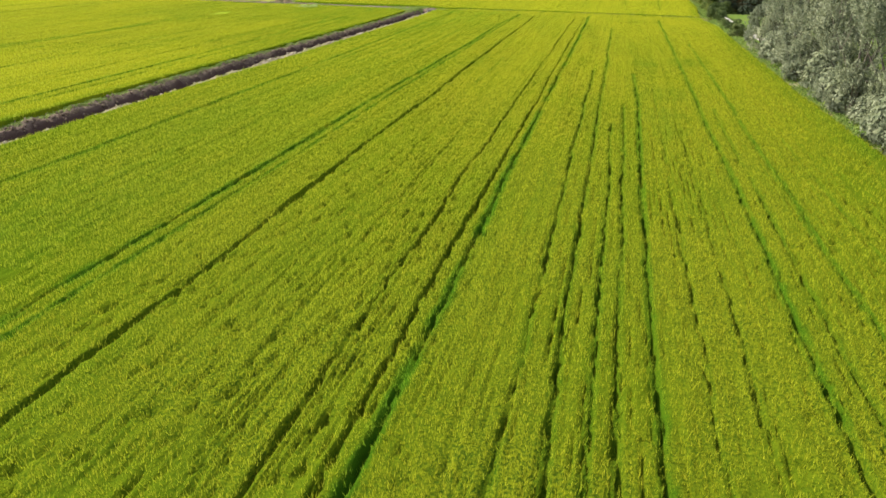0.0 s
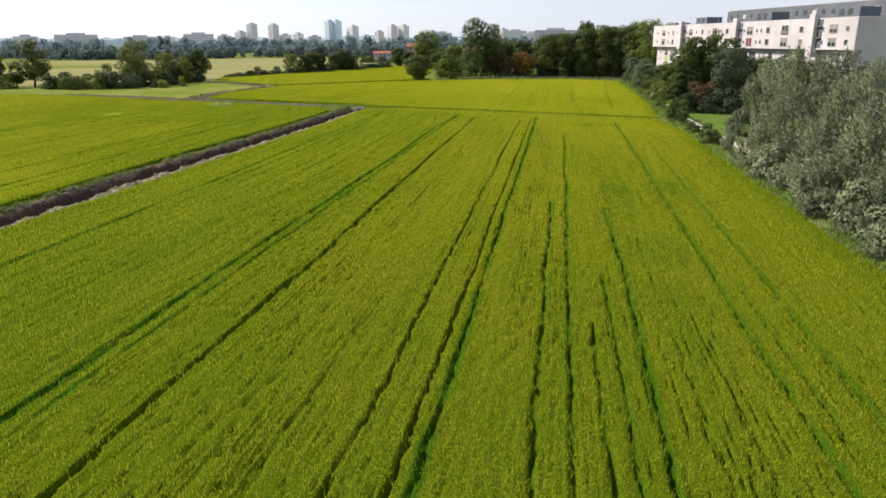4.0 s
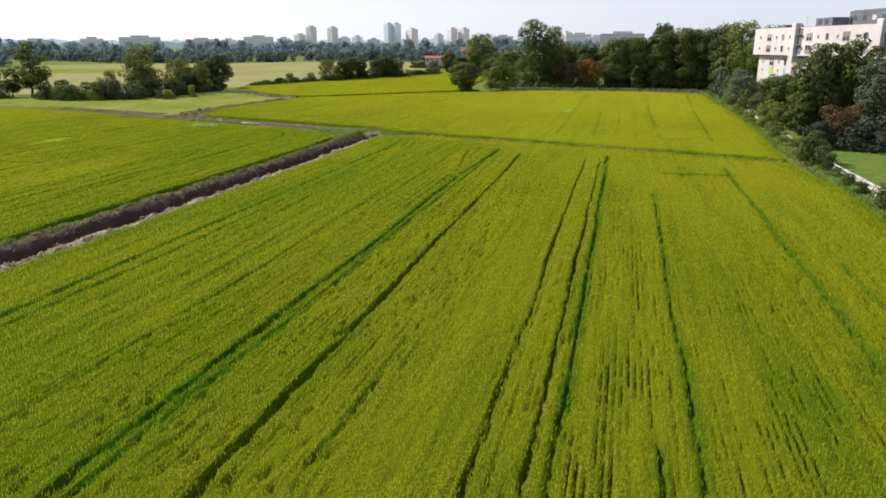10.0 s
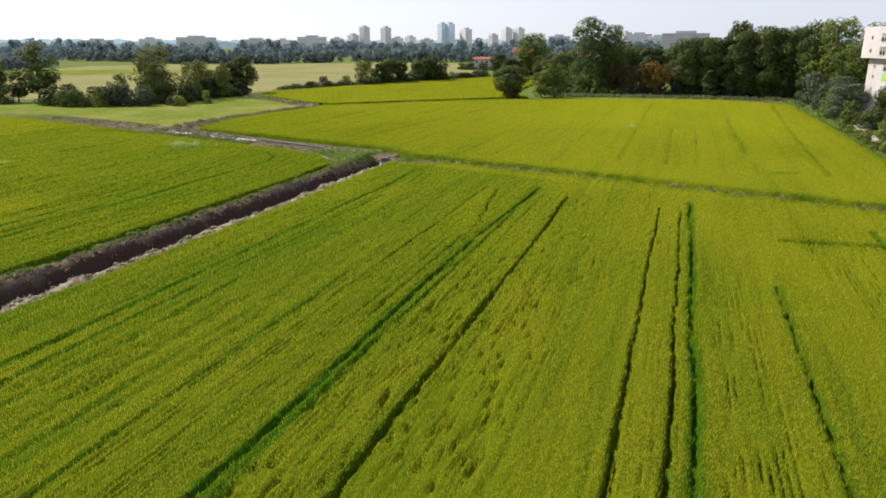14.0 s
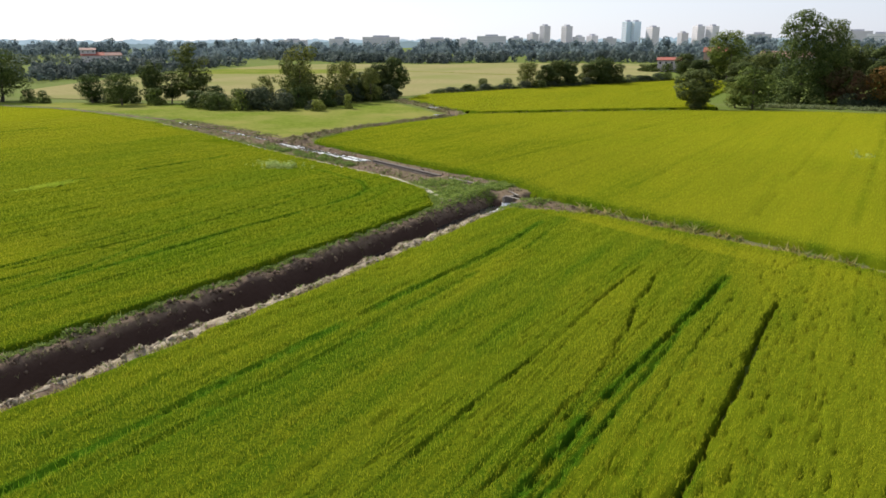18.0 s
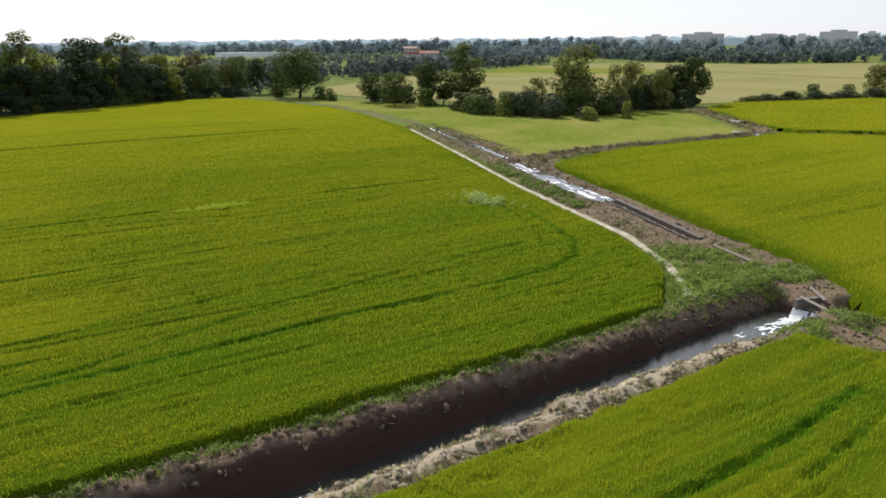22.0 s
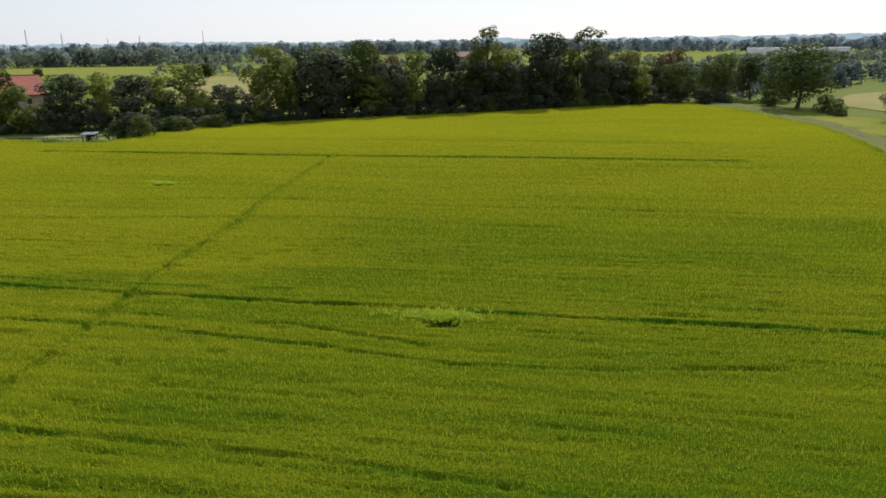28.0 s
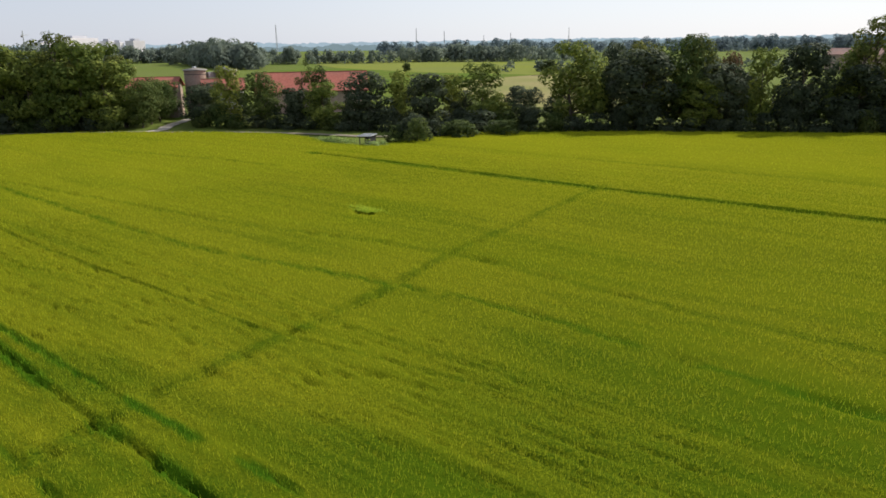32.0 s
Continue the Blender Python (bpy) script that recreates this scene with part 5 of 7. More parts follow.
trees("dark", [(-20, 352, 15, 12), (-10, 352, 16, 13), (0, 356, 18, 12), (-28, 358, 16, 13), (8, 352, 23, 9)])
trees("shrubgrey", [(24.0, 299, 9.2, 7.5), (25.5, 287, 7.5, 7), (23.8, 309, 8, 6)])
trees("grey", [(26, 276, 9.0, 8.5), (25, 264, 8.0, 8.5)])
trees("shrublight", [(23.4, 271, 6.5, 5.5), (24.4, 258, 5, 5)])
# trees along the path and before the apartment house
trees("dark", [(28.0, 237, 8.6, 10), (28.5, 228, 9.2, 9), (30.5, 246, 9, 9)])
trees("young", [(23.6, 222, 5.0, 4.4), (24.2, 214, 5.2, 4.6)])
trees("dark", [(27.4, 202, 15.8, 9.6), (33.4, 201, 16.5, 9.6), (41.2, 196, 11.4, 8.5), (46, 190, 11.0, 9), (30, 211, 12, 8)])
trees("conifer", [(25.8, 204, 10.6, 6.0), (24.8, 196.5, 8.0, 5.5), (26.2, 212, 9.0, 5.5)])
trees("grey", [(34.6, 190.5, 13.4, 10.2)])
trees("dark", [(31.5, 206, 13.5, 9.5), (38, 203, 11.5, 9), (44, 200, 10, 10), (33, 221, 10, 10), (37, 215, 11, 10), (47, 205, 9.5, 10)])
trees("shrubdark", [(30, 186.5, 3.6, 6), (34, 184.5, 3.4, 6), (29, 217, 4, 6), (28, 250, 5, 7)])
trees("dark", [(42.5, 186.5, 11.6, 8.0), (49, 183, 11.0, 8.5)])
trees("purple", [(28.6, 190.5, 6.4, 6.8), (31.5, 191, 6.8, 5.8)])
trees("shrubdark", [(25.6, 188.2, 4.2, 5.5), (40, 183, 3.2, 6), (46, 180, 3.4, 6)])
trees("shrub", [(20.8, 172.0, 3.6, 4.6), (21.2, 176, 3.0, 3.5), (21.2, 143.5, 2.6, 3.6), (20.8, 150.2, 1.5, 2.0), (20.9, 155, 1.6, 2.2), (21.0, 160.5, 1.4, 2.2), (20.7, 137.5, 2.4, 3.6)])
trees("shrublight", [(21.6 + 0.4 * math.sin(k * 1.3), 178 + 5.2 * k, 1.9 + 0.5 * math.sin(k * 2.1), 2.6) for k in range(14)])
trees("shrub", [(22.0, 141, 1.7, 2.4), (21.4, 165.5, 2.4, 3.0), (21.6, 169, 2.8, 3.2), (24.6, 186, 3.0, 3.4)])
trees("shrubsilver", [(22.6 + 0.7 * math.sin(k * 1.7), 48 + 4.4 * k, 3.4 + 0.9 * math.sin(k * 2.3), 4.6) for k in range(17)], "scrub under the willows")
# hedge trees beyond the meadow
trees("wood", [(-262, 228, 10.0, 8)])
trees("oak", [(-239.6, 226.5, 15.0, 17.5)])
trees("shrub", [(-221, 229, 3.7, 4.4), (-247, 222, 4, 6), (-229, 229, 4, 5)])
trees("oak", [(-210, 237, 8.2, 8), (-195, 236.5, 8.8, 9)])
trees("dark", [(-195.5, 247, 11.4, 7.5)])
trees("tall", [(-185, 251.5, 16.4, 11.5), (-189.5, 248.5, 9, 6)])
trees("shrublight", [(-188, 242.5, 4.8, 6), (-154, 243, 5.3, 5.4), (-136, 251.5, 3, 4), (-133.9, 260.5, 3.9, 2.6), (-142, 257, 3.4, 4)])
trees("shrub", [(-203, 240, 3.5, 6), (-172, 243, 4.5, 8), (-165, 242, 4.4, 7), (-160, 241, 4.6, 7.4), (-147, 256, 5.4, 6), (-147, 262, 5, 5)])
trees("shrubdark", [(-151, 247, 5.8, 7.6), (-145, 249, 4.5, 6), (-157, 250, 5.0, 8), (-168, 247, 4, 8), (-139, 253, 2.6, 4.4), (-143, 268, 4.2, 6)])
trees("olive", [(-152, 262, 15.6, 14.0), (-146.5, 270, 11, 6.5), (-161, 257, 8, 7)])
trees("dark", [(-146.2, 297, 12.2, 8.4), (-154, 291, 8.0, 10.5), (-149, 282, 7.0, 8)])
trees("shrub", [(-206, 241.5, 4.2, 6), (-200, 243, 4.8, 6.5), (-170, 248, 5.6, 7), (-163, 249.5, 5.0, 7), (-142, 262, 4.6, 6), (-150, 275, 5, 6), (-146, 287, 4.5, 6)])
trees("shrubdark", [(-213, 240, 3.6, 6), (-155, 245.5, 5.4, 6), (-148, 251, 5.2, 6), (-146, 276, 5.5, 7), (-151, 286, 6.5, 8), (-144, 291, 4.5, 6)])
trees("olive", [(-147.5, 276, 11.5, 6), (-144.5, 283, 9.5, 6), (-157, 266, 11, 9)])
trees("dark", [(-150.5, 294.5, 10.4, 8.0)])
trees("shrub", [(-139, 536, 4.5, 9), (-130, 534, 5.0, 9), (-122, 536, 4.6, 9), (-146, 540, 4.2, 8)])
# hedge between the back field and the golden field
trees("shrub", [(-143.2, 346, 4.1, 5), (-136, 351, 4.1, 6.4), (-141, 330, 1.8, 7), (-143.5, 316, 1.7, 6), (-138, 341, 1.8, 8), (-128, 366, 2.2, 8), (-121, 382, 2.6, 9), (-112, 404, 3.2, 10), (-108, 418, 3.2, 10), (-104, 432, 3.6, 10)])
trees("dark", [(-126, 372, 10.0, 8.5), (-116, 393, 10.8, 11), (-99.5, 453, 11.4, 9), (-92, 448, 9, 10)])
trees("olive", [(-130, 356, 9.6, 8.0)])
trees("dark", [(-123, 377, 9.8, 9.0), (-127.5, 366, 8.6, 7.5), (-119, 388, 8.5, 8), (-113, 397, 8.8, 9)])
for k in range(34):
    tree("shrubdark" if k % 3 else "shrub", -142.5 + 1.25 * k - 0.3 * math.sin(k), 318 + 3.5 * k, 2.0 + 0.9 * math.sin(k * 2.7) + 0.035 * k, 6.0, group="low field hedge")
trees("light", [(-80, 450, 21.0, 20)])
trees("dark", [(-86, 462, 12, 14), (-70, 442, 11, 13), (-62, 432, 13, 14), (-66, 400, 9, 11), (-58, 375, 10, 12)])
# far side of the wood's end, by the lane
trees("shrubdark", [(-252, 207, 3.6, 6), (-258, 213, 4, 6.5), (-270, 212, 6, 9)])


# ---- wood along the western edge ----
WOOD_NORTH = [(-190, 92), (-206, 117), (-224, 151), (-240, 178), (-252, 203)]
WOOD_FARM = [(-168, 40), (-174, 52), (-178.5, 63), (-182, 74), (-190, 90)]
WOOD_SOUTH = [(-100, -60), (-124, -12), (-143, 14), (-157, 31)]
wood = random.Random(5)
for line, lo, hi, rows in ((WOOD_NORTH, 9.0, 12.0, ((11.5, 6.6), (17.0, 9.0))), (WOOD_FARM, 5.0, 7.0, ((8.5, 6.0),)), (WOOD_SOUTH, 13, 18, ((4.0, 5.2), (9.5, 6.6), (16.0, 9.0)))):
    for back, step in rows:
        for x, y, nx, ny in along(line, step):
            b = back + wood.uniform(-1.2, 1.2)
            kind = "woodlight" if wood.random() < (0.5 if line is WOOD_SOUTH else 0.26) else "oak" if wood.random() < 0.2 else "wood"
            hh = wood.uniform(lo, hi) * (0.76 + 0.48 * float(vnoise(np.array([x / 13]), np.array([y / 13]), 3)[0])) * (1.08 if kind == "woodlight" else 1.0)
            if line is WOOD_NORTH and math.hypot(x + 197, y - 98) < 10:
                hh *= 0.6  # gap in the wood
            tree(kind, x + nx * b, y + ny * b, hh, hh * wood.uniform(0.55, 0.8), group="wood at the field edge")
    for x, y, nx, ny in along(line, 4.2):
        b = 2.2 + wood.uniform(-0.8, 0.8)
        tree("shrubdark" if wood.random() < 0.75 else "shrub", x + nx * b, y + ny * b, wood.uniform(2.4, 5.0), wood.uniform(4.5, 6.5), group="undergrowth of the wood")
WOOD = "wood at the field edge"
trees("wood", [(-180.5, 57.3, 8.0, 6.5), (-186.6, 71.8, 11.1, 11.0), (-191.8, 82.5, 10.7, 9), (-201.3, 98.5, 8.2, 8), (-217.8, 109.5, 15.8, 6), (-211.9, 117.4, 14.6, 13.3), (-225.2, 142.5, 15.2, 11.5), (-240, 166.3, 18.1, 13.5), (-218, 130.5, 12, 10), (-229, 151, 11.5, 10), (-233, 158.5, 11.5, 9), (-246, 184, 11, 9)], WOOD)
trees("woodlight", [(-174.5, 42.8, 12.4, 5.6), (-182.7, 63.1, 9.1, 8.5), (-192.6, 75.1, 11.2, 6.5), (-197.2, 84.4, 10.3, 6), (-197.1, 92, 12.5, 10), (-206.6, 106.8, 16.2, 12), (-215.1, 127.8, 9.5, 7.5), (-223.9, 135.8, 14.6, 6.6), (-232.5, 149.6, 15.1, 8.2), (-236.5, 156.4, 14.6, 8.4), (-245.9, 172.3, 14.7, 7.4), (-249.2, 190.2, 10.1, 9.6)], WOOD)
trees("oak", [(-177.6, 50.2, 11.2, 9.8), (-218.5, 123.5, 17.0, 10), (-255.6, 201.3, 10.6, 11.5), (-264, 214.8, 12.6, 8.5)], WOOD)
trees("olive", [(-217.9, 115.9, 15.9, 10), (-220.6, 125.4, 16.8, 9), (-253.5, 187.5, 13.7, 9), (-261.7, 209.8, 10.1, 7)], WOOD)
trees("tall", [(-187, 57.3, 12.0, 6), (-266.4, 222.5, 11.7, 8.5)], WOOD)
trees("grey", [(-245.2, 179.5, 14.3, 9.1)], WOOD)
trees("purple", [(-223, 129.8, 13.8, 6), (-266, 200.1, 14.2, 9)], WOOD)
trees("airy", [(-234.1, 152.3, 20.1, 9.4), (-232, 150.6, 18.4, 6.5), (-248.9, 178, 19.7, 10.5), (-246.5, 174.5, 18.0, 7), (-183.4, 56.6, 13.7, 3.4), (-152, 17, 19.5, 9), (-162, 24, 15, 8)], WOOD)
trees("dark", [(-431.6, -127.6, 5.2, 6), (-415.3, -16, 7.5, 10)])
trees("shrubdark", [(-177.6, 90.8, 4.6, 6.4), (-181, 92.5, 3.4, 5)])
trees("shrubgrey", [(-193, 94.2, 4.2, 9), (-186, 92.5, 2.6, 6)])
trees("oak", [(-163.5, 28.0, 9.5, 8), (-168, 23.5, 10, 8), (-172.5, 19.5, 9, 8), (-177, 14, 9, 9)])
trees("wood", [(-171.5, 37, 8.5, 7), (-176, 32.5, 8, 7), (-181, 28, 8.5, 8)])
trees("shrub", [(-174.5, 94.5, 4.4, 4.8), (-176, 89, 3.0, 5.5), (-184, 96, 3.2, 8), (-190, 101, 3.0, 7)])


# ---- silver willows along the eastern edge ----
def willow(x, y, h, w, seed, shoots, leaves):
    """A thicket willow: stems from one stool, and a crown of upright feathery shoots set with narrow leaves."""
    rng = np.random.default_rng(seed)
    clump = rng.integers(0, 16, shoots)  # boughs, with gaps between them
    t = np.clip(np.sqrt(rng.uniform(0.15, 1, 16))[clump] + rng.normal(0, 0.12, shoots), 0.02, 1)
    a = rng.uniform(0, 2 * math.pi, 16)[clump] + rng.normal(0, 0.26, shoots) / (0.3 + t)
    lobe = 1 + 0.16 * np.sin(3 * a + seed) + 0.10 * np.sin(7 * a + 2 * seed)
    hs = np.clip(np.linspace(0.02, 1.0, 16)[clump] ** 0.75 + rng.normal(0, 0.07, shoots), 0, 1)
    wide = np.sqrt(np.clip(1 - (1.25 * hs - 0.32) ** 2, 0.03, 1)) * lobe
    ln = h * rng.uniform(0.10, 0.21, shoots)
    foot = np.column_stack([np.cos(a) * wide * t ** 0.5 * w * 0.46, np.sin(a) * wide * t ** 0.5 * w * 0.46, 0.1 + hs * (h * (0.97 - 0.10 * t)) - ln * hs])
    lean = np.column_stack([np.cos(a) * 0.42 * t, np.sin(a) * 0.42 * t, np.ones(shoots)]) + rng.normal(0, 0.16, (shoots, 3))
    lean /= np.linalg.norm(lean, axis=1)[:, None]
    pick = np.repeat(np.arange(shoots), leaves)
    n = len(pick)
    s = rng.uniform(0, 1, n)
    side = rng.normal(0, 1, (n, 3))
    side -= (side * lean[pick]).sum(1)[:, None] * lean[pick]
    side /= np.linalg.norm(side, axis=1)[:, None]
    spread = (0.085 * h ** 0.5 * (1.15 - s) + 0.04)[:, None]
    at = foot[pick] + lean[pick] * (s * ln[pick])[:, None] + side * spread * rng.uniform(0.3, 1.0, (n, 1))
    way = lean[pick] * 0.75 + side * 0.6 + rng.normal(0, 0.25, (n, 3))
    way /= np.linalg.norm(way, axis=1)[:, None]
    flat = np.cross(way, side)
    flat /= np.linalg.norm(flat, axis=1)[:, None] + 1e-9
    size = (0.020 * h ** 0.35 + 0.16) * rng.uniform(0.7, 1.3, (n, 1))
    v = np.stack([at - flat * size * 0.24, at + flat * size * 0.24, at + way * size * 1.25], axis=1).reshape(-1, 3)
    out = np.column_stack([np.cos(a), np.sin(a), 0.35 + 0 * a])[pick] * t[pick][:, None]
    crown = leaf_mesh("crown", v, np.arange(3 * n).reshape(-1, 3), side + 0.8 * out + np.array([0, 0, 0.45]) + rng.normal(0, 0.3, (n, 3)))
    stems = [tube([(0, 0, -0.1), tuple(foot[k] * np.array([0.35, 0.35, 0.4])), tuple(foot[k])], [0.012 * h, 0.008 * h, 0.002 * h], 5) for k in rng.choice(shoots, 9, replace=False)]
    z = float(ground_z(np.array([x]), np.array([y]))[0]) - 0.03
    ob = thing("willow_tree", (x, y, z), 0, "silver-leaved willow in a thicket by the rice", "tree", "willow thicket")
    part("trunk", mesh_of("trunk", *joined(stems)), M_BARK, ob)
    part("crown", crown, L_SILVER, ob)


for i, (x, y, h, w) in enumerate(((25.0, 40, 12.5, 11.5), (24.8, 52, 13.0, 12), (25.4, 63, 13.4, 11.5), (26.0, 74, 14.6, 12.5), (25.6, 85, 15.0, 12.5), (25.8, 96, 15.2, 12.5), (25.4, 106, 15.6, 12), (25.4, 116, 15.6, 11), (24.9, 123.5, 13.6, 8.6), (23.3, 128.5, 7.0, 5.4), (35, 80, 15, 13), (35, 96, 15.6, 13), (34, 110, 14.6, 12), (35, 54, 14, 13), (36, 66, 14, 13))):
    willow(x, y, h, w, 300 + i, 420 if x < 30 else 200, 42)
for i in range(14):
    willow(22.3 + 0.5 * math.sin(i * 2.1), 42 + 6.1 * i, 4.4 + 1.8 * math.sin(i * 1.7), 5.2, 340 + i, 110, 34)
tree("olive", 33, 122, 11.0, 9, "yellow-brown leaved tree among the willows")


# ---- apartment house ----
def apartment_house():
    a, b = Vector((26.5, 266, 0)), Vector((53.0, 176, 0))
    length = (b - a).length
    house = thing("apartment_building", a, math.degrees(math.atan2((b - a).y, (b - a).x)), "pinkish-white concrete apartment house with overhanging upper storeys", "building")
    deep, top, jut = 11.0, 19.4, 13.2
    part("lower_wall", boxed(1.0, length - 1.0, 1.3, deep, 0, jut + 0.003), M_RENDER, house)
    part("upper_wall", boxed(0, length, 0, deep + 0.5, jut, top, bevel=0.04), M_RENDER, house)
    part("roof", boxed(0.5, length - 0.5, 0.5, deep, top, top + 0.12), M_GREYWALL, house, "dark flat roof")
    part("end_wall", boxed(length, length + 0.12, 0.05, deep + 0.45, 0.0, top - 0.05), M_RENDER, house, "pale rendered gable wall")
    kit = {}

    def window(s, z, w, h, y, kind):
        key = (w, h, kind)
        if key not in kit:
            frame_bm = bmesh.new()
            for x0, x1, z0, z1 in ((-w / 2 - 0.06, -w / 2, -h / 2, h / 2), (w / 2, w / 2 + 0.06, -h / 2, h / 2), (-w / 2 - 0.06, w / 2 + 0.06, h / 2, h / 2 + 0.06), (-w / 2 - 0.1, w / 2 + 0.1, -h / 2 - 0.08, -h / 2)):
                box(frame_bm, x0, x1, -0.10, 0.02, z0, z1)
            if w > 1.4:
                box(frame_bm, -0.04, 0.04, -0.08, 0.02, -h / 2, h / 2)
            pane = boxed(-w / 2, w / 2, -0.03, 0.02, -h / 2, h / 2)
            kit[key] = []
            for nm, bm, mt in (("window_frame", frame_bm, M_FRAME), ("pane", pane, M_WINDOW)):
                me = bpy.data.meshes.new(nm)
                bm.to_mesh(me)
                bm.free()
                me.materials.append(mt)
                kit[key].append(me)
            me = bpy.data.meshes.new("shutter")
            bm = boxed(-w / 2 - 0.05, w / 2 + 0.05, -0.22, -0.12, -h / 2, -h * 0.08) if kind == "loggia" else boxed(-w / 2, w / 2, -0.07, -0.03, -h / 2 + h * (0.45 if kind == "half" else 0.0), h / 2)
            bm.to_mesh(me)
            bm.free()
            me.materials.append({"red": M_REDROOM, "green": M_AWNING, "teal": M_AWNING2}.get(kind, M_SHUTTER))
            kit[key].append(me)
        me = kit[key]
        win = part("window", me[1], None, house, at=pose(s, y, z))
        part("window_frame", me[0], None, win)
        if kind != "open":
            part("shutter", me[2], None, win)

    rng = random.Random(3)
    for z, y in ((17.3, 0.0), (14.7, 0.0), (11.6, 1.3), (9.6, 1.3), (7.1, 1.3), (4.6, 1.3), (2.1, 1.3)):
        s = 2.4
        for s, w, h in ((3.4, 0.5, 0.6), (7.8, 1.9, 1.6), (11.2, 0.5, 0.6), (14.3, 0.9, 1.3), (17.6, 0.5, 0.7), (23.2, 0.5, 0.7), (25.7, 2.1, 1.6), (29.2, 0.5, 0.6), (32.6, 0.9, 1.2), (36.3, 0.5, 0.6),
                        (39.4, 2.3, 1.8), (43.0, 0.5, 0.6), (45.8, 1.2, 1.2), (54.0, 0.5, 0.6), (56.5, 2.4, 1.8), (59.6, 0.5, 0.7), (61.4, 0.5, 0.7), (64.2, 1.3, 1.2), (70.8, 2.3, 1.8), (76.8, 1.2, 1.1), (84.0, 0.5, 0.7),
                        (87.2, 2.3, 1.6), (91.4, 0.9, 0.9), (95.0, 0.5, 0.6), (99.0, 2.3, 1.7), (103.5, 1.2, 1.1), (108.0, 0.5, 0.6), (115.5, 2.3, 1.7), (119.5, 0.9, 1.2), (125.0, 2.1, 1.6)):
            kind = rng.choice(("loggia", "loggia", "half") if w >= 1.9 else ("half", "open", "shut", "open"))
            if abs(s - 56.5) < 0.1 and z == 14.7:
                kind = "red"
            if abs(s - 7.8) < 0.1 and z == 9.6:
                kind = "green"
            if abs(s - 14.3) < 0.1 and z == 9.6:
                kind = "teal"
            if s < length - 1.5:
                window(s, z, w, h, y, kind)
    for s in (20.2, 50.6, 81.2):  # stair shafts with a flat dark grey panel beside them
        shaft = part("stair_shaft", boxed(s - 0.9, s + 0.9, -0.9, 0.6, jut - 1.5, top + 0.9, bevel=0.05), M_RENDER, house)
        part("shaft_recess", boxed(s + 0.9, s + 2.6, -0.012, 0.02, jut + 0.3, top - 0.25), M_GREYWALL, house)
        for k in range(3):
            part("drying_rack", boxed(s + 1.0, s + 2.4, -0.55, -0.05, 14.0 + 2.3 * k - 0.9, 14.12 + 2.3 * k - 0.9), M_CONCRETE, house)
    for s0, s1, hh in ((22.0, 28.5, 1.9), (53.0, 60.0, 2.1), (83, 90, 2.0), (5.5, 9, 0.8)):
        hut = part("roof_room", boxed(s0, s1, 3.0, 7.5, top + 0.1, top + hh, bevel=0.03), M_GREYWALL, house)
        for k in range(2):
            part("roof_window", boxed(s0 + 1.0 + 2.6 * k, s0 + 2.4 + 2.6 * k, 2.96, 3.0, top + 0.5, top + hh - 0.3), M_WINDOW, hut)
    for s in (16.5, 33, 44, 66, 75):
        mast = part("roof_aerial", boxed(s - 0.03, s + 0.03, 4, 4.06, top, top + 2.4), M_METAL, house)
        for k in range(5):
            part("aerial_rod", boxed(s - 0.7, s + 0.7, 3.7 + 0.15 * k, 3.72 + 0.15 * k, top + 2.2, top + 2.22), M_METAL, mast)
    # taller grey block behind
    back = thing("apartment_building", (51.5, 281, 0), math.degrees(math.atan2((b - a).y, (b - a).x)), "taller dark grey apartment block behind the pale one", "building")
    part("wall", boxed(0, 96, 0, 12, 0, 24.0, bevel=0.05), M_GREYWALL, back)
    part("roof", boxed(0.5, 95.5, 0.5, 11.5, 24.0, 24.25), M_CONCRETE, back)
    for k in range(24):
        for z in (19.5, 22.2):
            part("window", boxed(2.0 + 3.9 * k, 3.6 + 3.9 * k, -0.03, 0.0, z - 0.6, z + 0.6), M_WINDOW if (k * 7 + int(z)) % 3 else M_FRAME, back)


apartment_house()


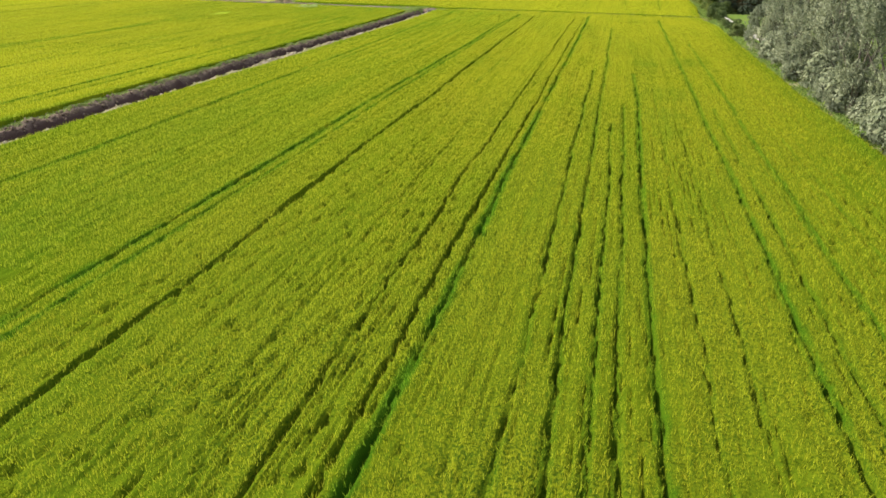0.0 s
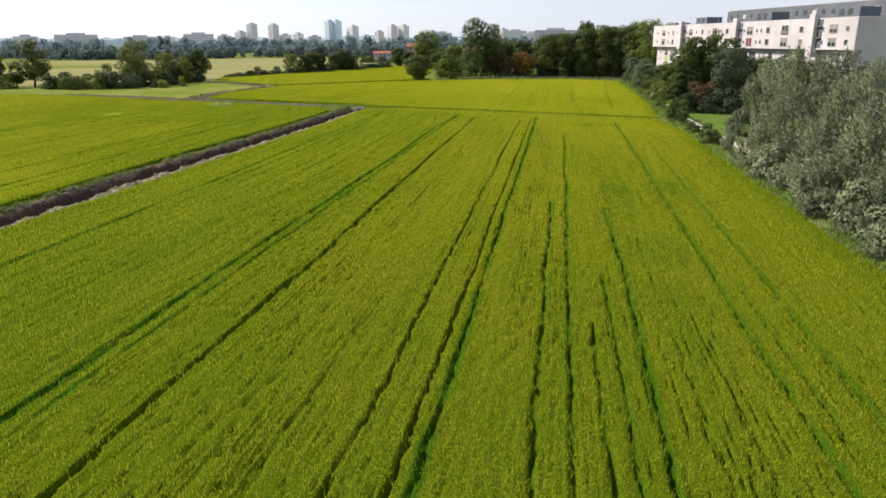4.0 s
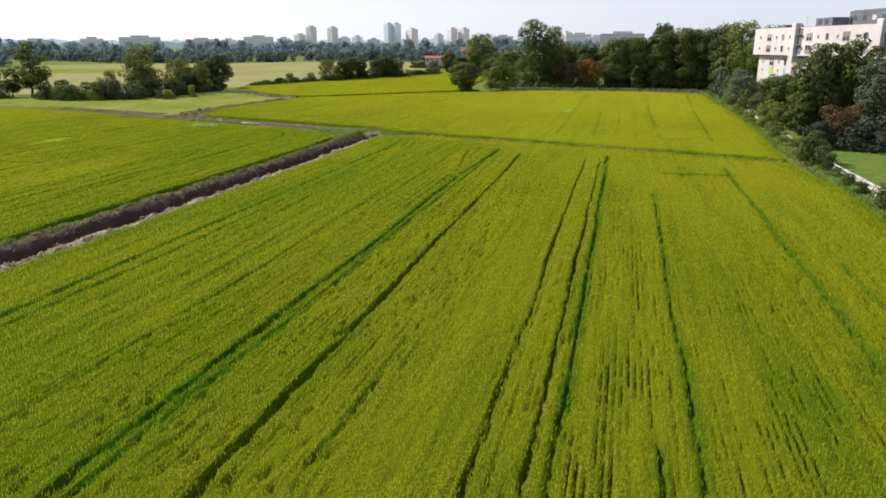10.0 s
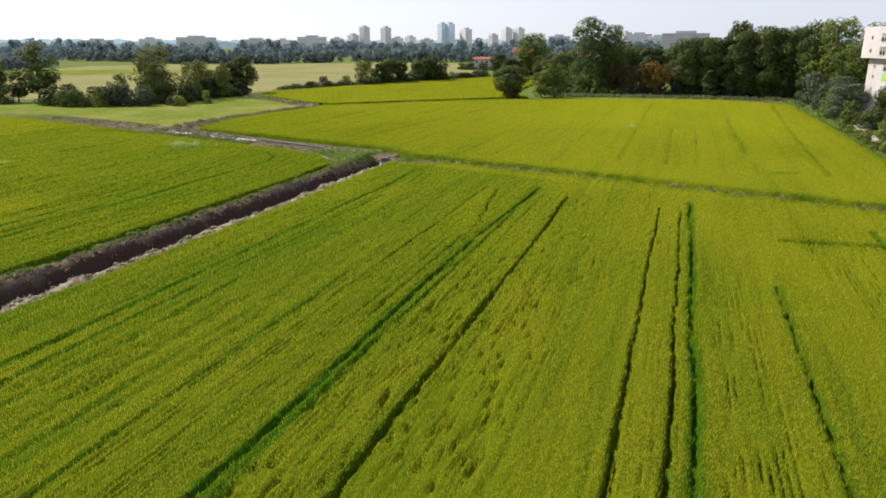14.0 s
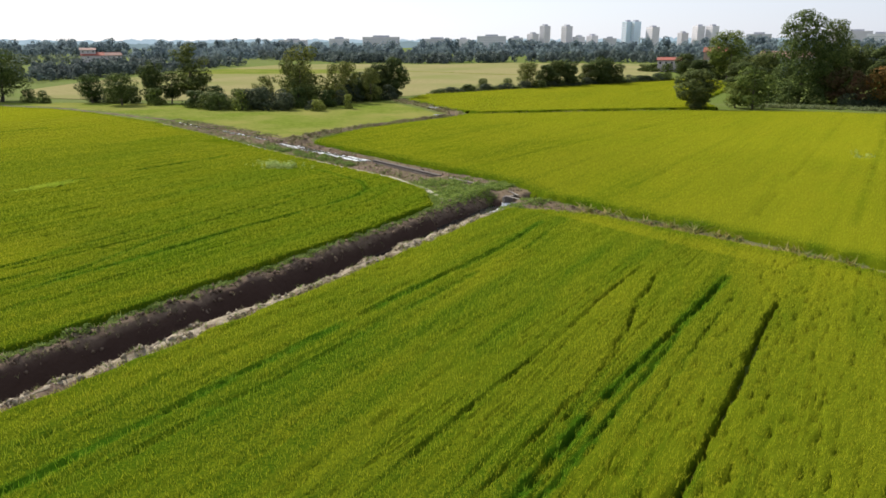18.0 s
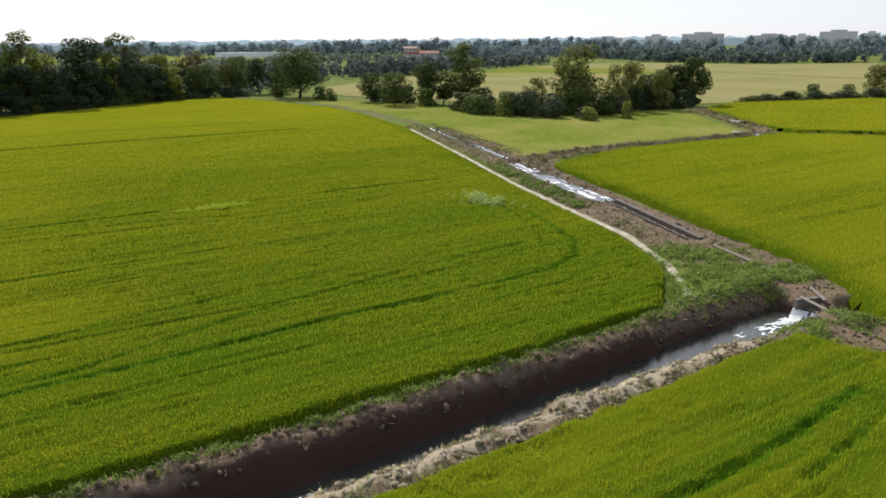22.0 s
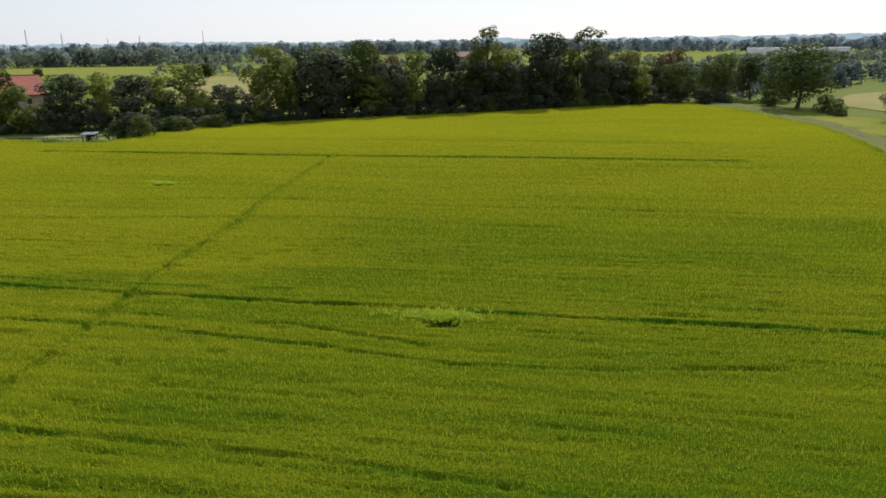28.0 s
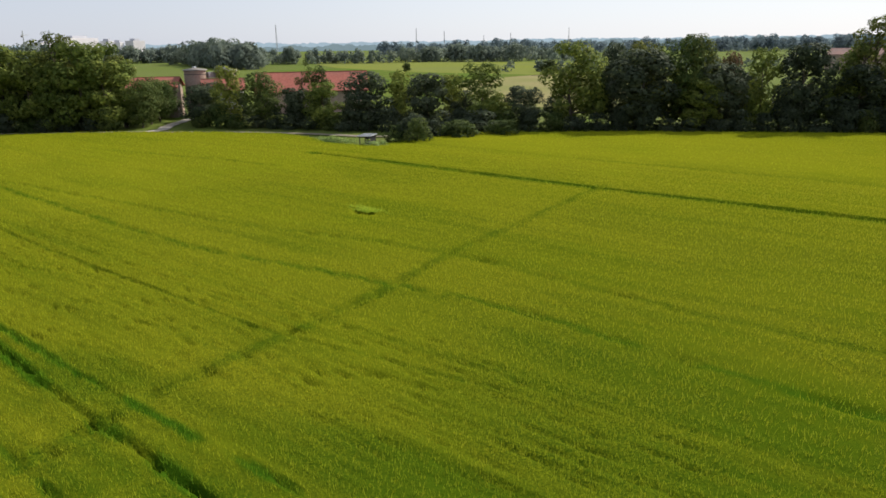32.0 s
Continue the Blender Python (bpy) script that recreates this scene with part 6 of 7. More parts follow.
# ---- far woods, one belt each ----
def far_wood(name, line, depth, h, step, leaf, label, seed, mat=None):
    rng = np.random.default_rng(seed)
    pieces, faces = [], []
    for x, y, nx, ny in along(line, step):
        hh = h * rng.uniform(0.5, 1.0) * (0.85 + 0.4 * float(vnoise(np.array([x / 30]), np.array([y / 30]), seed)[0]))
        r = hh * rng.uniform(0.42, 0.75)
        back, slip = rng.uniform(0, depth), rng.uniform(-1.5, 1.5) * step
        px, py = x + nx * back + ny * slip, y + ny * back - nx * slip
        n, m = int(1.15 * (hh / leaf) ** 2), 8
        k = rng.normal(0, 1, (m, 3))
        k[:, 2] = 0.3
        k /= np.linalg.norm(k, axis=1)[:, None]
        rise = (np.arange(m) + rng.uniform(0, 1, m)) / m
        size = rng.uniform(0.38, 0.6, m) * (1.1 - 0.4 * rise)
        mid = np.array([px, py, 0.0]) + k * np.array([r, r, 0]) * (1.15 - 0.65 * rise[:, None]) * rng.uniform(0.3, 0.75, (m, 1))
        mid[:, 2] = hh * (0.16 + 0.66 * rise)
        pick = rng.integers(0, m, n)
        d = rng.normal(0, 1, (n, 3))
        d /= np.linalg.norm(d, axis=1)[:, None]
        c = mid[pick] + d * size[pick][:, None] * np.array([r, r, hh * 0.46]) * rng.uniform(0.8, 1.0, (n, 1))
        c[:, 2] = np.clip(c[:, 2], 0.2, None)
        pieces.append(leaf_quads(rng, c, d + np.array([0, 0, 0.2]), leaf * 1.25, jitter=0.3))
        faces.append(0.8 * d + 0.45 * k[pick] + np.array([0, 0, 0.35]) + rng.normal(0, 0.22, (n, 3)))
    v, f = joined(pieces)
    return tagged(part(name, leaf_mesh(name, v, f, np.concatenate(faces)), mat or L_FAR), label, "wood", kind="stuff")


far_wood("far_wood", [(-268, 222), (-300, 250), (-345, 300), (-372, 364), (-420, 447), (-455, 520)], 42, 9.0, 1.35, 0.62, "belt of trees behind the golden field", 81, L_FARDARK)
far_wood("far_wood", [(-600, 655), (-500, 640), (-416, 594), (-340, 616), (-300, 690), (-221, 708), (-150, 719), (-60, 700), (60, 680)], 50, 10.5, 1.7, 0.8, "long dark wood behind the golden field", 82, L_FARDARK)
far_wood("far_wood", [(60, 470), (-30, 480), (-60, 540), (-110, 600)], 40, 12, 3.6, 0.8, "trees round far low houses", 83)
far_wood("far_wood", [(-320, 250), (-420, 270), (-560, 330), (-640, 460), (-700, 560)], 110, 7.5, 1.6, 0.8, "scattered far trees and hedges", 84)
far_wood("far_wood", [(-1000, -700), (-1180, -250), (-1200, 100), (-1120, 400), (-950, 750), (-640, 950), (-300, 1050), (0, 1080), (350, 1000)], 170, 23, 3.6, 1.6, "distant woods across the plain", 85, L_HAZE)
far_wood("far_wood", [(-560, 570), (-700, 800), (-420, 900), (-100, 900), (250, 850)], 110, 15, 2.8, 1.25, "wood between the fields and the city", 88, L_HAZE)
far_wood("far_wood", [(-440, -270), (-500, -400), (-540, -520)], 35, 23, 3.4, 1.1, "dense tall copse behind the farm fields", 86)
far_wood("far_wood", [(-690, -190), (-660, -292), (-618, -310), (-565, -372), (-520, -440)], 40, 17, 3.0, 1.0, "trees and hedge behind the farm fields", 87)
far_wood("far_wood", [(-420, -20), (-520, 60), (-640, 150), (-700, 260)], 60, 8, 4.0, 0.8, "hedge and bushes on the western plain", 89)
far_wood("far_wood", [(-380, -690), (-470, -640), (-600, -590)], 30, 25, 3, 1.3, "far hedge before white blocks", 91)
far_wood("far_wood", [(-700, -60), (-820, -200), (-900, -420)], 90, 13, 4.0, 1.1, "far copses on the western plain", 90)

# ---- distance: hazy woods on the horizon ----
def horizon_wood(name, radius, lo, hi, step, color, seed):
    """A far ring of tree tops, too distant to shift; its glow carries daylight and haze."""
    n = int(2 * math.pi * radius / step)
    a = np.linspace(0, 2 * math.pi, n + 1)
    s = np.arange(n + 1) * step
    top = lo + (hi - lo) * (0.22 * vnoise(s / 420, s * 0, seed) + 0.2 * vnoise(s / 80, s * 0, seed + 1) + 0.3 * np.abs(np.sin(s / 26 + 3 * vnoise(s / 60, s * 0, seed + 2))) ** 0.6 * vnoise(s / 40, s * 0, seed + 4) * 1.5 + 0.2 * vnoise(s / 9, s * 0, seed + 3))
    top[-1] = top[0]
    r = radius * (1 + 0.04 * np.sin(3 * a))
    x, y = r * np.cos(a), r * np.sin(a) + 120
    v = np.concatenate([np.column_stack([x, y, x * 0 - 2]), np.column_stack([x, y, top])])
    i = np.arange(n)
    f = np.stack([i, n + 1 + i, n + 2 + i, i + 1], axis=1)
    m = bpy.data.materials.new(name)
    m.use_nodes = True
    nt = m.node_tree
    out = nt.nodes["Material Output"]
    # emission paints the ring's daylight and haze; it is no light source
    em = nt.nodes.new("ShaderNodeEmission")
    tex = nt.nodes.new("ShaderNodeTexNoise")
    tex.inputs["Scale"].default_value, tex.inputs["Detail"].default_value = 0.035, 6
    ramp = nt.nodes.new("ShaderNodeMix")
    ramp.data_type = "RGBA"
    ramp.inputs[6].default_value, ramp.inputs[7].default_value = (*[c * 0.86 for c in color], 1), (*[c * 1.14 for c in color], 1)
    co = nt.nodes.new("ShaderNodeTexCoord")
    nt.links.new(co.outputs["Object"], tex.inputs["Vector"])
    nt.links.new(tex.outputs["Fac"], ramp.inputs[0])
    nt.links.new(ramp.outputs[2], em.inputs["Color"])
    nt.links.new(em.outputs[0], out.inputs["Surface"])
    return tagged(part(name, mesh_of(name, v, f), m), "self-lit blue-grey backdrop of hazy woods on the horizon", "backdrop", kind="structure")


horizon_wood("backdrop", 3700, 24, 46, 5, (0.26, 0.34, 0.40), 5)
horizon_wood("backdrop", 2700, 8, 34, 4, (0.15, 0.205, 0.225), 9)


# ---- city on the horizon ----
def tower(az, dist, w, h, deep=16.0, mat=None, bands=True, turn=0.0, label="pale tower block in the distant city", base=0.0, eye=(-7, 87)):
    """A far block with its storeys; az in degrees anticlockwise from +y, as seen from the north of the rice."""
    a = radians(az)
    x, y = eye[0] - math.sin(a) * dist, eye[1] + math.cos(a) * dist
    ob = thing("tower_block", (x, y, base), az + turn, label, "building", "distant city")
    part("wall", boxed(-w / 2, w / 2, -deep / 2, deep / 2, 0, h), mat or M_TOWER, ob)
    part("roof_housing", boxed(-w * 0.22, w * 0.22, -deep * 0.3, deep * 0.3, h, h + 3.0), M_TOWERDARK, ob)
    if bands:
        me = bpy.data.meshes.get("window_band %g" % w)
        if me is None:
            bm = boxed(-w / 2 + 0.8, w / 2 - 0.8, -deep / 2 - 0.06, -deep / 2, 0.8, 2.2)
            me = bpy.data.meshes.new("window_band %g" % w)
            bm.to_mesh(me)
            bm.free()
            me.materials.append(M_TOWERDARK)
        for z in range(int((h - 1) / 3.2)):
            part("window_band", me, None, ob, at=pose(0, 0, 3.2 * z + 0.4))
    return ob


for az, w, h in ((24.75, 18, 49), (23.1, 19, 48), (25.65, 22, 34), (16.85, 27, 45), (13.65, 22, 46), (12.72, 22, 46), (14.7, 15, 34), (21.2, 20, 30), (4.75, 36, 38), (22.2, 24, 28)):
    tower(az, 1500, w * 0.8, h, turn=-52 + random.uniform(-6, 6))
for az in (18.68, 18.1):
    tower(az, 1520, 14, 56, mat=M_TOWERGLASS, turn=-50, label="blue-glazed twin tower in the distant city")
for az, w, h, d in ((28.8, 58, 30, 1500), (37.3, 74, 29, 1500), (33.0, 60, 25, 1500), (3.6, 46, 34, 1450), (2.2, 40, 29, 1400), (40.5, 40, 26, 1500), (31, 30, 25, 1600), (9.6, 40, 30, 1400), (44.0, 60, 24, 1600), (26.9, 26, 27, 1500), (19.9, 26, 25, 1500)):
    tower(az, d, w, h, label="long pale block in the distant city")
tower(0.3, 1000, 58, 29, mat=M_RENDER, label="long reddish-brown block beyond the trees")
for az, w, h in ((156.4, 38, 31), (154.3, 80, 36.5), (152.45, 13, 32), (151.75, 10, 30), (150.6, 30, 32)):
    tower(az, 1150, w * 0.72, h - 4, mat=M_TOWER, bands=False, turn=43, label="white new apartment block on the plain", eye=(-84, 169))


def crane(az, dist, h, reach, turn):
    """A tower crane at a far building site."""
    a = radians(az)
    ob = thing("tower_crane", (-84 - math.sin(a) * dist, 169 + math.cos(a) * dist, 0), az + turn, "thin pale tower crane over a far building site", "crane", "far cranes")
    part("mast", boxed(-0.5, 0.5, -0.5, 0.5, 0, h), M_METAL, ob)
    part("jib", boxed(-reach * 0.3, reach, -0.3, 0.3, h - 0.8, h), M_METAL, ob)
    part("counterweight", boxed(-reach * 0.3, -reach * 0.2, -1, 1, h - 3.6, h - 1.2), M_CONCRETE, ob)
    part("peak", boxed(-0.5, 0.5, -0.5, 0.5, h, h + 5), M_METAL, ob)


crane(157.6, 1180, 38, 14, 60)
crane(156.0, 1220, 40, 14, -70)


def mast(az, dist, h):
    a = radians(az)
    ob = thing("pylon", (-84 - math.sin(a) * dist, 169 + math.cos(a) * dist, 0), 0, "thin grey lattice mast on the far plain", "mast", "far masts")
    for sx in (-1, 1):
        part("leg", mesh_of("leg", *tube([(sx * 1.4, 0, 0), (sx * 0.3, 0, h)], [0.3, 0.2], 5)), M_METAL, ob)
    for k in range(4):
        part("brace", mesh_of("brace", *tube([(-1.2 + 0.25 * k, 0, h * k / 4), (1.0 - 0.22 * k, 0, h * (k + 1) / 4)], [0.15, 0.15], 4)), M_METAL, ob)


for az, d, h in ((140.5, 900, 42), (129.7, 1000, 38), (127.5, 1000, 34), (117.8, 1100, 38), (122.3, 1100, 32), (124.4, 1200, 30)):
    mast(az, d, h)


# ---- low houses beyond the hedges ----
def house(x, y, w, d, h, turn, wall, label, rise=2.2, name="house", windows=3, tiles=None):
    """A house with a tiled saddle roof; turn in degrees."""
    ob = thing(name, (x, y, 0), turn, label, "building")
    part("wall", boxed(-w / 2, w / 2, -d / 2, d / 2, 0, h), wall, ob)
    bm = bmesh.new()
    o, t = 0.6, 0.22
    pts = [(-d / 2 - o, h - o * 0.4), (0, h + rise), (d / 2 + o, h - o * 0.4), (d / 2 + o, h - o * 0.4 + t), (0, h + rise + t), (-d / 2 - o, h - o * 0.4 + t)]
    ends = [[bm.verts.new((sx * (w / 2 + o), py, pz)) for py, pz in pts] for sx in (-1, 1)]
    for k in range(6):
        bm.faces.new((ends[0][k], ends[0][(k + 1) % 6], ends[1][(k + 1) % 6], ends[1][k]))
    for e in ends:
        bm.faces.new((e[0], e[1], e[4], e[5]))
        bm.faces.new((e[1], e[2], e[3], e[4]))
    bmesh.ops.recalc_face_normals(bm, faces=bm.faces[:])
    tiles = tiles or (M_TILE if name == "farm_building" else M_OLDTILE)
    roof = part("roof", bm, tiles, ob, "red clay tiled saddle roof")
    for sx in (-1, 1):
        gable = bmesh.new()
        rims = [[gable.verts.new(p) for p in ((sx * xx, -d / 2, h), (sx * xx, d / 2, h), (sx * xx, 0, h + rise))] for xx in (w / 2 - 0.02, w / 2 - 0.25)]
        for k in range(3):
            gable.faces.new((rims[0][k], rims[0][(k + 1) % 3], rims[1][(k + 1) % 3], rims[1][k]))
        for r in rims:
            gable.faces.new(r)
        bmesh.ops.recalc_face_normals(gable, faces=gable.faces[:])
        part("gable", gable, wall, ob)
    part("ridge", boxed(-w / 2 - o, w / 2 + o, -0.14, 0.14, h + rise + t - 0.05, h + rise + t + 0.08), tiles, ob)
    for k in range(windows):
        xx = -w / 2 + w * (k + 0.5) / windows
        for side in (-1, 1):
            win = part("window", boxed(xx - 0.5, xx + 0.5, side * d / 2 - 0.03, side * d / 2 + 0.03, h - 2.3, h - 1.0), M_WINDOW, ob)
            part("sill", boxed(xx - 0.6, xx + 0.6, side * (d / 2 + 0.02) - 0.06, side * (d / 2 + 0.02) + 0.06, h - 2.42, h - 2.3), M_FRAME, win)
    return ob


def silo(x, y, r, h):
    ob = thing("silo", (x, y, 0), 0, "round old brick silo with a flat conical roof", "silo", "farm silos")
    sides = 28
    ring = lambda rr, z: [(rr * math.cos(2 * math.pi * k / sides), rr * math.sin(2 * math.pi * k / sides), z) for k in range(sides)]
    v = np.array(ring(r, 0) + ring(r, h))
    k = np.arange(sides)
    part("wall", mesh_of("wall", v, np.stack([k, (k + 1) % sides, sides + (k + 1) % sides, sides + k], axis=1), smooth=True), M_BRICK, ob)
    v = np.array(ring(r * 1.14, h - 0.1) + ring(r * 1.14, h + 0.12) + ring(0.15, h + 0.55))
    f = np.concatenate([np.stack([a * sides + k, a * sides + (k + 1) % sides, (a + 1) * sides + (k + 1) % sides, (a + 1) * sides + k], axis=1) for a in range(2)])
    part("roof", mesh_of("roof", v, f), M_GREYROOF, ob, "grey low conical roof")
    part("cap", boxed(-0.35, 0.35, -0.35, 0.35, h + 0.45, h + 0.85, bevel=0.05), M_METAL, ob)
    for z in (h * 0.3, h * 0.6, h * 0.9):
        band = np.array(ring(r + 0.03, z) + ring(r + 0.03, z + 0.16))
        part("iron_hoop", mesh_of("iron_hoop", band, np.stack([k, (k + 1) % sides, sides + (k + 1) % sides, sides + k], axis=1)), M_DARK, ob)


silo(-187.0, 13.2, 2.6, 10.9)
silo(-193.6, 16.4, 2.5, 10.6)
house(-178.0, 6.0, 15, 9, 7.2, -43, M_BRICK, "long farm shed with a red tiled roof", 2.0, "farm_building")
house(-189.0, 21.5, 9, 7, 6.4, -38, M_RENDER, "white farm house with a red tiled roof", 2.3, "farm_building", 2)
house(-210, 30.0, 27, 13, 5.4, -43, M_BRICK, "large barn with a red tiled roof", 4.2, "farm_building", 4)
part("connecting_bridge", boxed(-191.5, -189.5, 14.0, 15.2, 8.9, 10.3), M_METAL, thing("silo_bridge", (0, 0, 0), 0, "grey metal bridge between two silos", "bridge"))
house(-133, 548, 13, 8, 6.6, 12, M_RENDER, "white house with a red roof beyond the field", 1.3, windows=4, tiles=M_TILE)
house(-113, 574, 13, 9, 11.0, 8, M_BRICK, "tall red-roofed house beyond the field", 2.4, tiles=M_TILE)
house(-70, 545, 26, 12, 8.5, -5, M_RENDER, "red-roofed house among trees", 3.0)
house(-50, 520, 22, 11, 7.0, 8, M_RENDER, "red-roofed house among garden trees", 2.6)
house(-655, 516, 34, 12, 6.5, 60, M_RENDER, "far pink farmhouse with red roof", 2.6, tiles=M_TILE)
house(-663, 508, 13, 12, 11.5, 60, M_RENDER, "far tall pink farmhouse with red roof", 1.6)
house(-648, 524, 14, 10, 6.5, 60, M_RENDER, "far low farmhouse with red roof", 2.4)
house(-520, 110, 28, 12, 8.0, 70, M_BRICK, "far farmhouse with a red roof behind the wood", 3.0)
for x, y, w in ((-985, 470, 84), (-1010, 425, 40)):
    shed = thing("greenhouse", (x, y, 0), 71, "long low white greenhouse on the plain", "greenhouse", "far greenhouses")
    part("wall", boxed(-w / 2, w / 2, -6, 6, 0, 5.6), M_WHITE, shed)
    part("roof", boxed(-w / 2 - 0.4, w / 2 + 0.4, -6.4, 6.4, 5.6, 6.4, bevel=0.3), M_WHITE, shed)


# ---- shelter at the wood's edge ----
def shelter():
    ob = thing("field_shelter", (-169.6, 87.6, 0.0), 25, "small makeshift shelter with a pale sheet roof among weeds", "shelter")
    for sx in (-1.4, 1.4):
        for sy in (-0.9, 0.9):
            part("post", boxed(sx - 0.07, sx + 0.07, sy - 0.07, sy + 0.07, -0.1, 1.6), M_BARK, ob)
    part("roof_sheet", boxed(-1.8, 1.8, -1.2, 1.2, 1.6, 1.68, bevel=0.02), M_METAL, ob, "pale corrugated sheet")
    for k in range(12):
        part("corrugation", boxed(-1.78 + 0.3 * k, -1.66 + 0.3 * k, -1.2, 1.2, 1.68, 1.71), M_METAL, ob)
    part("side_panel", boxed(-1.45, 1.3, 0.85, 0.9, 0.1, 1.55), M_DARK, ob)
    part("side_panel", boxed(-1.45, -1.4, -0.8, 0.85, 0.1, 1.55), M_DARK, ob)
    barrel = thing("barrel", (-167.6, 89.6, 0), 0, "dark plastic barrel beside the shelter", "barrel")
    k = np.arange(16)
    v = np.concatenate([np.column_stack([r * np.cos(k * math.pi / 8), r * np.sin(k * math.pi / 8), k * 0 + z]) for r, z in ((0.28, 0), (0.33, 0.25), (0.33, 0.65), (0.28, 0.9), (0.02, 0.9))])
    part("drum", mesh_of("drum", v, np.concatenate([np.stack([a * 16 + k, a * 16 + (k + 1) % 16, (a + 1) * 16 + (k + 1) % 16, (a + 1) * 16 + k], axis=1) for a in range(4)])), M_DARK, barrel)
    for k, (x, y) in enumerate(((-168.2, 91.2), (-167.4, 92.0), (-168.8, 92.6))):
        crate = thing("wooden_crate", (x, y, 0.0), 20 * k, "old brown wooden crate beside the shelter", "crate", "crates by the shelter")
        for s in range(4):
            part("slat", boxed(-0.4, 0.4, -0.3 + 0.16 * s, -0.18 + 0.16 * s, 0.55, 0.58), M_BARK, crate)
        for sy in (-0.32, 0.32):
            part("side", boxed(-0.4, 0.4, sy - 0.015, sy + 0.015, 0.0, 0.55), M_BARK, crate)


shelter()

# ---- path and rail along the park ----
PARK_PATH = [(25.6, 118), (24.4, 131), (23.6, 146), (23.2, 160), (23.0, 172), (23.4, 190), (23.2, 212), (24.6, 240), (27, 270), (30, 300)]
ribbon("field_margin", [(-390, 472), (-310, 477), (-250, 470), (-191, 460), (-150, 462), (-124, 455)], 5.0, 0.2, M_MEADOW, "grassy margin across the ripe grain", "field", rough=0.5)
ribbon("park_path", PARK_PATH, 1.7, 0.16, M_PATH, "pale gravel footpath beside the rice field", "path", rough=0.12)
ribbon("wood_track", [(-120, -22), (-141, 14.4), (-148, 22.7), (-158.3, 35.8), (-162.8, 44.7), (-168.2, 53.7), (-172.4, 62.2), (-174.8, 70.7), (-177, 80), (-184, 91)], 2.0, 0.16, M_DIRT, "pale dirt track before the wood", "path", rough=0.2)
ribbon("farm_drive", [(-159, 37), (-163, 36.4), (-166.5, 32), (-172, 27), (-180, 21)], 2.6, 0.17, M_PATH, "pale drive leading to the farm", "path", rough=0.2)
ribbon("far_lane", [(-140, 215.6), (-150, 218), (-195, 221.5), (-236, 216.6), (-262, 206)], 0.9, None, M_SOIL, "narrow dirt lane leading past the wood", "path", rough=0.7, rise=0.08)


def rail_fence():
    """A low timber rail: leaning posts and two rails to a bay, each bay on its own."""
    path = [(22.6, 134.5), (22.3, 146), (21.95, 160), (21.8, 167.5)]
    pts = along(path, 2.0)
    fence = thing("rail_fence", (0, 0, 0), 0, "bleached timber rail fence along the path", "fence")
    rng = random.Random(8)
    for (ax, ay, _, _), (bx, by, _, _) in zip(pts[:-1], pts[1:]):
        if 150.5 < ay < 153.0:
            continue
        part("post", mesh_of("post", *tube([(ax, ay, -0.2), (ax + rng.uniform(-0.06, 0.06), ay, 1.15)], [0.08, 0.07], 7)), M_WOODPALE, fence)
        part("brace", mesh_of("brace", *tube([(ax - 0.75, ay, -0.15), (ax, ay, 0.85)], [0.05, 0.045], 6)), M_WOODPALE, fence)
        for z in (0.55, 1.05):
            sag = rng.uniform(-0.05, 0.05)
            part("rail", mesh_of("rail", *tube([(ax, ay, z), ((ax + bx) / 2, (ay + by) / 2, z + sag), (bx, by, z)], [0.065, 0.07, 0.065], 7)), M_WOODPALE, fence)


rail_fence()


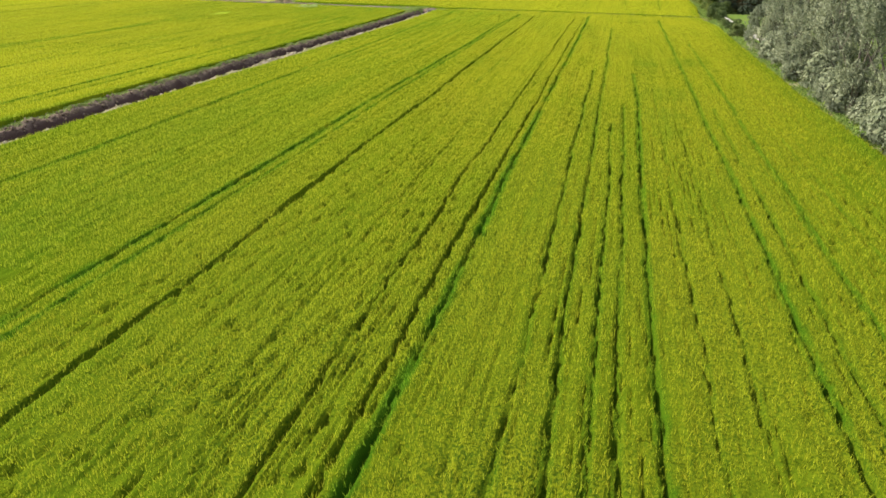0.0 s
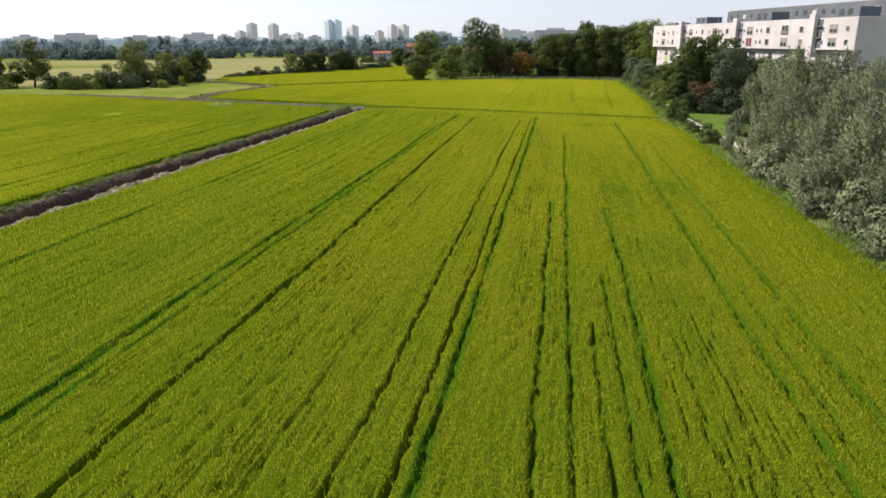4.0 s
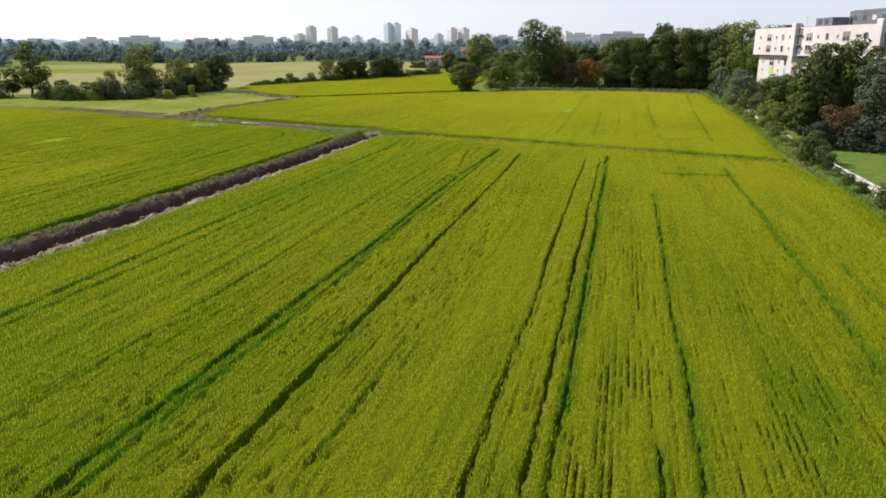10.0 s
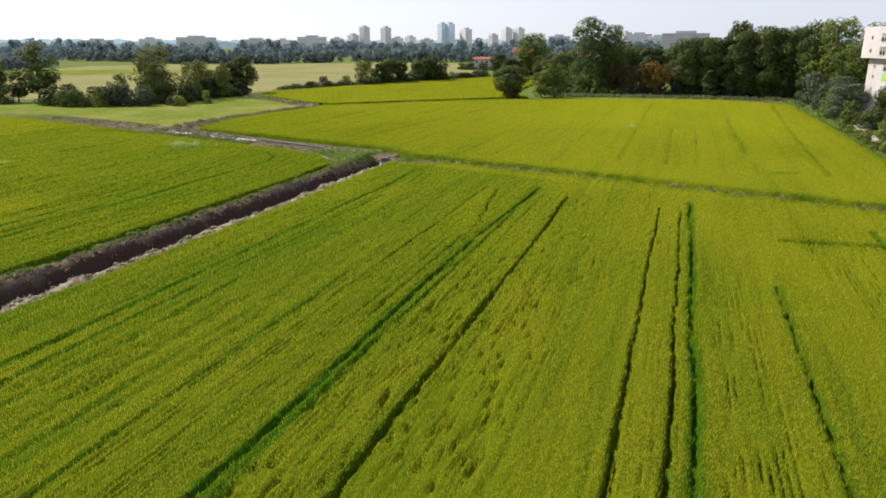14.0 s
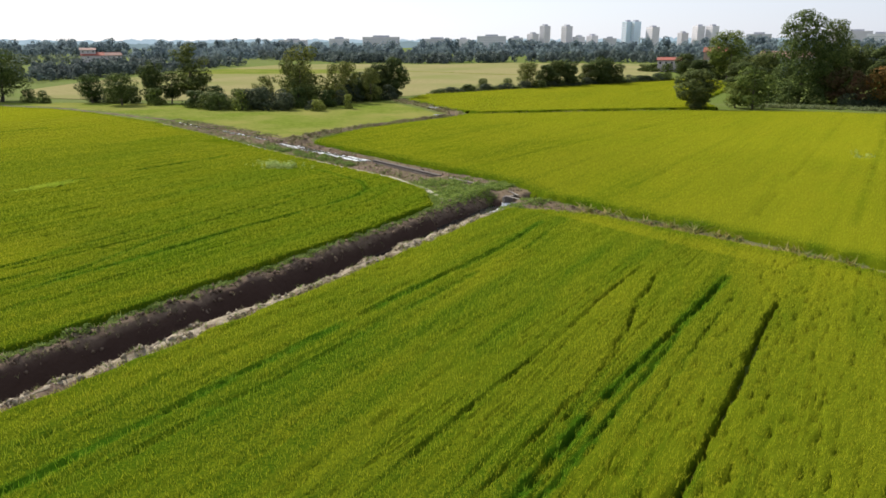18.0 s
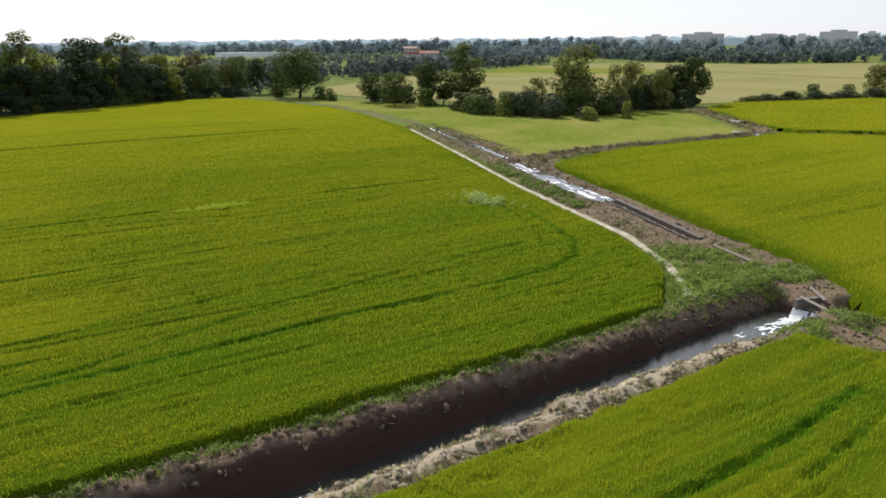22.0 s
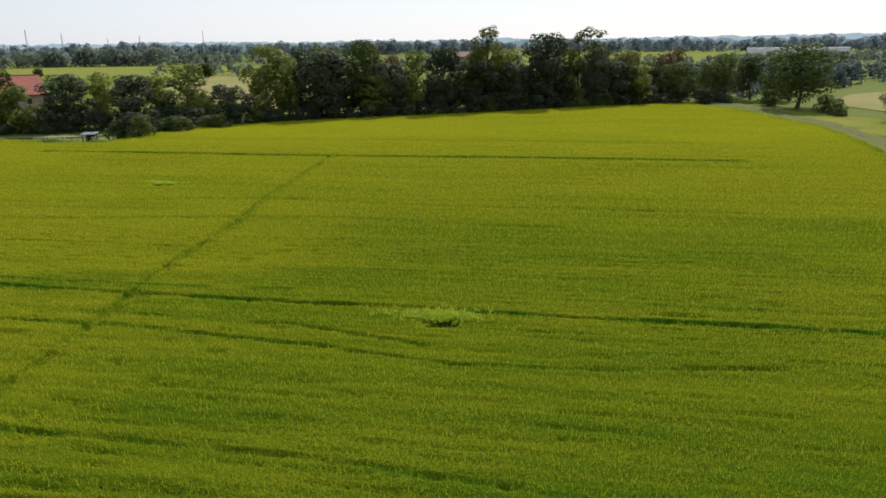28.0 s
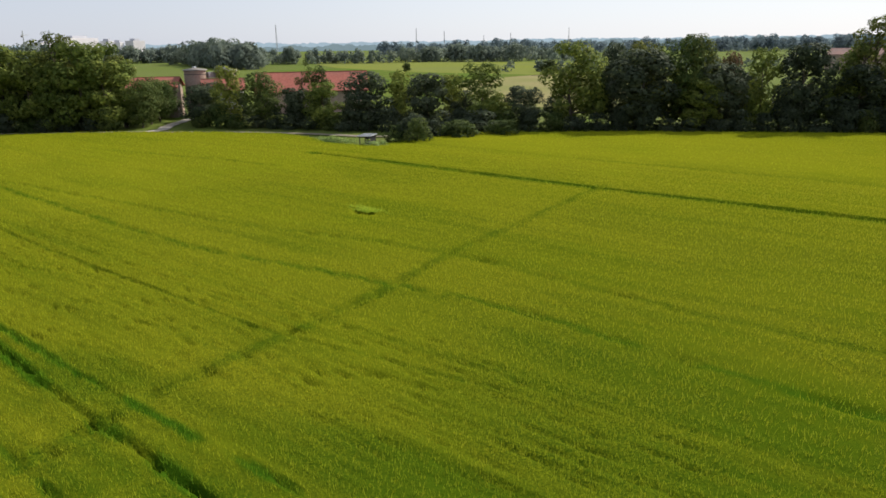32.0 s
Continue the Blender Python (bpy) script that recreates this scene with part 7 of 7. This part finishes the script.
# ---- weir, flume and beams ----
def weir():
    ob = thing("weir", (-47.6, 187.3, 0), -22, "small concrete weir with water falling into the ditch", "weir")
    part("sill", boxed(-1.2, 1.2, -0.25, 0.25, -1.6, -0.52, bevel=0.04), M_CONCRETE, ob)
    for sx in (-1.35, 1.35):
        part("wing_wall", boxed(sx - 0.17, sx + 0.17, -0.9, 0.9, -1.6, 0.12, bevel=0.04), M_CONCRETE, ob)
    part("plank", boxed(-1.6, 1.6, -0.55, -0.25, 0.12, 0.19, bevel=0.02), M_CONCRETE, ob, "grey walking slab")
    rng = np.random.default_rng(4)
    fall = thing("falling_water", (-48.0, 186.3, 0), 0, "white water foaming below the weir", "water")
    xs, ys = np.meshgrid(np.linspace(-1.3, 1.35, 60), np.linspace(-5.4, 0.75, 110))
    zz = -1.05 + 0.5 * smooth(0.35, 0.75, ys) + 0.06 * vnoise(xs * 5, ys * 4, 3) * smooth(-5.4, -1, ys)
    v = np.column_stack([xs.ravel(), ys.ravel(), zz.ravel()])
    i, j = np.meshgrid(np.arange(59), np.arange(109))
    a = (j * 60 + i).ravel()
    keep = 0.6 * vnoise(v[:, 0] * 3.4 + 7, v[:, 1] * 2.0, 6) + 0.5 * vnoise(v[:, 0] * 7, v[:, 1] * 4.5, 16) + 0.34 * smooth(-4.4, 0.4, v[:, 1]) > 0.64
    v, f = trimmed(v, np.stack([a, a + 1, a + 61, a + 60], axis=1), keep)
    part("foam", mesh_of("foam", v, f, smooth=True), M_FOAM_GLINT, fall)
    for k in range(26):
        x, y = -46.9 + rng.uniform(-0.9, 1.1), 181.5 + rng.uniform(-2.5, 4.0)
        s = rng.uniform(0.12, 0.3)
        bm = bmesh.new()
        bmesh.ops.create_icosphere(bm, subdivisions=2, radius=s)
        for vert in bm.verts:
            vert.co *= 0.75 + 0.5 * noise.noise(vert.co * 3 + Vector((k * 3, 0, 0)))
            vert.co.z *= 0.7
        st = tagged(part("stone", bm, M_CONCRETE), "grey-brown stone on the ditch's margin", "stone", "ditch stones")
        st.matrix_basis = pose(x, y, float(ground_z(np.array([x]), np.array([y]))[0]) + s * 0.15)


weir()


def flume():
    a, b = Vector((-62.3, 193.4, 0)), Vector((-77.2, 198.6, 0))
    length = (b - a).length
    ob = thing("concrete_flume", a, math.degrees(math.atan2((b - a).y, (b - a).x)), "long concrete irrigation flume with a broad slab edge", "flume")
    n = 6
    for k in range(n):
        x0, x1 = length * k / n + 0.02, length * (k + 1) / n - 0.02
        part("slab", boxed(x0, x1, -1.05, -0.5, -0.35, 0.17, bevel=0.03), M_SLAB, ob)
        part("side_wall", boxed(x0, x1, 0.5, 0.66, -0.6, 0.2, bevel=0.03), M_SLAB, ob)
        part("channel_floor", boxed(x0, x1, -0.5, 0.5, -0.6, -0.5), M_SLAB, ob)
    beam = thing("concrete_beam", (-59.8, 192.6, 0.05), math.degrees(math.atan2(-2.6, 8.3)), "thin pale concrete beam lying beside the lane", "beam")
    part("beam", boxed(0, 8.6, -0.14, 0.14, 0.05, 0.30, bevel=0.03), M_CONCRETE, beam)
    bm2 = thing("wooden_plank", (-49.9, 189.6, 0.2), -38, "grey plank lying over the weir's edge", "plank")
    part("plank", boxed(0, 2.7, -0.13, 0.13, 0.0, 0.07, bevel=0.015), M_CONCRETE, bm2)


flume()

# ---- scale ----
for ob in scene.objects:
    if ob.parent is None and ob.type in {"MESH", "EMPTY"}:
        ob.matrix_basis = Matrix.Scale(K, 4) @ ob.matrix_basis
